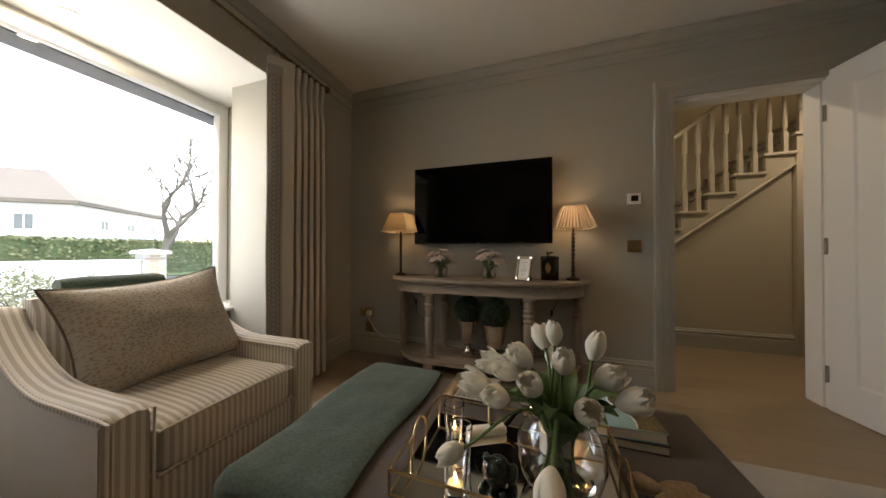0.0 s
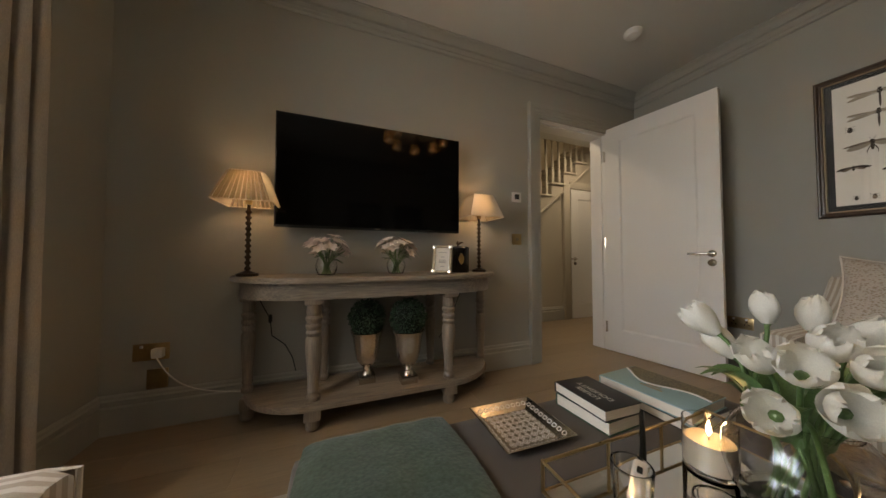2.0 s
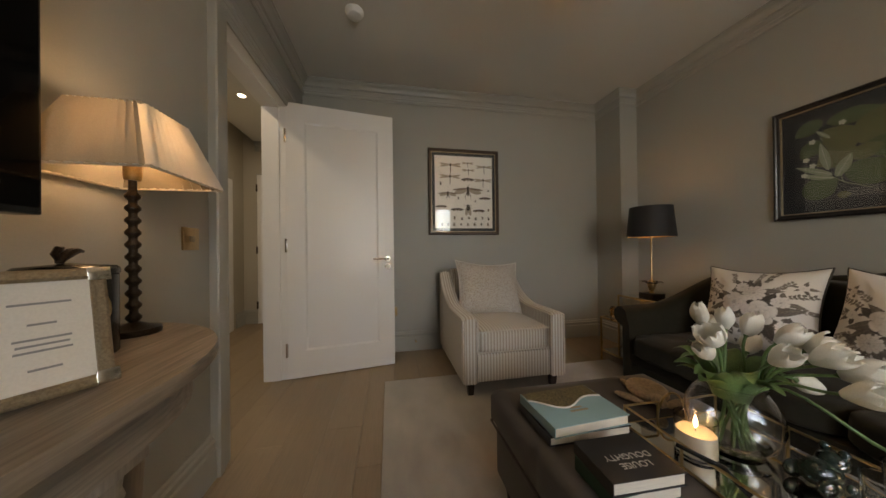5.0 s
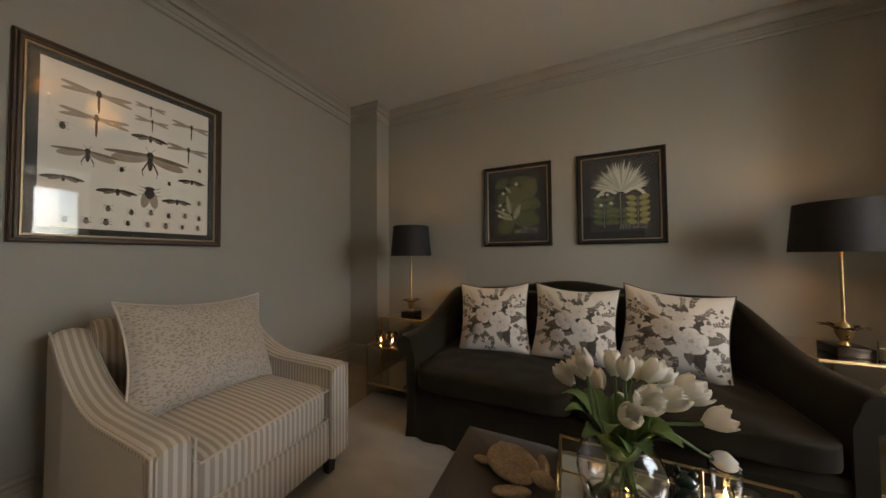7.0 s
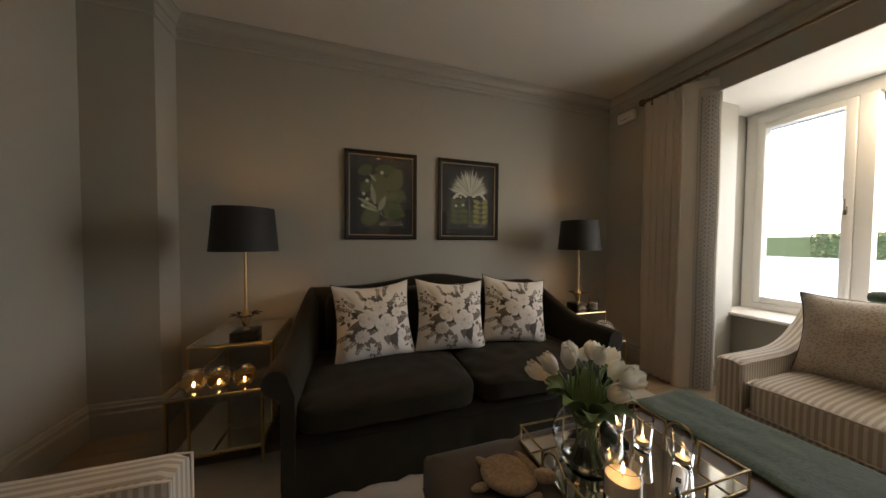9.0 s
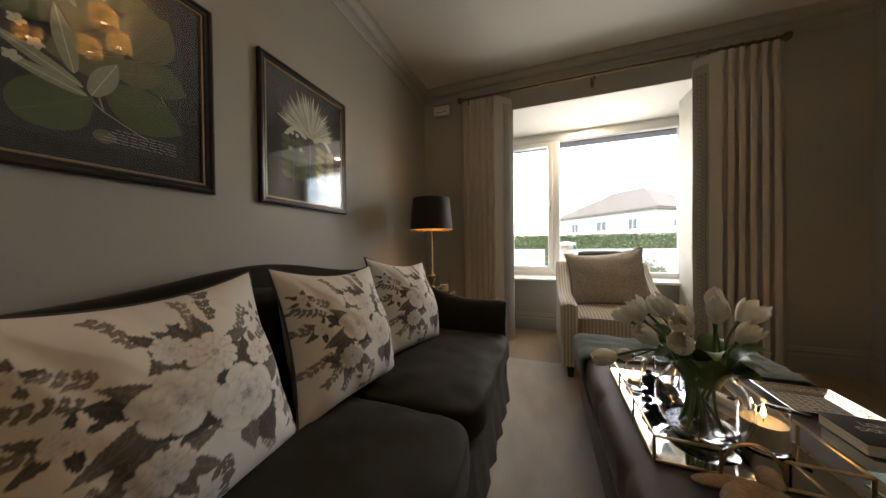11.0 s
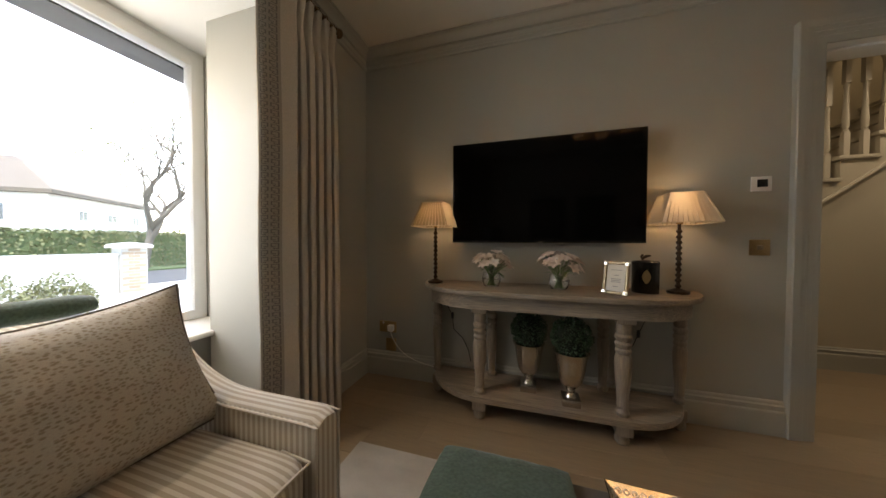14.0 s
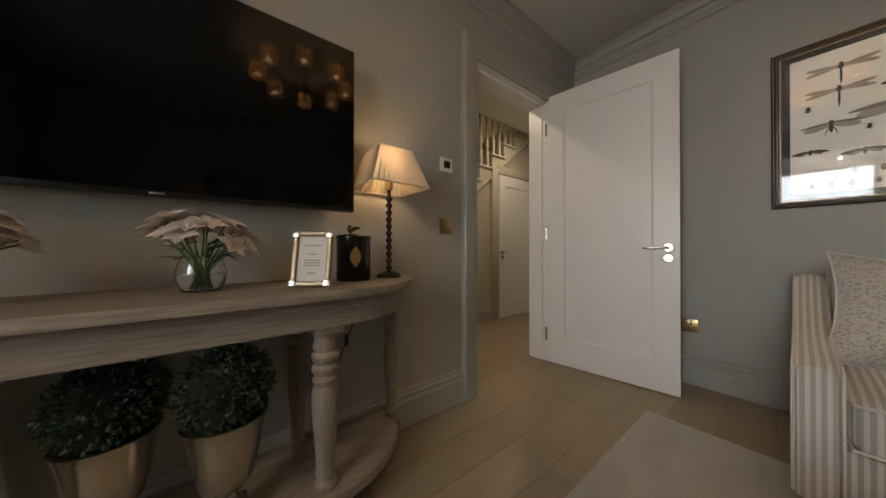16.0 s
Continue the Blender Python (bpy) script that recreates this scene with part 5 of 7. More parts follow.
# ---- side tables and their lamps ----
def step_table(x0, x1, label):
    t = thing("side_table", label, "side table", ((x0 + x1) / 2, 0.82, 0), 0, "brass side tables")
    h = (x1 - x0) / 2
    d1, d2, r = 0.47, 0.65, 0.008
    bars = []
    for s in (-h, h):
        bars += [((s, 0, 0.0), (s, 0, 0.555)), ((s, d1, 0.0), (s, d1, 0.555)), ((s, d2, 0.0), (s, d2, 0.375)), ((s, 0, 0.555), (s, d1, 0.555)), ((s, 0, 0.375), (s, d2, 0.375)), ((s, 0, 0.09), (s, d2, 0.09))]
    for y, z in ((0, 0.555), (d1, 0.555), (d2, 0.375), (d2, 0.09), (0, 0.09), (d1, 0.375)):
        bars.append(((-h, y, z), (h, y, z)))
    for a, b in bars:
        part("rail", tube(bmesh.new(), [a, b], r, 8), BRASS, t)
    part("upper_shelf", cube(-h + 0.006, h - 0.006, 0.006, d1 - 0.006, 0.556, 0.563), MIRROR, t, "mirrored upper shelf")
    part("lower_shelf", cube(-h + 0.006, h - 0.006, 0.006, d2 - 0.006, 0.376, 0.383), CLEAR, t, "clear glass middle shelf")
    part("bottom_shelf", cube(-h + 0.006, h - 0.006, 0.006, d2 - 0.006, 0.091, 0.098), MIRROR, t, "mirrored bottom shelf")
    return t


step_table(2.800, 3.190, "brass and mirror stepped side table beside the sofa by the pier")
step_table(0.385, 0.705, "brass and mirror stepped side table beside the sofa by the curtain")


def palm_lamp(x, y):
    t = thing("table_lamp", "table lamp with a black drum shade and a bronze leaf stem", "table lamp", (x, y, 0.563), 0, "sofa lamps")
    part("plinth", cube(-0.062, 0.062, -0.062, 0.062, 0, 0.045, bevel=0.004), BRONZE, t, "square bronze plinth")
    part("stem", lathe(bmesh.new(), [(0.020, 0.045), (0.012, 0.06), (0.024, 0.085), (0.032, 0.115), (0.026, 0.14), (0.010, 0.155), (0.0065, 0.17), (0.0065, 0.56)], 16), BRASS, t, "slim brass stem")
    for k in range(9):
        a = 2 * math.pi * k / 9
        bm = bmesh.new()
        def f(u, v, a=a):
            r = 0.016 + 0.072 * u ** 1.4
            z = 0.105 + 0.075 * u - 0.045 * u ** 3
            w = 0.016 * math.sin(math.pi * min(1, u * 0.95 + 0.05)) ** 0.7 * (2 * v - 1)
            return (r * math.cos(a) - w * math.sin(a), r * math.sin(a) + w * math.cos(a), z - abs(w) * 0.4)
        grid(bm, 8, 4, f)
        part("metal_leaf", bm, BRONZE, t, "", 60)
    b0, b1, z0, z1 = 0.168, 0.146, 0.500, 0.745
    part("shade", lathe(bmesh.new(), [(b0, z0), (b1, z1), (b1 - 0.002, z1), (b0 - 0.002, z0), (b0, z0)], 40, caps=False), BLACKSHADE, t, "black drum shade")
    part("shade_lining", lathe(bmesh.new(), [(b0 - 0.0030, z0 + 0.001), (b1 - 0.0030, z1 - 0.001)], 40, caps=False), SHADE_IN, t, "gold lining")
    part("bulb", lathe(bmesh.new(), [(0.006, 0.56), (0.016, 0.585), (0.018, 0.605), (0.010, 0.63), (0.002, 0.635)], 12), glow("warm_bulb_small", (1.0, 0.60, 0.30), 3.0), t, "glowing warm bulb")
    bulb("sofa_lamp_light", (x, y, 0.563 + 0.655), SOFALAMP, radius=0.02)
    return t


palm_lamp(2.955, 1.195)
palm_lamp(0.535, 1.150)

WAX = material("ivory_wax", (0.70, 0.62, 0.48), 0.5, mottle=0.04, bump=0.03)
FLAME = glow("candle_flame", (1.0, 0.62, 0.26), 2.0)
AMBERGLASS = glass("amber_mercury_glass", (0.75, 0.48, 0.22), 0.12)


def honey_votive(x, y, z):
    t = thing("votive_holder", "amber dimpled glass votive holder with a lit tealight", "candle holder", (x, y, z), 0, "votives on the side table")
    bm = bmesh.new()
    def f(u, v):
        a = 2 * math.pi * u
        r = 0.030 + 0.020 * math.sin(math.pi * (0.12 + 0.80 * v)) - 0.0035 * abs(math.sin(6 * a + (int(v * 6) % 2) * 1.57) * math.sin(v * 6 * math.pi))
        return (r * math.cos(a), r * math.sin(a), 0.001 + 0.088 * v)
    grid(bm, 36, 18, f, True)
    part("cup", bm, AMBERGLASS, t, "amber dimpled glass cup", 60)
    part("tealight", lathe(bmesh.new(), [(0.019, 0.002), (0.019, 0.018)], 16), WAX, t, "tealight")
    part("flame", lathe(bmesh.new(), [(0.001, 0.019), (0.0045, 0.026), (0.003, 0.034), (0.0003, 0.042)], 8), FLAME, t, "small flame")
    return t


for x, y in ((3.120, 1.385), (3.015, 1.385), (2.900, 1.39)):
    honey_votive(x, y, 0.383)

t = thing("candle_jar", "white candle in a small clear glass jar", "candle", (0.435, 1.22, 0.563))
part("jar", lathe(bmesh.new(), [(0.034, 0.0005), (0.036, 0.004), (0.036, 0.085), (0.034, 0.085), (0.033, 0.006)], 24), CLEAR, t)
part("wax", lathe(bmesh.new(), [(0.031, 0.007), (0.031, 0.055)], 20), WAX, t)
t = thing("pine_cone_ornament", "round white pine-cone shaped ornament on the side table", "ornament", (0.50, 1.385, 0.383))
CONE = material("chalky_white_ceramic", (0.55, 0.52, 0.47), 0.7, mottle=0.1, bump=0.1)
part("core", lathe(bmesh.new(), [(0.012, 0.001), (0.045, 0.015), (0.062, 0.055), (0.050, 0.095), (0.012, 0.120)], 20), CONE, t)
for i in range(9):
    zf = (i + 0.5) / 9
    r = 0.064 * math.sin(math.pi * (0.10 + 0.84 * zf)) ** 0.8
    for k in range(12):
        a = 2 * math.pi * (k + 0.5 * (i % 2)) / 12
        bm = bmesh.new()
        c = Vector((r * math.cos(a), r * math.sin(a), 0.008 + 0.112 * zf))
        o = Vector((math.cos(a), math.sin(a), 0.5)).normalized() * 0.012
        s = Vector((-math.sin(a), math.cos(a), 0)) * 0.011
        vs = [bm.verts.new(p) for p in (c - s, c + s, c + o + s * 0.6 + Vector((0, 0, 0.01)), c + o - s * 0.6 + Vector((0, 0, 0.01)), c + Vector((0, 0, 0.016)))]
        for q in ((0, 1, 2, 3), (1, 0, 4), (2, 1, 4), (3, 2, 4), (0, 3, 4)):
            bm.faces.new([vs[j] for j in q])
        part("scale", bm, CONE, t, "", 0)

# ---- on the console ----
LEAFG = material("leaf_green", (0.060, 0.105, 0.035), 0.55, mottle=0.25, mottle_size=30, bump=0.1)
TOPI = material("boxwood_green", (0.026, 0.058, 0.026), 0.6, mottle=0.35, mottle_size=60, bump=0.1)
PETAL = translucent("blush_petals", (0.74, 0.64, 0.57), 0.25)
TULIP = translucent("white_tulip_petals", (0.80, 0.78, 0.70), 0.25)
STEM = material("tulip_green", (0.10, 0.17, 0.055), 0.45, mottle=0.2, mottle_size=25, bump=0.05)


def petal_patch(bm, base, out, up, ln, wd, cup, nu=5, nv=4):
    """One petal or leaf: a curved blade from base along out, bent by cup towards up."""
    out, up = Vector(out).normalized(), Vector(up)
    side = out.cross(up).normalized()
    up = side.cross(out).normalized()
    base = Vector(base)
    def f(u, v):
        s = 2 * v - 1
        w = wd / 2 * math.sin(math.pi * (0.08 + 0.90 * u)) ** 0.75
        return base + out * ln * u + up * (cup * ln * u * u + 0.35 * w * s * s) + side * w * s
    grid(bm, nu, nv, f)


def bouquet(x, y, z, seed, wide):
    t = thing("flower_vase", "clear glass bowl of blush white lilies on the console", "vase of flowers", (x, y, z), 0, "console flowers")
    part("bowl", lathe(bmesh.new(), [(0.030, 0.0008), (0.045, 0.004), (0.056, 0.030), (0.058, 0.055), (0.050, 0.085), (0.046, 0.095), (0.0445, 0.095), (0.0485, 0.084), (0.0560, 0.055), (0.054, 0.032), (0.043, 0.007)], 28), CLEAR, t, "clear glass bowl")
    part("water", lathe(bmesh.new(), [(0.041, 0.008), (0.053, 0.032), (0.0552, 0.050)], 24), WATER, t)
    r = random.Random(seed)
    bm = bmesh.new()
    heads = []
    for k in range(22):
        a, e = 2 * math.pi * k * 0.381 * 1.618, r.uniform(0.05, 1.0)
        rad = wide * (0.35 + 0.65 * math.sqrt(e))
        p = Vector((rad * math.cos(a), 0.75 * rad * math.sin(a), 0.125 + 0.075 * (1 - e) + r.uniform(-0.01, 0.02)))
        heads.append(p)
        tube(bm, bezier((0.02 * math.cos(a + 2), 0.02 * math.sin(a + 2), 0.012), (0.01 * math.cos(a), 0, 0.06), p * 0.5 + Vector((0, 0, 0.05)), p, 6), 0.0022, 5)
    part("stalk_bunch", bm, STEM, t)
    for p in heads:
        bm = bmesh.new()
        d = (p - Vector((0, 0, 0.06))).normalized()
        ref = Vector((0.3, 0.2, 1)).cross(d).normalized()
        for k in range(6):
            rot = Matrix.Rotation(k * math.pi / 3 + r.uniform(-0.2, 0.2), 3, d)
            o = (rot @ ref) * 0.85 + d * 0.55
            petal_patch(bm, p, o, d, r.uniform(0.038, 0.050), 0.028, -0.25, 4, 3)
        part("blossom", bm, PETAL, t, "", 60)
    for k in range(16):
        bm = bmesh.new()
        a = r.uniform(0, 2 * math.pi)
        p = Vector((0.03 * math.cos(a), 0.025 * math.sin(a), r.uniform(0.085, 0.13)))
        petal_patch(bm, p, (math.cos(a), 0.8 * math.sin(a), r.uniform(-0.1, 0.6)), (0, 0, 1), r.uniform(0.05, 0.085), 0.016, -0.3, 5, 2)
        part("leaf", bm, LEAFG, t, "", 60)
    return t


bouquet(0.866, 3.845, 0.780, 3, 0.105)
bouquet(1.265, 3.862, 0.780, 9, 0.115)

t = thing("photo_frame", "small standing silver frame with a printed card", "photo frame", (1.527, 3.745, 0.780), -34)
t.matrix_world = t.matrix_world @ pose(0, 0, 0.004, -12, 0, 0)
prof = [(0, 0), (0, 0.012), (0.004, 0.015), (0.012, 0.015), (0.016, 0.010), (0.016, 0)]
part("border", mould(bmesh.new(), prof, [(-0.060, 0), (0.060, 0), (0.060, 0.175), (-0.060, 0.175)], True, lambda u, v, d: (u, -d, v)), GILT, t, "antique gold border", 25)
for u, v in ((-0.052, 0.008), (0.052, 0.008), (-0.052, 0.167), (0.052, 0.167)):
    part("corner", cube(u - 0.012, u + 0.012, -0.0175, -0.014, v - 0.012 if v > 0.05 else v - 0.008, v + 0.008 if v > 0.05 else v + 0.012, bevel=0.001), SILVER, t, "silver corner")
part("card", cube(-0.045, 0.045, -0.006, -0.003, 0.015, 0.160), PAPER, t, "white card")
bm = bmesh.new()
for z, w in ((0.128, 0.026), (0.100, 0.012), (0.080, 0.024), (0.072, 0.022), (0.064, 0.024), (0.040, 0.014)):
    box(bm, -w, w, -0.0066, -0.0060, z, z + 0.003)
part("text_line", bm, material("grey_ink", (0.25, 0.25, 0.25), 0.8), t, "lines of small grey print")
part("easel_back", loft(bmesh.new(), [[(-0.02, 0.0, 0.13), (0.02, 0.0, 0.13), (0.02, 0.004, 0.13), (-0.02, 0.004, 0.13)], [(-0.025, 0.075, 0.012), (0.025, 0.075, 0.012), (0.025, 0.079, 0.012), (-0.025, 0.079, 0.012)]]), BLACK, t)

t = thing("canister", "black lidded canister with a brass leaf and bird knob", "canister", (1.717, 3.895, 0.780))
part("body", lathe(bmesh.new(), [(0.062, 0.0), (0.064, 0.003), (0.064, 0.158), (0.062, 0.160)], 36), BLACK, t, "black glazed body")
part("lid", lathe(bmesh.new(), [(0.066, 0.160), (0.066, 0.170), (0.060, 0.176), (0.020, 0.180), (0.006, 0.182)], 36), BLACK, t, "black lid")
bm = tube(bmesh.new(), [(-0.016, 0, 0.182), (-0.012, 0, 0.192), (0.002, 0, 0.202), (0.016, 0, 0.206), (0.026, 0, 0.204)], [0.005, 0.008, 0.009, 0.006, 0.003], 8)
tube(bm, [(-0.016, 0, 0.188), (-0.022, 0, 0.200), (-0.016, 0, 0.210), (-0.008, 0, 0.212)], [0.004, 0.006, 0.006, 0.002], 8)
part("knob", bm, BRONZE, t, "small bronze bird knob")
bm = bmesh.new()
grid(bm, 8, 6, lambda u, v: (0.0655 * math.sin((v - 0.5) * 0.62 * math.sin(math.pi * (0.05 + 0.9 * u)) - 0.25), -0.0655 * math.cos((v - 0.5) * 0.62 * math.sin(math.pi * (0.05 + 0.9 * u)) - 0.25), 0.055 + 0.075 * u))
part("leaf_plate", bm, BRASS, t, "embossed brass leaf", 60)


def topiary(x, y, s, seed):
    t = thing("topiary", "boxwood ball in a silver urn on the console shelf", "potted plant", (x, y, 0.148), 0, "urns on the console shelf")
    part("urn_base", cube(-0.042 * s, 0.042 * s, -0.042 * s, 0.042 * s, 0, 0.040 * s, bevel=0.003), SILVER, t, "square silver foot")
    prof = [(0.030, 0.040), (0.026, 0.050), (0.017, 0.060), (0.022, 0.072), (0.017, 0.078), (0.034, 0.090), (0.055, 0.120), (0.066, 0.170), (0.074, 0.230), (0.084, 0.262), (0.087, 0.268), (0.083, 0.270), (0.076, 0.262)]
    part("urn", lathe(bmesh.new(), [(r * s, z * s) for r, z in prof], 32), SILVER, t, "polished silver urn")
    r = random.Random(seed)
    bm = bmesh.new()
    R = 0.092 * s
    c = Vector((0, 0, 0.290 * s + R * 0.55))
    for k in range(1500):
        u, a = r.uniform(-0.75, 1), r.uniform(0, 2 * math.pi)
        q = math.sqrt(1 - u * u)
        d = Vector((q * math.cos(a), q * math.sin(a), u))
        p = c + d * R * r.uniform(0.82, 1.04)
        o = (d + Vector((r.uniform(-1, 1), r.uniform(-1, 1), r.uniform(-1, 1))) * 0.8).normalized()
        sd = o.cross(Vector((r.uniform(-1, 1), r.uniform(-1, 1), r.uniform(-1, 1)))).normalized() * 0.0045
        vs = [bm.verts.new(v) for v in (p, p + o * 0.007 + sd, p + o * 0.015, p + o * 0.007 - sd)]
        bm.faces.new(vs)
    part("foliage", bm, TOPI, t, "dense dark green clipped leaves", 0)
    part("foliage_core", lathe(bmesh.new(), [(R * 0.55, 0.262 * s), (R * 0.82, 0.29 * s), (R * 0.86, 0.34 * s), (R * 0.6, 0.40 * s), (0.01, 0.42 * s)], 20), material("dark_twigs", (0.008, 0.014, 0.007), 0.9), t)
    return t


topiary(1.095, 3.865, 1.10, 1)
topiary(1.323, 3.775, 1.12, 2)

for x, pts in ((0.50, [(0.50, 4.02, 0.66), (0.53, 4.04, 0.58), (0.56, 4.045, 0.52), (0.57, 4.045, 0.42), (0.64, 4.045, 0.36), (0.68, 4.045, 0.28), (0.70, 4.04, 0.20)]),
               (1.78, [(1.80, 4.02, 0.66), (1.77, 4.04, 0.58), (1.74, 4.045, 0.50), (1.71, 4.045, 0.42), (1.66, 4.045, 0.36), (1.62, 4.04, 0.30)])):
    t = thing("lamp_cable", "black lamp flex with an inline switch hanging behind the console", "cable", (0, 0, 0))
    fine = []
    for a, b in zip(pts, pts[1:]):
        fine += [Vector(a).lerp(Vector(b), k / 4) for k in range(4)]
    part("flex", tube(bmesh.new(), fine + [Vector(pts[-1])], 0.0028, 6), CABLE, t)
    m = Vector(pts[2])
    part("inline_switch", tube(bmesh.new(), [m + Vector((0, 0, 0.025)), m + Vector((0, 0, 0.018)), m - Vector((0, 0, 0.018)), m - Vector((0, 0, 0.025))], [0.004, 0.010, 0.010, 0.004], 8), CABLE, t)


# ---- sockets, switch, thermostat, alarm boxes ----
def plate(name, label, place, turn, w, h, mat):
    t = thing(name, label, name.replace("_", " "), place, turn)
    part("plate", cube(-w / 2, w / 2, -0.008, 0.0, -h / 2, h / 2, bevel=0.002), mat, t)
    return t


t = plate("wall_socket", "brass double socket low on the wall behind the door", (E - 0.0005, 3.295, 0.388), -90, 0.146, 0.086, BRASS)
for dx in (-0.036, 0.036):
    bm = bmesh.new()
    for a, b in ((0, 0.012), (-0.011, -0.010), (0.011, -0.010)):
        box(bm, dx + a - 0.004, dx + a + 0.004, -0.0086, -0.0078, b - 0.004, b + 0.004)
    part("pin_slot", bm, BLACK, t)
    part("rocker", cube(dx - 0.007, dx + 0.007, -0.012, -0.007, 0.022, 0.036, bevel=0.002), PLASTIC, t)
t = plate("wall_socket", "brass double socket near the corner with a white plug", (0.028, N - 0.0005, 0.388), 0, 0.146, 0.086, BRASS)
part("plug", cube(0.012, 0.060, -0.045, -0.008, -0.028, 0.022, bevel=0.008), PLASTIC, t, "white plug")
part("rocker", cube(-0.045, -0.031, -0.012, -0.007, 0.022, 0.036, bevel=0.002), PLASTIC, t)
t = plate("wall_socket", "brass blank plate below the corner socket", (0.056, N - 0.0005, 0.248), 0, 0.086, 0.10, BRASS)
t = thing("power_cable", "white flex running from the corner socket to the console", "cable", (0, 0, 0))
part("flex", tube(bmesh.new(), bezier((0.066, 4.015, 0.365), (0.15, 3.98, 0.22), (0.22, 4.0, 0.17), (0.44, 4.02, 0.13), 16), 0.0035, 6), CABLE_W, t)
t = plate("light_switch", "square brass light switch by the doorway", (2.312, N - 0.0005, 1.034), 0, 0.088, 0.088, BRASS)
part("rocker", cube(-0.014, 0.014, -0.013, -0.007, -0.012, 0.012, bevel=0.003), GILT, t)
t = plate("thermostat", "white square room thermostat with a dark display", (2.312, N - 0.0005, 1.385), 0, 0.088, 0.080, PLASTIC)
part("display", cube(-0.020, 0.026, -0.0095, -0.0078, -0.018, 0.024, bevel=0.001), BLACK, t, "dark display")
t = thing("alarm_box", "white plastic vent box high in the corner by the curtain rod", "alarm box", (W, 1.00, 2.335), 90)
part("body", cube(-0.085, 0.085, -0.045, 0.0, -0.045, 0.045, bevel=0.010), PLASTIC, t)
part("slot", cube(-0.055, 0.055, -0.0465, -0.0440, -0.024, -0.020), BLACK, t)
t = thing("smoke_alarm", "round white smoke alarm on the ceiling", "smoke alarm", (2.955, 3.50, H))
part("body", lathe(bmesh.new(), [(0.058, -0.0005), (0.060, -0.012), (0.050, -0.024), (0.046, -0.036), (0.030, -0.042), (0.004, -0.043)], 32), PLASTIC, t)
t = thing("door_stop", "short cable end with a brass fitting on the skirting", "door stop", (E - 0.022, 3.05, 0.10), 90)
part("pin", tube(bmesh.new(), [(0, 0, 0), (0, 0.045, 0)], 0.008, 10), BRASS, t)

# ---- chandelier over the ottoman ----
CX, CY = 1.85, 2.45
ch = thing("chandelier", "eight-armed dark bronze chandelier with amber drum shades", "chandelier", (CX, CY, H))
part("ceiling_rose", lathe(bmesh.new(), [(0.060, -0.0005), (0.062, -0.012), (0.040, -0.030), (0.010, -0.034)], 28), BRONZE, ch)
part("stem", lathe(bmesh.new(), [(0.009, -0.03), (0.009, -0.215), (0.026, -0.230), (0.034, -0.260), (0.022, -0.290), (0.006, -0.305)], 16), BRONZE, ch)
WARM = glow("warm_bulb_chandelier", (1.0, 0.64, 0.34), 3.0)
for k in range(8):
    a = 2 * math.pi * k / 8 + 0.2
    c, s = math.cos(a), math.sin(a)
    part("arm", tube(bmesh.new(), bezier((0.02 * c, 0.02 * s, -0.260), (0.16 * c, 0.16 * s, -0.315), (0.30 * c, 0.30 * s, -0.305), (0.34 * c, 0.34 * s, -0.250), 10), 0.006, 8), BRONZE, ch)
    x, y = 0.34 * c, 0.34 * s
    sh = part("shade", lathe(bmesh.new(), [(0.062, -0.250), (0.056, -0.140)], 28, (x, y, 0), caps=False), AMBER, ch, "amber linen drum shade")
    part("candle_bulb", lathe(bmesh.new(), [(0.009, -0.240), (0.012, -0.220), (0.012, -0.205), (0.004, -0.175)], 10, (x, y, 0)), WARM, sh, "glowing candle bulb")
    part("drip_cup", lathe(bmesh.new(), [(0.010, -0.260), (0.016, -0.250), (0.010, -0.240)], 12, (x, y, 0)), BRONZE, ch)
    bulb("chandelier_light", (CX + x, CY + y, H - 0.165), CHAND, radius=0.02)

# ---- on the ottoman ----
TZ = 0.4235
TX0, TX1, TY0, TY1 = 1.282, 1.800, 2.235, 2.580
tray = thing("tray", "rectangular brass tray with a mirrored base and open rail", "tray", ((TX0 + TX1) / 2, (TY0 + TY1) / 2, TZ), -1)
hx, hy = (TX1 - TX0) / 2, (TY1 - TY0) / 2
part("mirror_base", cube(-hx + 0.003, hx - 0.003, -hy + 0.003, hy - 0.003, 0.001, 0.008), MIRROR, tray, "mirrored base")
RH = 0.062
for z in (0.006, RH):
    for a, b in (((-hx, -hy), (hx, -hy)), ((-hx, hy), (hx, hy))):
        part("rail", tube(bmesh.new(), [(*a, z), (*b, z)], 0.0034, 6), BRASS, tray)
    for s in (-hx, hx):
        if z > 0.05:
            for a, b in ((-hy, -0.052), (0.052, hy)):
                part("rail", tube(bmesh.new(), [(s, a, z), (s, b, z)], 0.0034, 6), BRASS, tray)
        else:
            part("rail", tube(bmesh.new(), [(s, -hy, z), (s, hy, z)], 0.0034, 6), BRASS, tray)
for x in (-hx, -hx * 0.33, hx * 0.33, hx):
    for y in (-hy, hy):
        part("post", tube(bmesh.new(), [(x, y, 0.004), (x, y, RH + 0.003)], 0.0036, 6), BRASS, tray)
for s in (-hx, hx):
    for y in (-0.052, 0.052):
        part("post", tube(bmesh.new(), [(s, y, 0.004), (s, y, RH)], 0.0036, 6), BRASS, tray)
    part("handle", tube(bmesh.new(), [(s, -0.052 * math.cos(math.pi * k / 14), 0.012 + 0.072 * math.sin(math.pi * k / 14)) for k in range(15)], 0.0036, 6), BRASS, tray, "arched brass handle")
MZ = TZ + 0.0085

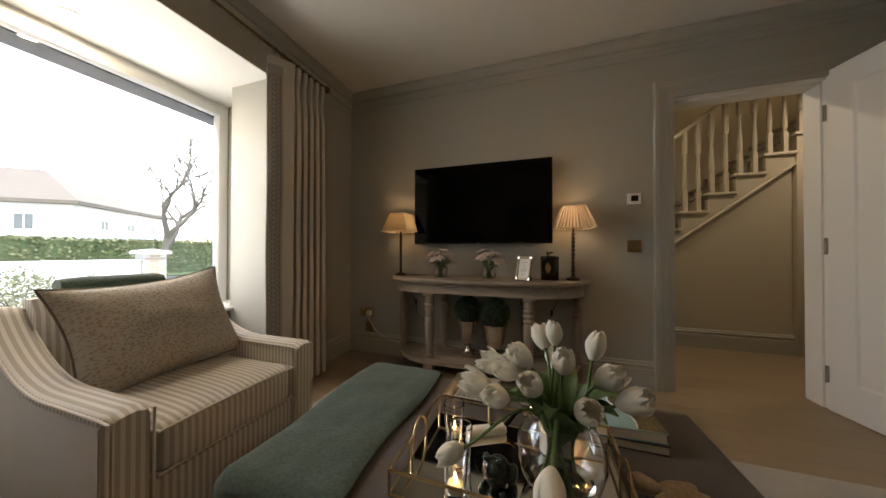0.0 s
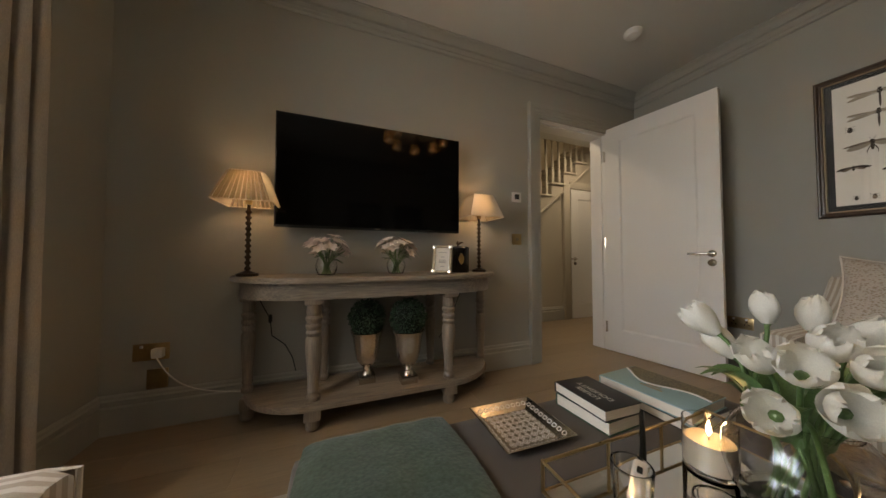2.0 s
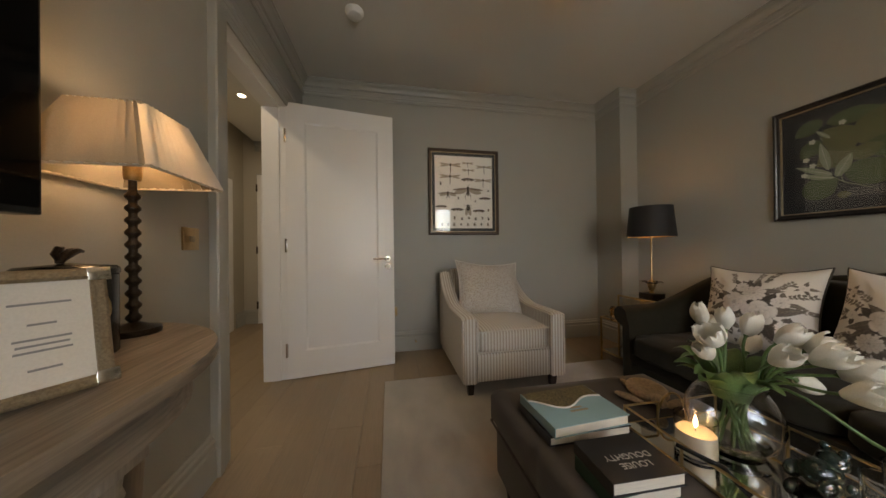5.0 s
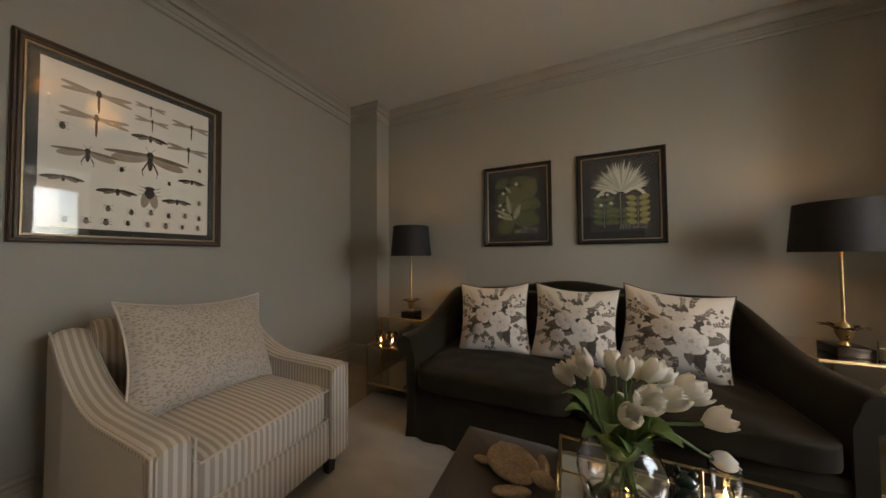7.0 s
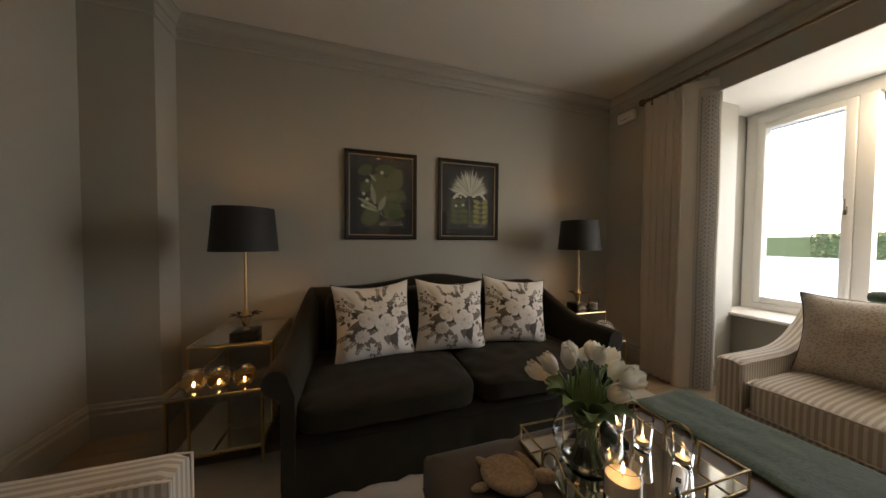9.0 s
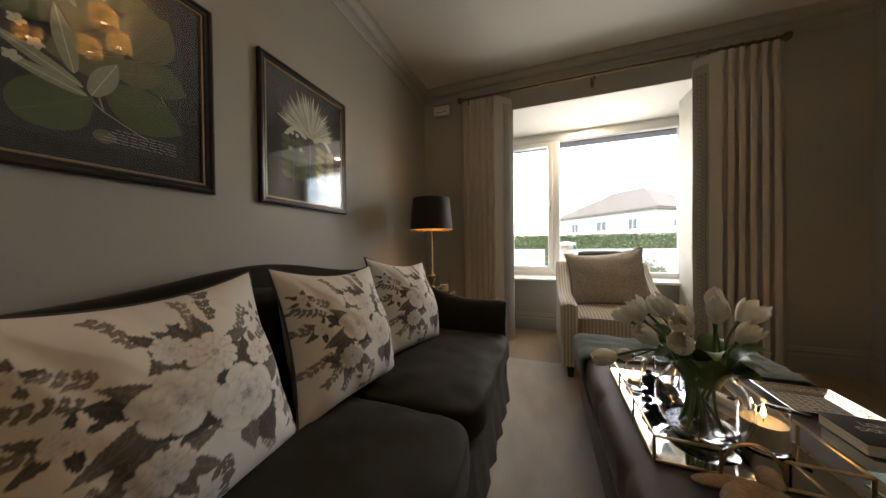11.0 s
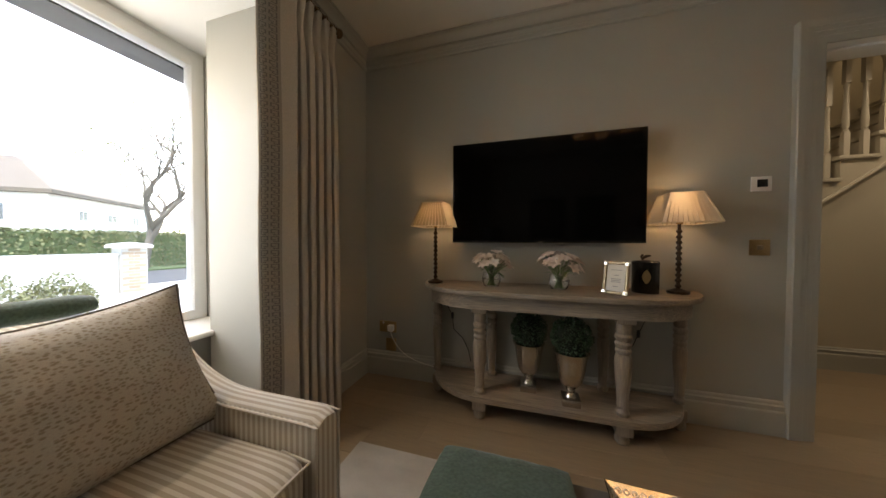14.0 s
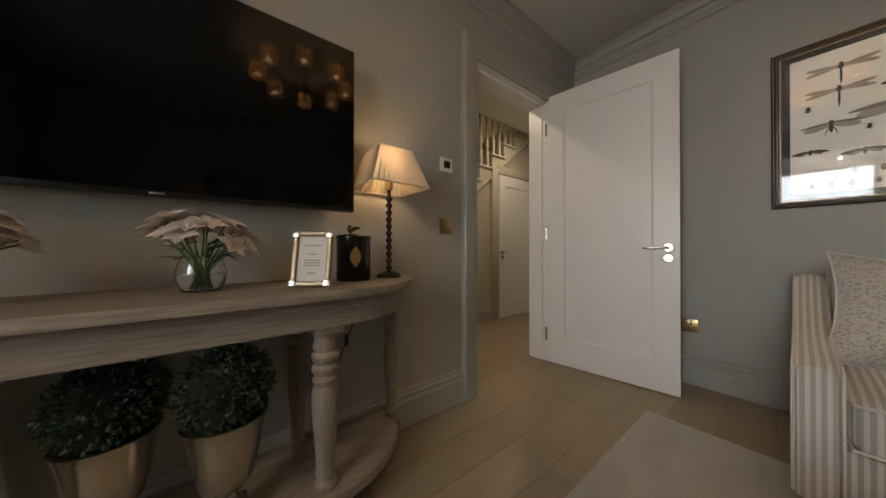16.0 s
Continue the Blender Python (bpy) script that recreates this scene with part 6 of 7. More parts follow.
# tulips
vx, vy = 1.657, 2.376
vase = thing("tulip_vase", "round clear glass vase full of white tulips on the tray", "vase of flowers", (vx, vy, MZ))
prof = [(0.040, 0.0005), (0.062, 0.006), (0.088, 0.036), (0.099, 0.078), (0.096, 0.116), (0.079, 0.148), (0.066, 0.164), (0.069, 0.174)]
part("bowl", lathe(bmesh.new(), prof + [(r - 0.0016, z) for r, z in prof[::-1][:-1]] + [(0.040, 0.005)], 40), CLEAR, vase, "round clear glass bowl")
part("water", lathe(bmesh.new(), [(0.038, 0.0065), (0.058, 0.010), (0.074, 0.026)], 32), WATER, vase)


def tulip_head(parent, at, way, size, opened, r):
    """Six cupped petals; opened 0 is a closed bud, 1 a wide bloom."""
    d = Vector(way).normalized()
    ref = d.cross(Vector((0.31, 0.77, 0.2))).normalized()
    at = Vector(at)
    head = part("tulip_head", tube(bmesh.new(), [at - d * 0.004, at + d * 0.004, at + d * 0.012], [0.004, 0.008, 0.002], 8), STEM, parent, "white tulip head")
    for k in range(6):
        bm = bmesh.new()
        inner = k % 2
        ax = Matrix.Rotation(k * math.pi / 3 + r.uniform(-0.12, 0.12), 3, d) @ ref
        sd = d.cross(ax)
        ln = size * r.uniform(0.95, 1.08)
        wid = size * (0.78 if inner else 0.88)
        op = opened * r.uniform(0.7, 1.3)
        curl = r.uniform(-0.05, 0.05)
        def f(u, v):
            s = 2 * v - 1
            rad = size * (0.40 * math.sin(math.pi * min(1, 0.10 + 0.62 * u)) + (op * 0.55 - 0.18) * u * u) * (0.90 if inner else 1.0)
            w = wid / 2 * math.sin(math.pi * (0.14 + 0.80 * u)) ** 0.62 * (1 - 0.55 * u ** 5)
            ang = s * min(1.15, w / max(rad, 0.004 + size * 0.12))
            tip = ln * (u - 0.06 * s * s * u * u + 0.035 * math.sin(7 * s + k) * u * u)
            rad += size * 0.05 * math.sin(5.5 * s + 2 * k) * u ** 3
            return at + d * tip + (ax * math.cos(ang) + sd * math.sin(ang)) * rad + ax * curl * size * u * u
        grid(bm, 7, 6, f)
        part("petal", bm, TULIP, head, "", 80)
    return head


# tulip heads: offset from the vase in x and y, height, how far open
HEADS = [(0.070, 0.000, 0.750, 0.0), (-0.010, 0.030, 0.765, 0.1), (-0.070, -0.050, 0.735, 0.5), (-0.100, -0.090, 0.722, 0.6), (-0.130, -0.045, 0.712, 0.8), (-0.155, -0.085, 0.685, 0.6),
         (-0.115, -0.130, 0.690, 0.4), (-0.180, -0.035, 0.660, 0.8), (-0.055, -0.115, 0.712, 0.3), (-0.090, 0.005, 0.698, 0.6), (-0.030, 0.095, 0.730, 0.8), (-0.005, 0.080, 0.685, 0.4),
         (0.070, -0.060, 0.715, 0.4), (0.105, -0.075, 0.685, 0.6), (0.030, -0.110, 0.672, 0.5), (0.000, -0.060, 0.735, 0.2), (-0.215, -0.100, 0.545, 0.2), (-0.030, -0.190, 0.605, 0.2)]
r = random.Random(12)
for i, (x, y, z, op) in enumerate(HEADS):
    p = Vector((x, y, z - MZ))
    out = Vector((p.x, p.y, 0))
    way = Vector((p.x * 1.8, p.y * 1.8, 0.16 - 0.75 * max(0, out.length - 0.14)))
    if z < 0.62:
        way = Vector((p.x, p.y, -0.07))
    elif op < 0.15:
        way = Vector((p.x, p.y, 0.35))
    a = r.uniform(0, 6.28)
    foot = Vector((0.045 * math.cos(a), 0.045 * math.sin(a), 0.012))
    neck = Vector((0.050 * p.x / max(0.01, out.length), 0.050 * p.y / max(0.01, out.length), 0.170))
    path = bezier(foot, foot * 0.3 + Vector((0, 0, 0.09)), neck * 0.6 + Vector((0, 0, 0.04)), neck, 5)[:-1] + bezier(neck, neck + Vector((p.x * 0.2, p.y * 0.2, 0.07)), p - way.normalized() * 0.06, p, 7)
    part("stem", tube(bmesh.new(), path, 0.0036, 7), STEM, vase, "green stem", 60)
    tulip_head(vase, p - way.normalized() * 0.006, way, 0.062 * r.uniform(0.90, 1.12), op * 0.55, r)
for k in range(22):
    a = 2 * math.pi * k / 22 + r.uniform(-0.2, 0.2)
    o = Vector((math.cos(a), math.sin(a), 0))
    bm = bmesh.new()
    ln, wd, lift = r.uniform(0.15, 0.23), r.uniform(0.040, 0.062), r.uniform(1.2, 2.1)
    side = Vector((-o.y, o.x, 0))
    base = o * 0.038 + Vector((0, 0, 0.135))
    tw = r.uniform(-0.5, 0.5)
    def f(u, v):
        s = 2 * v - 1
        w = wd / 2 * math.sin(math.pi * (0.10 + 0.88 * u)) ** 0.8
        c = base + o * (ln * 0.42 * u ** 1.3) + Vector((0, 0, ln * 0.85 * lift / 1.5 * (u - 0.55 * u ** 2.6)))
        sd = (side * math.cos(tw * u) + Vector((0, 0, 1)) * math.sin(tw * u))
        return c + sd * w * s + (o * -0.3 + Vector((0, 0, 0.5))) * (0.5 * w * s * s)
    grid(bm, 10, 4, f)
    part("leaf", bm, STEM, vase, "strap-like green leaf", 70)

t = thing("candle", "lit three-inch ivory candle in a clear glass", "candle", (1.655, 2.500, MZ))
part("glass", lathe(bmesh.new(), [(0.043, 0.0005), (0.045, 0.004), (0.045, 0.098), (0.043, 0.098), (0.0425, 0.008)], 36), CLEAR, t, "clear straight glass")
part("wax", lathe(bmesh.new(), [(0.0405, 0.009), (0.0405, 0.062), (0.036, 0.0605), (0.002, 0.060)], 32), WAX, t, "ivory wax")
part("wick", tube(bmesh.new(), [(0, 0, 0.060), (0.001, 0, 0.070)], 0.0012, 6), CABLE, t)
part("flame", lathe(bmesh.new(), [(0.001, 0.069), (0.0052, 0.077), (0.0040, 0.088), (0.0004, 0.101)], 10), FLAME, t, "candle flame")
bulb("candle_light", (1.655, 2.500, MZ + 0.112), 0.008, (1.0, 0.55, 0.2), 0.006)


def tumbler(x, y):
    t = thing("tealight_glass", "tall ribbed clear glass with a lit tealight", "candle holder", (x, y, MZ), 0, "ribbed tealight glasses")
    n = 15
    outer = [(0.022, 0.0005)] + [(0.0235 + 0.0075 * k / (2 * n) + 0.0011 * (k % 2), 0.004 + 0.100 * k / (2 * n)) for k in range(2 * n + 1)]
    inner = [(q - 0.0028, z) for q, z in outer[::-1] if z > 0.012]
    part("glass", lathe(bmesh.new(), outer + inner + [(0.02, 0.010)], 32), CLEAR, t, "ribbed clear glass", 60)
    part("tealight", lathe(bmesh.new(), [(0.0185, 0.0115), (0.0185, 0.026)], 18), WAX, t, "tealight")
    part("flame", lathe(bmesh.new(), [(0.001, 0.027), (0.0045, 0.034), (0.003, 0.043), (0.0003, 0.053)], 8), FLAME, t, "tealight flame")
    return t


for x, y in ((1.425, 2.285), (1.415, 2.375), (1.370, 2.470)):
    tumbler(x, y)

bm = bmesh.new()
for c, q in (((0, 0, 0.034), (0.040, 0.030, 0.030)), ((0.030, 0, 0.060), (0.026, 0.026, 0.022)), ((0.034, 0.016, 0.082), (0.009, 0.009, 0.010)), ((0.034, -0.016, 0.082), (0.009, 0.009, 0.010)), ((-0.020, 0.030, 0.022), (0.026, 0.013, 0.021)), ((-0.020, -0.030, 0.022), (0.026, 0.013, 0.021)), ((0.040, 0.024, 0.012), (0.012, 0.009, 0.012)), ((0.040, -0.024, 0.012), (0.012, 0.009, 0.012))):
    bmesh.ops.create_uvsphere(bm, u_segments=18, v_segments=12, radius=1, matrix=Matrix.Translation((1.515 - 0, 2.340, MZ)) @ pose(0, 0, 0, 0, 0, -100) @ Matrix.Translation(c) @ Matrix.Diagonal((*q, 1)))
FROGM = material("dark_green_glaze", (0.018, 0.035, 0.028), 0.14, mottle=0.4, mottle_size=40, bump=0.05, coat=0.5)
tagged(part("frog_figurine", bm, FROGM, None, "", 60), "dark green glazed frog figurine on the tray", "figurine")

t = thing("gas_lighter", "white gas lighter with a long black nozzle lying on the tray", "lighter", (1.475, 2.525, MZ), 28)
part("handle", cube(-0.075, 0.045, -0.017, 0.017, 0.0, 0.024, bevel=0.009, seg=3), PLASTIC, t, "white plastic handle")
part("nozzle", tube(bmesh.new(), [(0.04, 0, 0.014), (0.085, 0.004, 0.055), (0.165, 0.012, 0.068)], [0.007, 0.006, 0.005], 8), BLACK, t, "black nozzle")
part("trigger", cube(-0.006, 0.012, -0.006, 0.006, 0.023, 0.028, bevel=0.002), BLACK, t)

bm = bmesh.new()
S_ = Matrix.Translation((1.925, 2.362, TZ)) @ pose(0, 0, 0, 0, 0, 150)
def blob(c, q, rot=0):
    bmesh.ops.create_uvsphere(bm, u_segments=20, v_segments=14, radius=1, matrix=S_ @ Matrix.Translation(c) @ pose(0, 0, 0, 0, 0, rot) @ Matrix.Diagonal((*q, 1)))
blob((0, 0, 0.030), (0.082, 0.066, 0.028))
blob((0.100, 0.004, 0.040), (0.034, 0.020, 0.018), 8)
blob((0.055, 0.070, 0.018), (0.052, 0.018, 0.010), 130)
blob((0.055, -0.070, 0.018), (0.052, 0.018, 0.010), -130)
blob((-0.075, 0.045, 0.014), (0.030, 0.014, 0.009), 150)
blob((-0.075, -0.045, 0.014), (0.030, 0.014, 0.009), -150)
for v in bm.verts:
    k = S_.inverted() @ v.co
    if math.hypot(k.x / 0.070, k.y / 0.055) < 1 and k.z > 0.036:
        v.co.z -= 0.022 * (1 - (k.x / 0.070) ** 2 - (k.y / 0.055) ** 2)
    v.co.z = max(v.co.z, TZ + 0.001)
    v.co += Vector((1, 1, 1)) * 0.002 * noise.noise(v.co * 60)
SHELL = material("weathered_carved_wood", (0.30, 0.225, 0.15), 0.6, mottle=0.35, grain=0.25, mottle_size=18, grain_size=110, bump=0.5)
tagged(part("turtle_bowl", bm, SHELL, None, "", 60), "carved weathered turtle-shaped bowl on the ottoman", "ornament")

# patterned dish
t = thing("dish", "square shallow dish with a pierced silver and white pattern", "dish", (1.370, 2.772, TZ), -2)
def dish_ring(s, z):
    return [(a * s, b * s, z) for a, b in ((-1, -1), (1, -1), (1, 1), (-1, 1))]
part("body", loft(bmesh.new(), [dish_ring(0.070, 0.0005), dish_ring(0.100, 0.022), dish_ring(0.0975, 0.023), dish_ring(0.069, 0.0045)]), SILVER, t, "silver body", 20)
bm = bmesh.new()
for i in range(7):
    for j in range(7):
        x, y = -0.057 + 0.019 * i, -0.057 + 0.019 * j
        for q0, q1 in ((0.0088, 0.0066), (0.0045, 0.0022)):
            a = [bm.verts.new((x + q0 * math.cos(k * math.pi / 5), y + q0 * math.sin(k * math.pi / 5), 0.0056)) for k in range(10)]
            b = [bm.verts.new((x + q1 * math.cos(k * math.pi / 5), y + q1 * math.sin(k * math.pi / 5), 0.0056)) for k in range(10)]
            for k in range(10):
                bm.faces.new((a[k], a[(k + 1) % 10], b[(k + 1) % 10], b[k]))
for s in range(4):
    R4 = Matrix.Rotation(s * math.pi / 2, 4, "Z")
    for i in range(9):
        u = -0.072 + 0.018 * i
        q = 0.0075
        a = [bm.verts.new(R4 @ Vector((u + q * math.cos(k * math.pi / 5), -0.0835 - q * 0.75 * math.sin(k * math.pi / 5), 0.0145 + q * 0.50 * math.sin(k * math.pi / 5)))) for k in range(10)]
        b = [bm.verts.new(R4 @ Vector((u + q * 0.6 * math.cos(k * math.pi / 5), -0.0835 - q * 0.45 * math.sin(k * math.pi / 5), 0.0145 + q * 0.30 * math.sin(k * math.pi / 5)))) for k in range(10)]
        for k in range(10):
            bm.faces.new((a[k], a[(k + 1) % 10], b[(k + 1) % 10], b[k]))
part("inlay", bm, material("pearl_white_inlay", (0.55, 0.53, 0.48), 0.4), t, "white ring pattern", 0)


# books
def book(name, label, place, turn, w, d, h, cover, edge=0.004):
    t = thing(name, label, "book", place, turn)
    part("page_block", cube(-w / 2 + edge, w / 2 - edge, -d / 2 + edge, d / 2 - 0.001, 0.0022, h - 0.0022), PAGES, t, "cream page block")
    part("cover", (lambda b: (box(b, -w / 2, w / 2, -d / 2, d / 2, h - 0.0022, h, 0.0008), box(b, -w / 2, w / 2, -d / 2, d / 2, 0, 0.0022, 0.0008), box(b, -w / 2, w / 2, d / 2 - 0.001, d / 2 + 0.001, 0.0005, h - 0.0005), b)[-1])(bmesh.new()), cover, t, "printed cover")
    return t


def words(parent, lines, mat, at, turn, h):
    """Flat lettering on the cover."""
    for text, size, x, y in lines:
        cu = bpy.data.curves.new("lettering", "FONT")
        cu.body, cu.size, cu.align_x, cu.extrude = text, size, "CENTER", 0.0002
        tmp = bpy.data.objects.new("lettering", cu)
        scene.collection.objects.link(tmp)
        me = bpy.data.meshes.new_from_object(tmp.evaluated_get(bpy.context.evaluated_depsgraph_get()))
        bpy.data.objects.remove(tmp)
        me.materials.clear()
        me.materials.append(mat)
        ob = new("lettering", me)
        ob.parent = parent
        ob.matrix_local = pose(at[0], at[1], h + 0.0004, 0, 0, turn) @ pose(x, y, 0)
        ob["label"] = "printed title lettering"


PAGES = material("page_edges", (0.62, 0.57, 0.48), 0.85, mottle=0.05, grain=0.12, grain_size=900, stretch=(0.02, 0.02, 1), bump=0.1)
COVB = material("matt_black_cover", (0.012, 0.012, 0.014), 0.45, bump=0.02)
COVT = material("pale_teal_cover", (0.23, 0.36, 0.38), 0.4, mottle=0.04, bump=0.02)
COVG = material("dark_green_cover", (0.020, 0.060, 0.035), 0.4, bump=0.02)
LET = material("silver_lettering", (0.55, 0.54, 0.50), 0.5, bump=0)
LETG = material("gilt_lettering", (0.30, 0.24, 0.15), 0.5, bump=0)
PICT = material("golden_leaf_photograph", (0.13, 0.105, 0.05), 0.45, mottle=0.7, grain=0.7, mottle_size=45, grain_size=160, bump=0.05)
b1 = book("book", "thick black book lying under the teal book", (1.862, 2.722, TZ), 0, 0.195, 0.265, 0.026, COVB)
b2 = book("book", "large pale teal book with a golden picture on its cover", (1.857, 2.722, TZ + 0.0262), 3, 0.190, 0.255, 0.030, COVT)
bm = bmesh.new()
def band(u, v):
    y = -0.125 + 0.25 * u
    inner = 0.012 + 0.028 * math.sin(u * 7.0 + 0.6) * (0.4 + u)
    return (inner + (0.094 - inner) * v, y, 0.0304)
grid(bm, 26, 6, band)
part("cover_picture", bm, PICT, b2, "photograph of golden leaves", 0)
pts = [Vector(band(k / 26, 0)) + Vector((0, 0, 0.0002)) for k in range(27)]
part("cover_ribbon", tube(bmesh.new(), pts, 0.003, 6), LET, b2, "grey ribbon motif")
bm = bmesh.new()
for k, (x, w) in enumerate(((-0.040, 0.062), (-0.024, 0.040))):
    box(bm, x, x + 0.009, -w / 2, w / 2, 0.0301, 0.0304)
part("title_bar", bm, LETG, b2, "faint gilt title lines", 0)
b3 = book("book", "black paperback with pale spine lying on the ottoman", (1.622, 2.748, TZ), 2, 0.128, 0.175, 0.036, COVG)
b4 = book("book", "black book with silver title lettering on top of a paperback", (1.620, 2.748, TZ + 0.0362), -2, 0.132, 0.180, 0.030, COVB)
words(b4, [("LOUISE", 0.024, 0, 0.020), ("DOUGHTY", 0.024, 0, -0.006)], LET, (0.0, 0.0), 90, 0.030)

# ---- outside the window ----
GZ = -0.25
GRAVEL = material("pale_drive", (0.42, 0.40, 0.36), 0.9, mottle=0.15, grain=0.2, mottle_size=2, grain_size=40, bump=0.3)
bm = cube(-400, -0.9, -400, 400, GZ - 0.2, GZ)
structure("ground", bm, GRAVEL, "pale gravel drive and verges outside", "ground")
bm = cube(-15.2, -10.2, -120, 120, GZ, GZ + 0.012)
structure("road", bm, material("asphalt", (0.055, 0.055, 0.055), 0.9, mottle=0.2, grain=0.3, grain_size=60), "grey asphalt road beyond the garden wall", "road")
GRASS = material("lawn_grass", (0.075, 0.11, 0.035), 0.9, mottle=0.3, grain=0.3, mottle_size=2, grain_size=50, bump=0.5)
bm = cube(-17.0, -15.2, -120, 120, GZ, GZ + 0.08, bevel=0.02)
structure("grass_verge", bm, GRASS, "green grass verge along the road", "grass")
REND = material("white_render", (0.72, 0.71, 0.68), 0.85, mottle=0.06, grain=0.06, mottle_size=1.2, grain_size=60, bump=0.2)
CAPST = material("pale_concrete_coping", (0.55, 0.53, 0.49), 0.85, mottle=0.1, bump=0.2)
BRICK = material("buff_brick", (0.46, 0.34, 0.24), 0.85, mottle=0.12, grain=0.12, grain_size=90, bump=0.3, vary=0.15)
MORTAR = material("pale_mortar", (0.50, 0.47, 0.42), 0.9, bump=0.2)
for a, b in ((-30, 2.0), (3.0, 6.45), (10.6, 40)):
    t = thing("garden_wall", "low white rendered garden wall with a coping", "garden wall", (-9, (a + b) / 2, GZ))
    part("wall_body", cube(-0.11, 0.11, -(b - a) / 2, (b - a) / 2, 0, 0.95), REND, t)
    part("coping", cube(-0.15, 0.15, -(b - a) / 2, (b - a) / 2, 0.951, 1.01, bevel=0.012), CAPST, t)


def pillar(y):
    t = thing("gate_pillar", "buff brick gate pillar with a pale cap", "pillar", (-9, y, GZ), 0, "gate pillars")
    part("core", cube(-0.21, 0.21, -0.25, 0.25, 0, 1.15), MORTAR, t)
    part("cap", loft(bmesh.new(), [[(a * x, b * y2, z) for a, b in ((-1, -1), (1, -1), (1, 1), (-1, 1))] for x, y2, z in ((0.30, 0.34, 1.151), (0.30, 0.34, 1.21), (0.26, 0.30, 1.25), (0.02, 0.02, 1.30))]), CAPST, t, "pale stone cap", 20)
    long_b = cube(0, 0.014, 0, 0.228, 0, 0.068)
    me = bpy.data.meshes.new("brick")
    long_b.to_mesh(me)
    long_b.free()
    me.materials.append(BRICK)
    for row in range(14):
        for k in range(-1, 3):
            y0 = -0.25 + k * 0.24 - (0.12 if row % 2 else 0)
            if -0.26 <= y0 and y0 + 0.228 <= 0.27:
                ob = new("brick", me)
                ob.parent = t
                ob.matrix_local = pose(0.205, y0 + 0.004, 0.008 + row * 0.081)


pillar(6.72)
pillar(2.75)
pillar(10.3)


def leaf_mass(bm, count, r, spot_at, size):
    for _ in range(count):
        p = Vector(spot_at())
        o = Vector((r.gauss(0, 1), r.gauss(0, 1), r.gauss(0, 1) + 0.3)).normalized()
        sd = o.cross(Vector((r.gauss(0, 1), r.gauss(0, 1), r.gauss(0, 1)))).normalized() * size * 0.45
        bm.faces.new([bm.verts.new(v) for v in (p, p + o * size * 0.5 + sd, p + o * size, p + o * size * 0.5 - sd)])


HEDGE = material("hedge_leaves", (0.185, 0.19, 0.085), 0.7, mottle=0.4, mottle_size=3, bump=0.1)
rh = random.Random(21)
# solid core behind the leaves; shade inside the hedge is put in as darker green
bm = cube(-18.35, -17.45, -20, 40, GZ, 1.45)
structure("hedge_core", bm, material("hedge_shade", (0.10, 0.125, 0.05), 0.9, mottle=0.3, mottle_size=4), "inner block of the hedge, its shade put in as darker green", "hedge")
bm = bmesh.new()
leaf_mass(bm, 9000, rh, lambda: (rh.uniform(-17.55, -17.35), rh.uniform(-4, 26), rh.uniform(GZ, 1.52)), 0.13)
leaf_mass(bm, 3500, rh, lambda: (rh.uniform(-18.3, -17.35), rh.uniform(-4, 26), 1.46 + 0.07 * rh.random()), 0.13)
tagged(part("hedge", bm, HEDGE, None, "", 0), "long clipped green hedge across the road", "hedge", "", "stuff")
for x, y, s in ((-6.6, 3.9, 1.0), (-6.7, 4.75, 0.8), (-6.4, 2.9, 0.75), (-5.2, 2.6, 0.6)):
    t = thing("shrub", "loose green garden shrub in front of the low wall", "shrub", (x, y, GZ), 0, "garden shrubs")
    bm = bmesh.new()
    def place():
        a, u = rh.uniform(0, 6.28), rh.random() ** 0.5
        return (0.50 * s * u * math.cos(a), 0.55 * s * u * math.sin(a), 0.05 + 0.85 * s * rh.random() * (1.05 - u * u * 0.6))
    leaf_mass(bm, 1900, rh, place, 0.05)
    part("leaves", bm, HEDGE, t, "", 0)
    bm = bmesh.new()
    for k in range(6):
        a = k * 1.05
        tube(bm, [(0, 0, 0), (0.12 * s * math.cos(a), 0.12 * s * math.sin(a), 0.3 * s), (0.3 * s * math.cos(a), 0.3 * s * math.sin(a), 0.65 * s)], [0.015, 0.01, 0.004], 5)
    part("twigs", bm, DARKWOOD, t)

# bare street tree
BARK = material("grey_brown_bark", (0.17, 0.14, 0.11), 0.9, mottle=0.25, mottle_size=6, bump=0.6, grain_size=40)
tree = thing("tree", "bare spreading street tree with sparse last foliage", "tree", (-15.9, 10.35, GZ))
rt = random.Random(4)
bm = bmesh.new()
twig = bmesh.new()
leaves = bmesh.new()


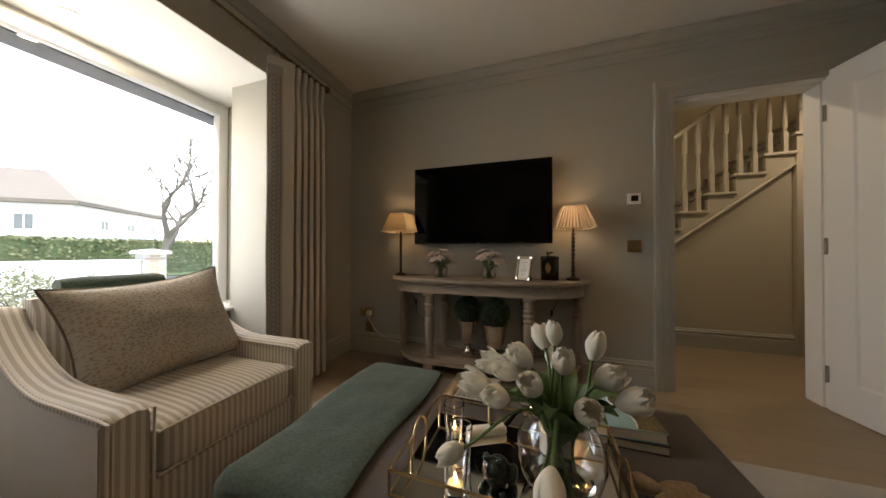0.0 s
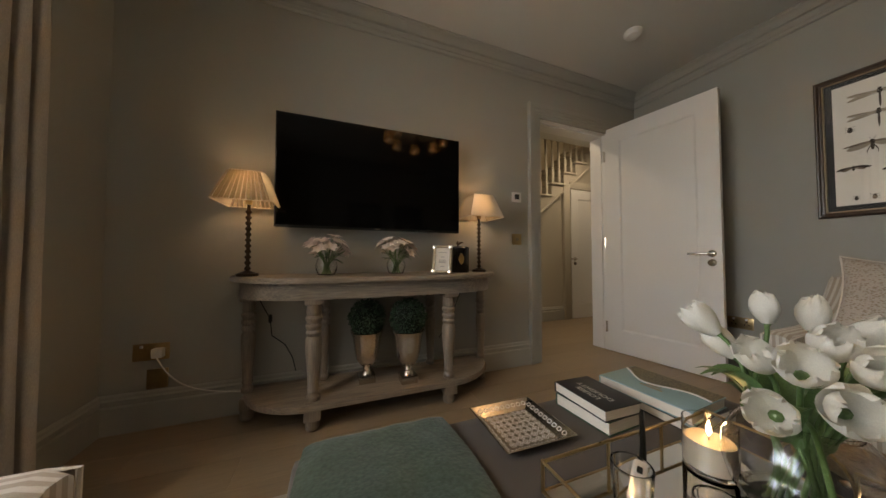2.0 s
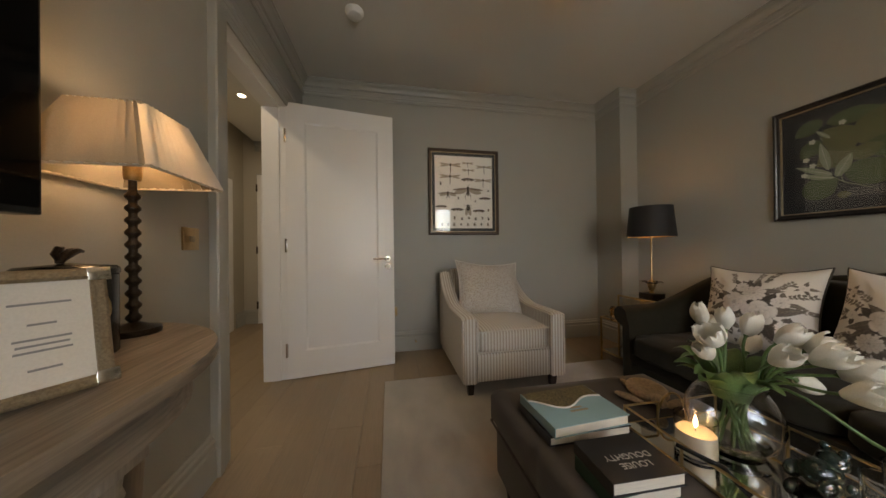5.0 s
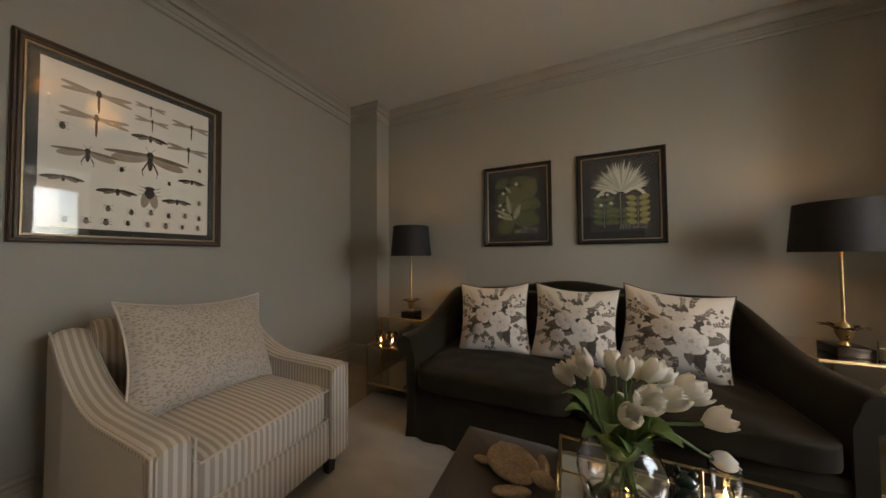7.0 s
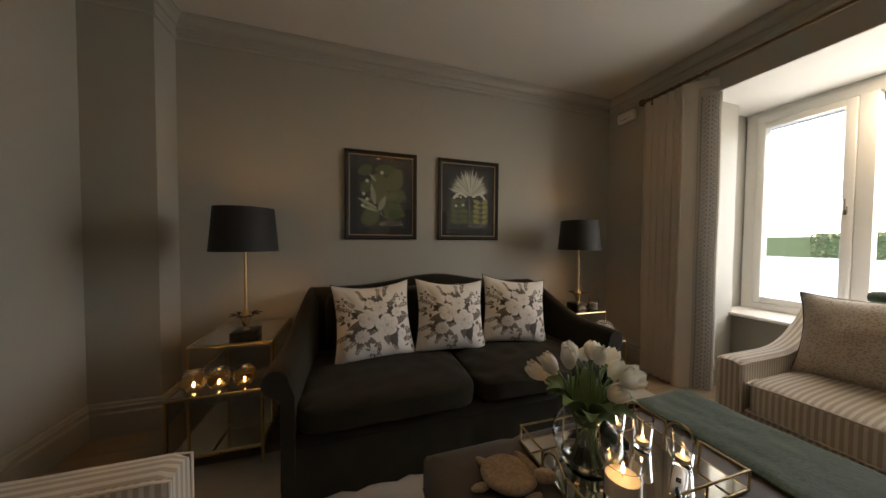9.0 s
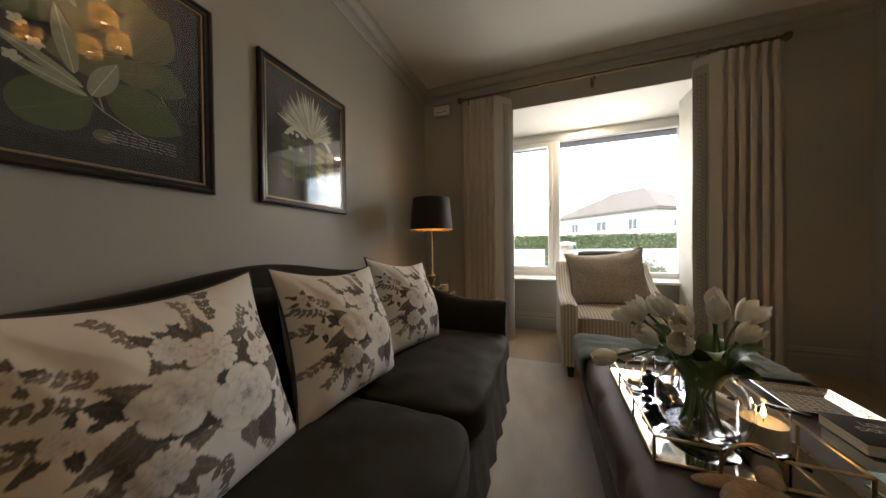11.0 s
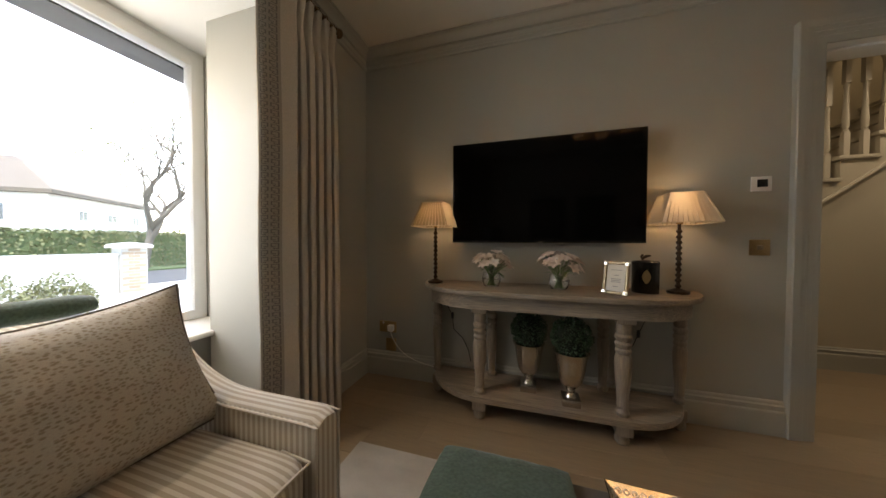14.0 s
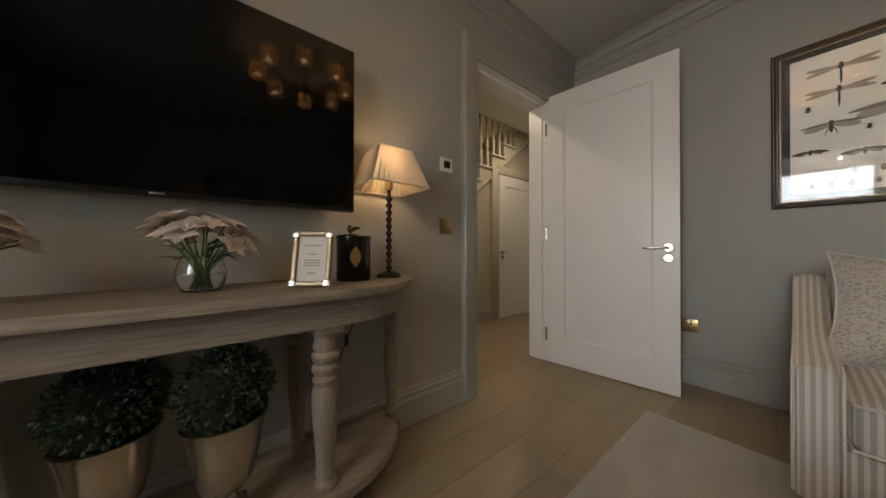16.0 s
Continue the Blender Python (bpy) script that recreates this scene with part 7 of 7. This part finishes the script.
def grow(p, d, ln, rad, depth):
    pts, rr = [Vector(p)], [rad]
    d = Vector(d).normalized()
    for k in range(4):
        d = (d + Vector((rt.gauss(0, 0.13), rt.gauss(0, 0.13), rt.gauss(0.02, 0.08)))).normalized()
        pts.append(pts[-1] + d * ln / 4)
        rr.append(rad * (1 - 0.11 * (k + 1)))
    tube(bm if depth < 3 else twig, pts, rr, 7 if depth < 2 else 4, False)
    if depth >= 3:
        for _ in range(2):
            if rt.random() < 0.5:
                q = pts[-1] + Vector((rt.gauss(0, 0.12), rt.gauss(0, 0.12), rt.gauss(0, 0.12)))
                leaf_mass(leaves, 1, rt, lambda: q, 0.11)
    if depth == 6:
        return
    for k in range(3 if depth in (0, 1, 3) else 2):
        a = rt.uniform(0, 6.28)
        s = Vector((math.cos(a), math.sin(a), 0.12))
        grow(pts[-1 if k else -2], (d + s * rt.uniform(0.55, 1.0)).normalized(), ln * rt.uniform(0.72, 0.92), rad * 0.62, depth + 1)


grow((0, 0, 0), (0.02, 0.02, 1), 2.0, 0.21, 0)
part("trunk", bm, BARK, tree, "forked grey-brown trunk and limbs", 60)
part("twigs", twig, BARK, tree, "fine bare twigs", 60)
part("crown_leaves", leaves, HEDGE, tree, "last sparse leaves", 0)

# house over the road
TILE = material("grey_brown_roof_tiles", (0.165, 0.135, 0.10), 0.85, mottle=0.15, grain=0.15, mottle_size=1.5, grain_size=12, bump=0.3)
house = thing("house", "white rendered house with a hipped tiled roof across the road", "house", (-24.0, 10.4, GZ), 217.7)


def hip_roof(x0, x1, y0, y1, z0, z1):
    """Hipped roof with its ridge along x."""
    bm = bmesh.new()
    e, inset = 0.45, (y1 - y0) / 2
    a = [bm.verts.new(p) for p in ((x0 - e, y0 - e, z0), (x1 + e, y0 - e, z0), (x1 + e, y1 + e, z0), (x0 - e, y1 + e, z0))]
    ym = (y0 + y1) / 2
    b = [bm.verts.new((x0 + inset, ym, z1)), bm.verts.new((x1 - inset, ym, z1))]
    c = [bm.verts.new((v.co.x, v.co.y, z0 - 0.2)) for v in a]
    for q in ((a[3], a[0], b[0]), (a[1], a[2], b[1]), (a[0], a[1], b[1], b[0]), (a[2], a[3], b[0], b[1]), (c[3], c[2], c[1], c[0])):
        bm.faces.new(q)
    for i in range(4):
        bm.faces.new((a[i], c[i], c[(i + 1) % 4], a[(i + 1) % 4]))
    return bm


part("wall", cube(0, 11.3, -8.5, 0, 0, 4.1), REND, house, "white rendered walls")
roof = part("roof", hip_roof(0, 11.3, -8.5, 0, 4.15, 6.75), TILE, house, "hipped tiled roof", 0)
part("chimney", (lambda q: (box(q, 7.6, 8.3, -4.7, -3.8, 6.2, 7.35), box(q, 7.5, 8.4, -4.8, -3.7, 7.35, 7.5), q)[-1])(bmesh.new()), REND, roof, "white chimney stack")
WGL = material("dark_window_glass", (0.10, 0.11, 0.12), 0.08, bump=0)
for x, z, w, h in ((2.0, 2.9, 0.9, 1.0), (5.2, 2.9, 1.2, 1.0), (8.6, 2.9, 1.0, 1.0)):
    t = part("window", cube(x - w / 2, x + w / 2, -0.05, 0.03, z - h / 2, z + h / 2), WHITE, house, "white framed window")
    for x0, x1 in ((x - w / 2 + 0.08, x - 0.04), (x + 0.04, x + w / 2 - 0.08)):
        part("pane", cube(x0, x1, 0.03, 0.04, z - h / 2 + 0.08, z + h / 2 - 0.08), WGL, t)
for y, z, w, h in ((-2.2, 2.9, 0.7, 0.7), (-4.6, 2.9, 0.9, 0.6), (-7.0, 2.9, 0.7, 0.7)):
    t = part("window", cube(-0.03, 0.05, y - w / 2, y + w / 2, z - h / 2, z + h / 2), WHITE, house, "white framed window")
    for y0, y1 in ((y - w / 2 + 0.08, y - 0.04), (y + 0.04, y + w / 2 - 0.08)):
        part("pane", cube(-0.04, -0.03, y0, y1, z - h / 2 + 0.08, z + h / 2 - 0.08), WGL, t)
t = thing("street_lamp", "slim pale lamp post at the roadside", "street lamp", (-9.6, 2.55, GZ))
part("pole", lathe(bmesh.new(), [(0.06, 0), (0.06, 0.8), (0.04, 0.85), (0.035, 3.2)], 10), CAPST, t)
bm = bmesh.new()
rw = random.Random(31)
for k in range(60):
    y0 = 18 + k * 0.7
    h = 2.2 + 1.6 * noise.noise(Vector((k * 0.3, 0, 0)))
    leaf_mass(bm, 60, rw, lambda: (rw.uniform(-38, -34), y0 + rw.uniform(-0.6, 0.6), GZ + rw.random() * h), 0.5)
tagged(part("distant_trees", bm, HEDGE, None, "", 0), "distant dark evergreen trees beyond the houses", "trees", "", "stuff")

# ---- floor planks ----
rp = random.Random(2)


def planks(x0, x1, y0, y1, first):
    w = 0.19
    y = y0
    row = 0
    while y < y1 - 0.01:
        ye = min(y + w, y1)
        x = x0
        cut = x0 + rp.uniform(0.5, 1.8)
        while x < x1 - 0.01:
            xe = min(cut, x1)
            if x1 - xe < 0.3:
                xe = x1
            g = 0.0005
            bm = bmesh.new()
            c = 0.0009
            loft(bm, [[(x + g, y + g, -0.019), (xe - g, y + g, -0.019), (xe - g, ye - g, -0.019), (x + g, ye - g, -0.019)], [(x + g, y + g, -c), (xe - g, y + g, -c), (xe - g, ye - g, -c), (x + g, ye - g, -c)],
                      [(x + g + c, y + g + c, 0), (xe - g - c, y + g + c, 0), (xe - g - c, ye - g - c, 0), (x + g + c, ye - g - c, 0)]])
            part("plank", bm, OAK, floor, "", 0)
            x = xe
            cut = xe + rp.uniform(1.4, 2.2)
        y = ye
        row += 1


planks(-0.70, E + 0.02, S, N + 0.10, 0)
planks(1.2, HE, N + 0.10, HY + 0.04, 1)
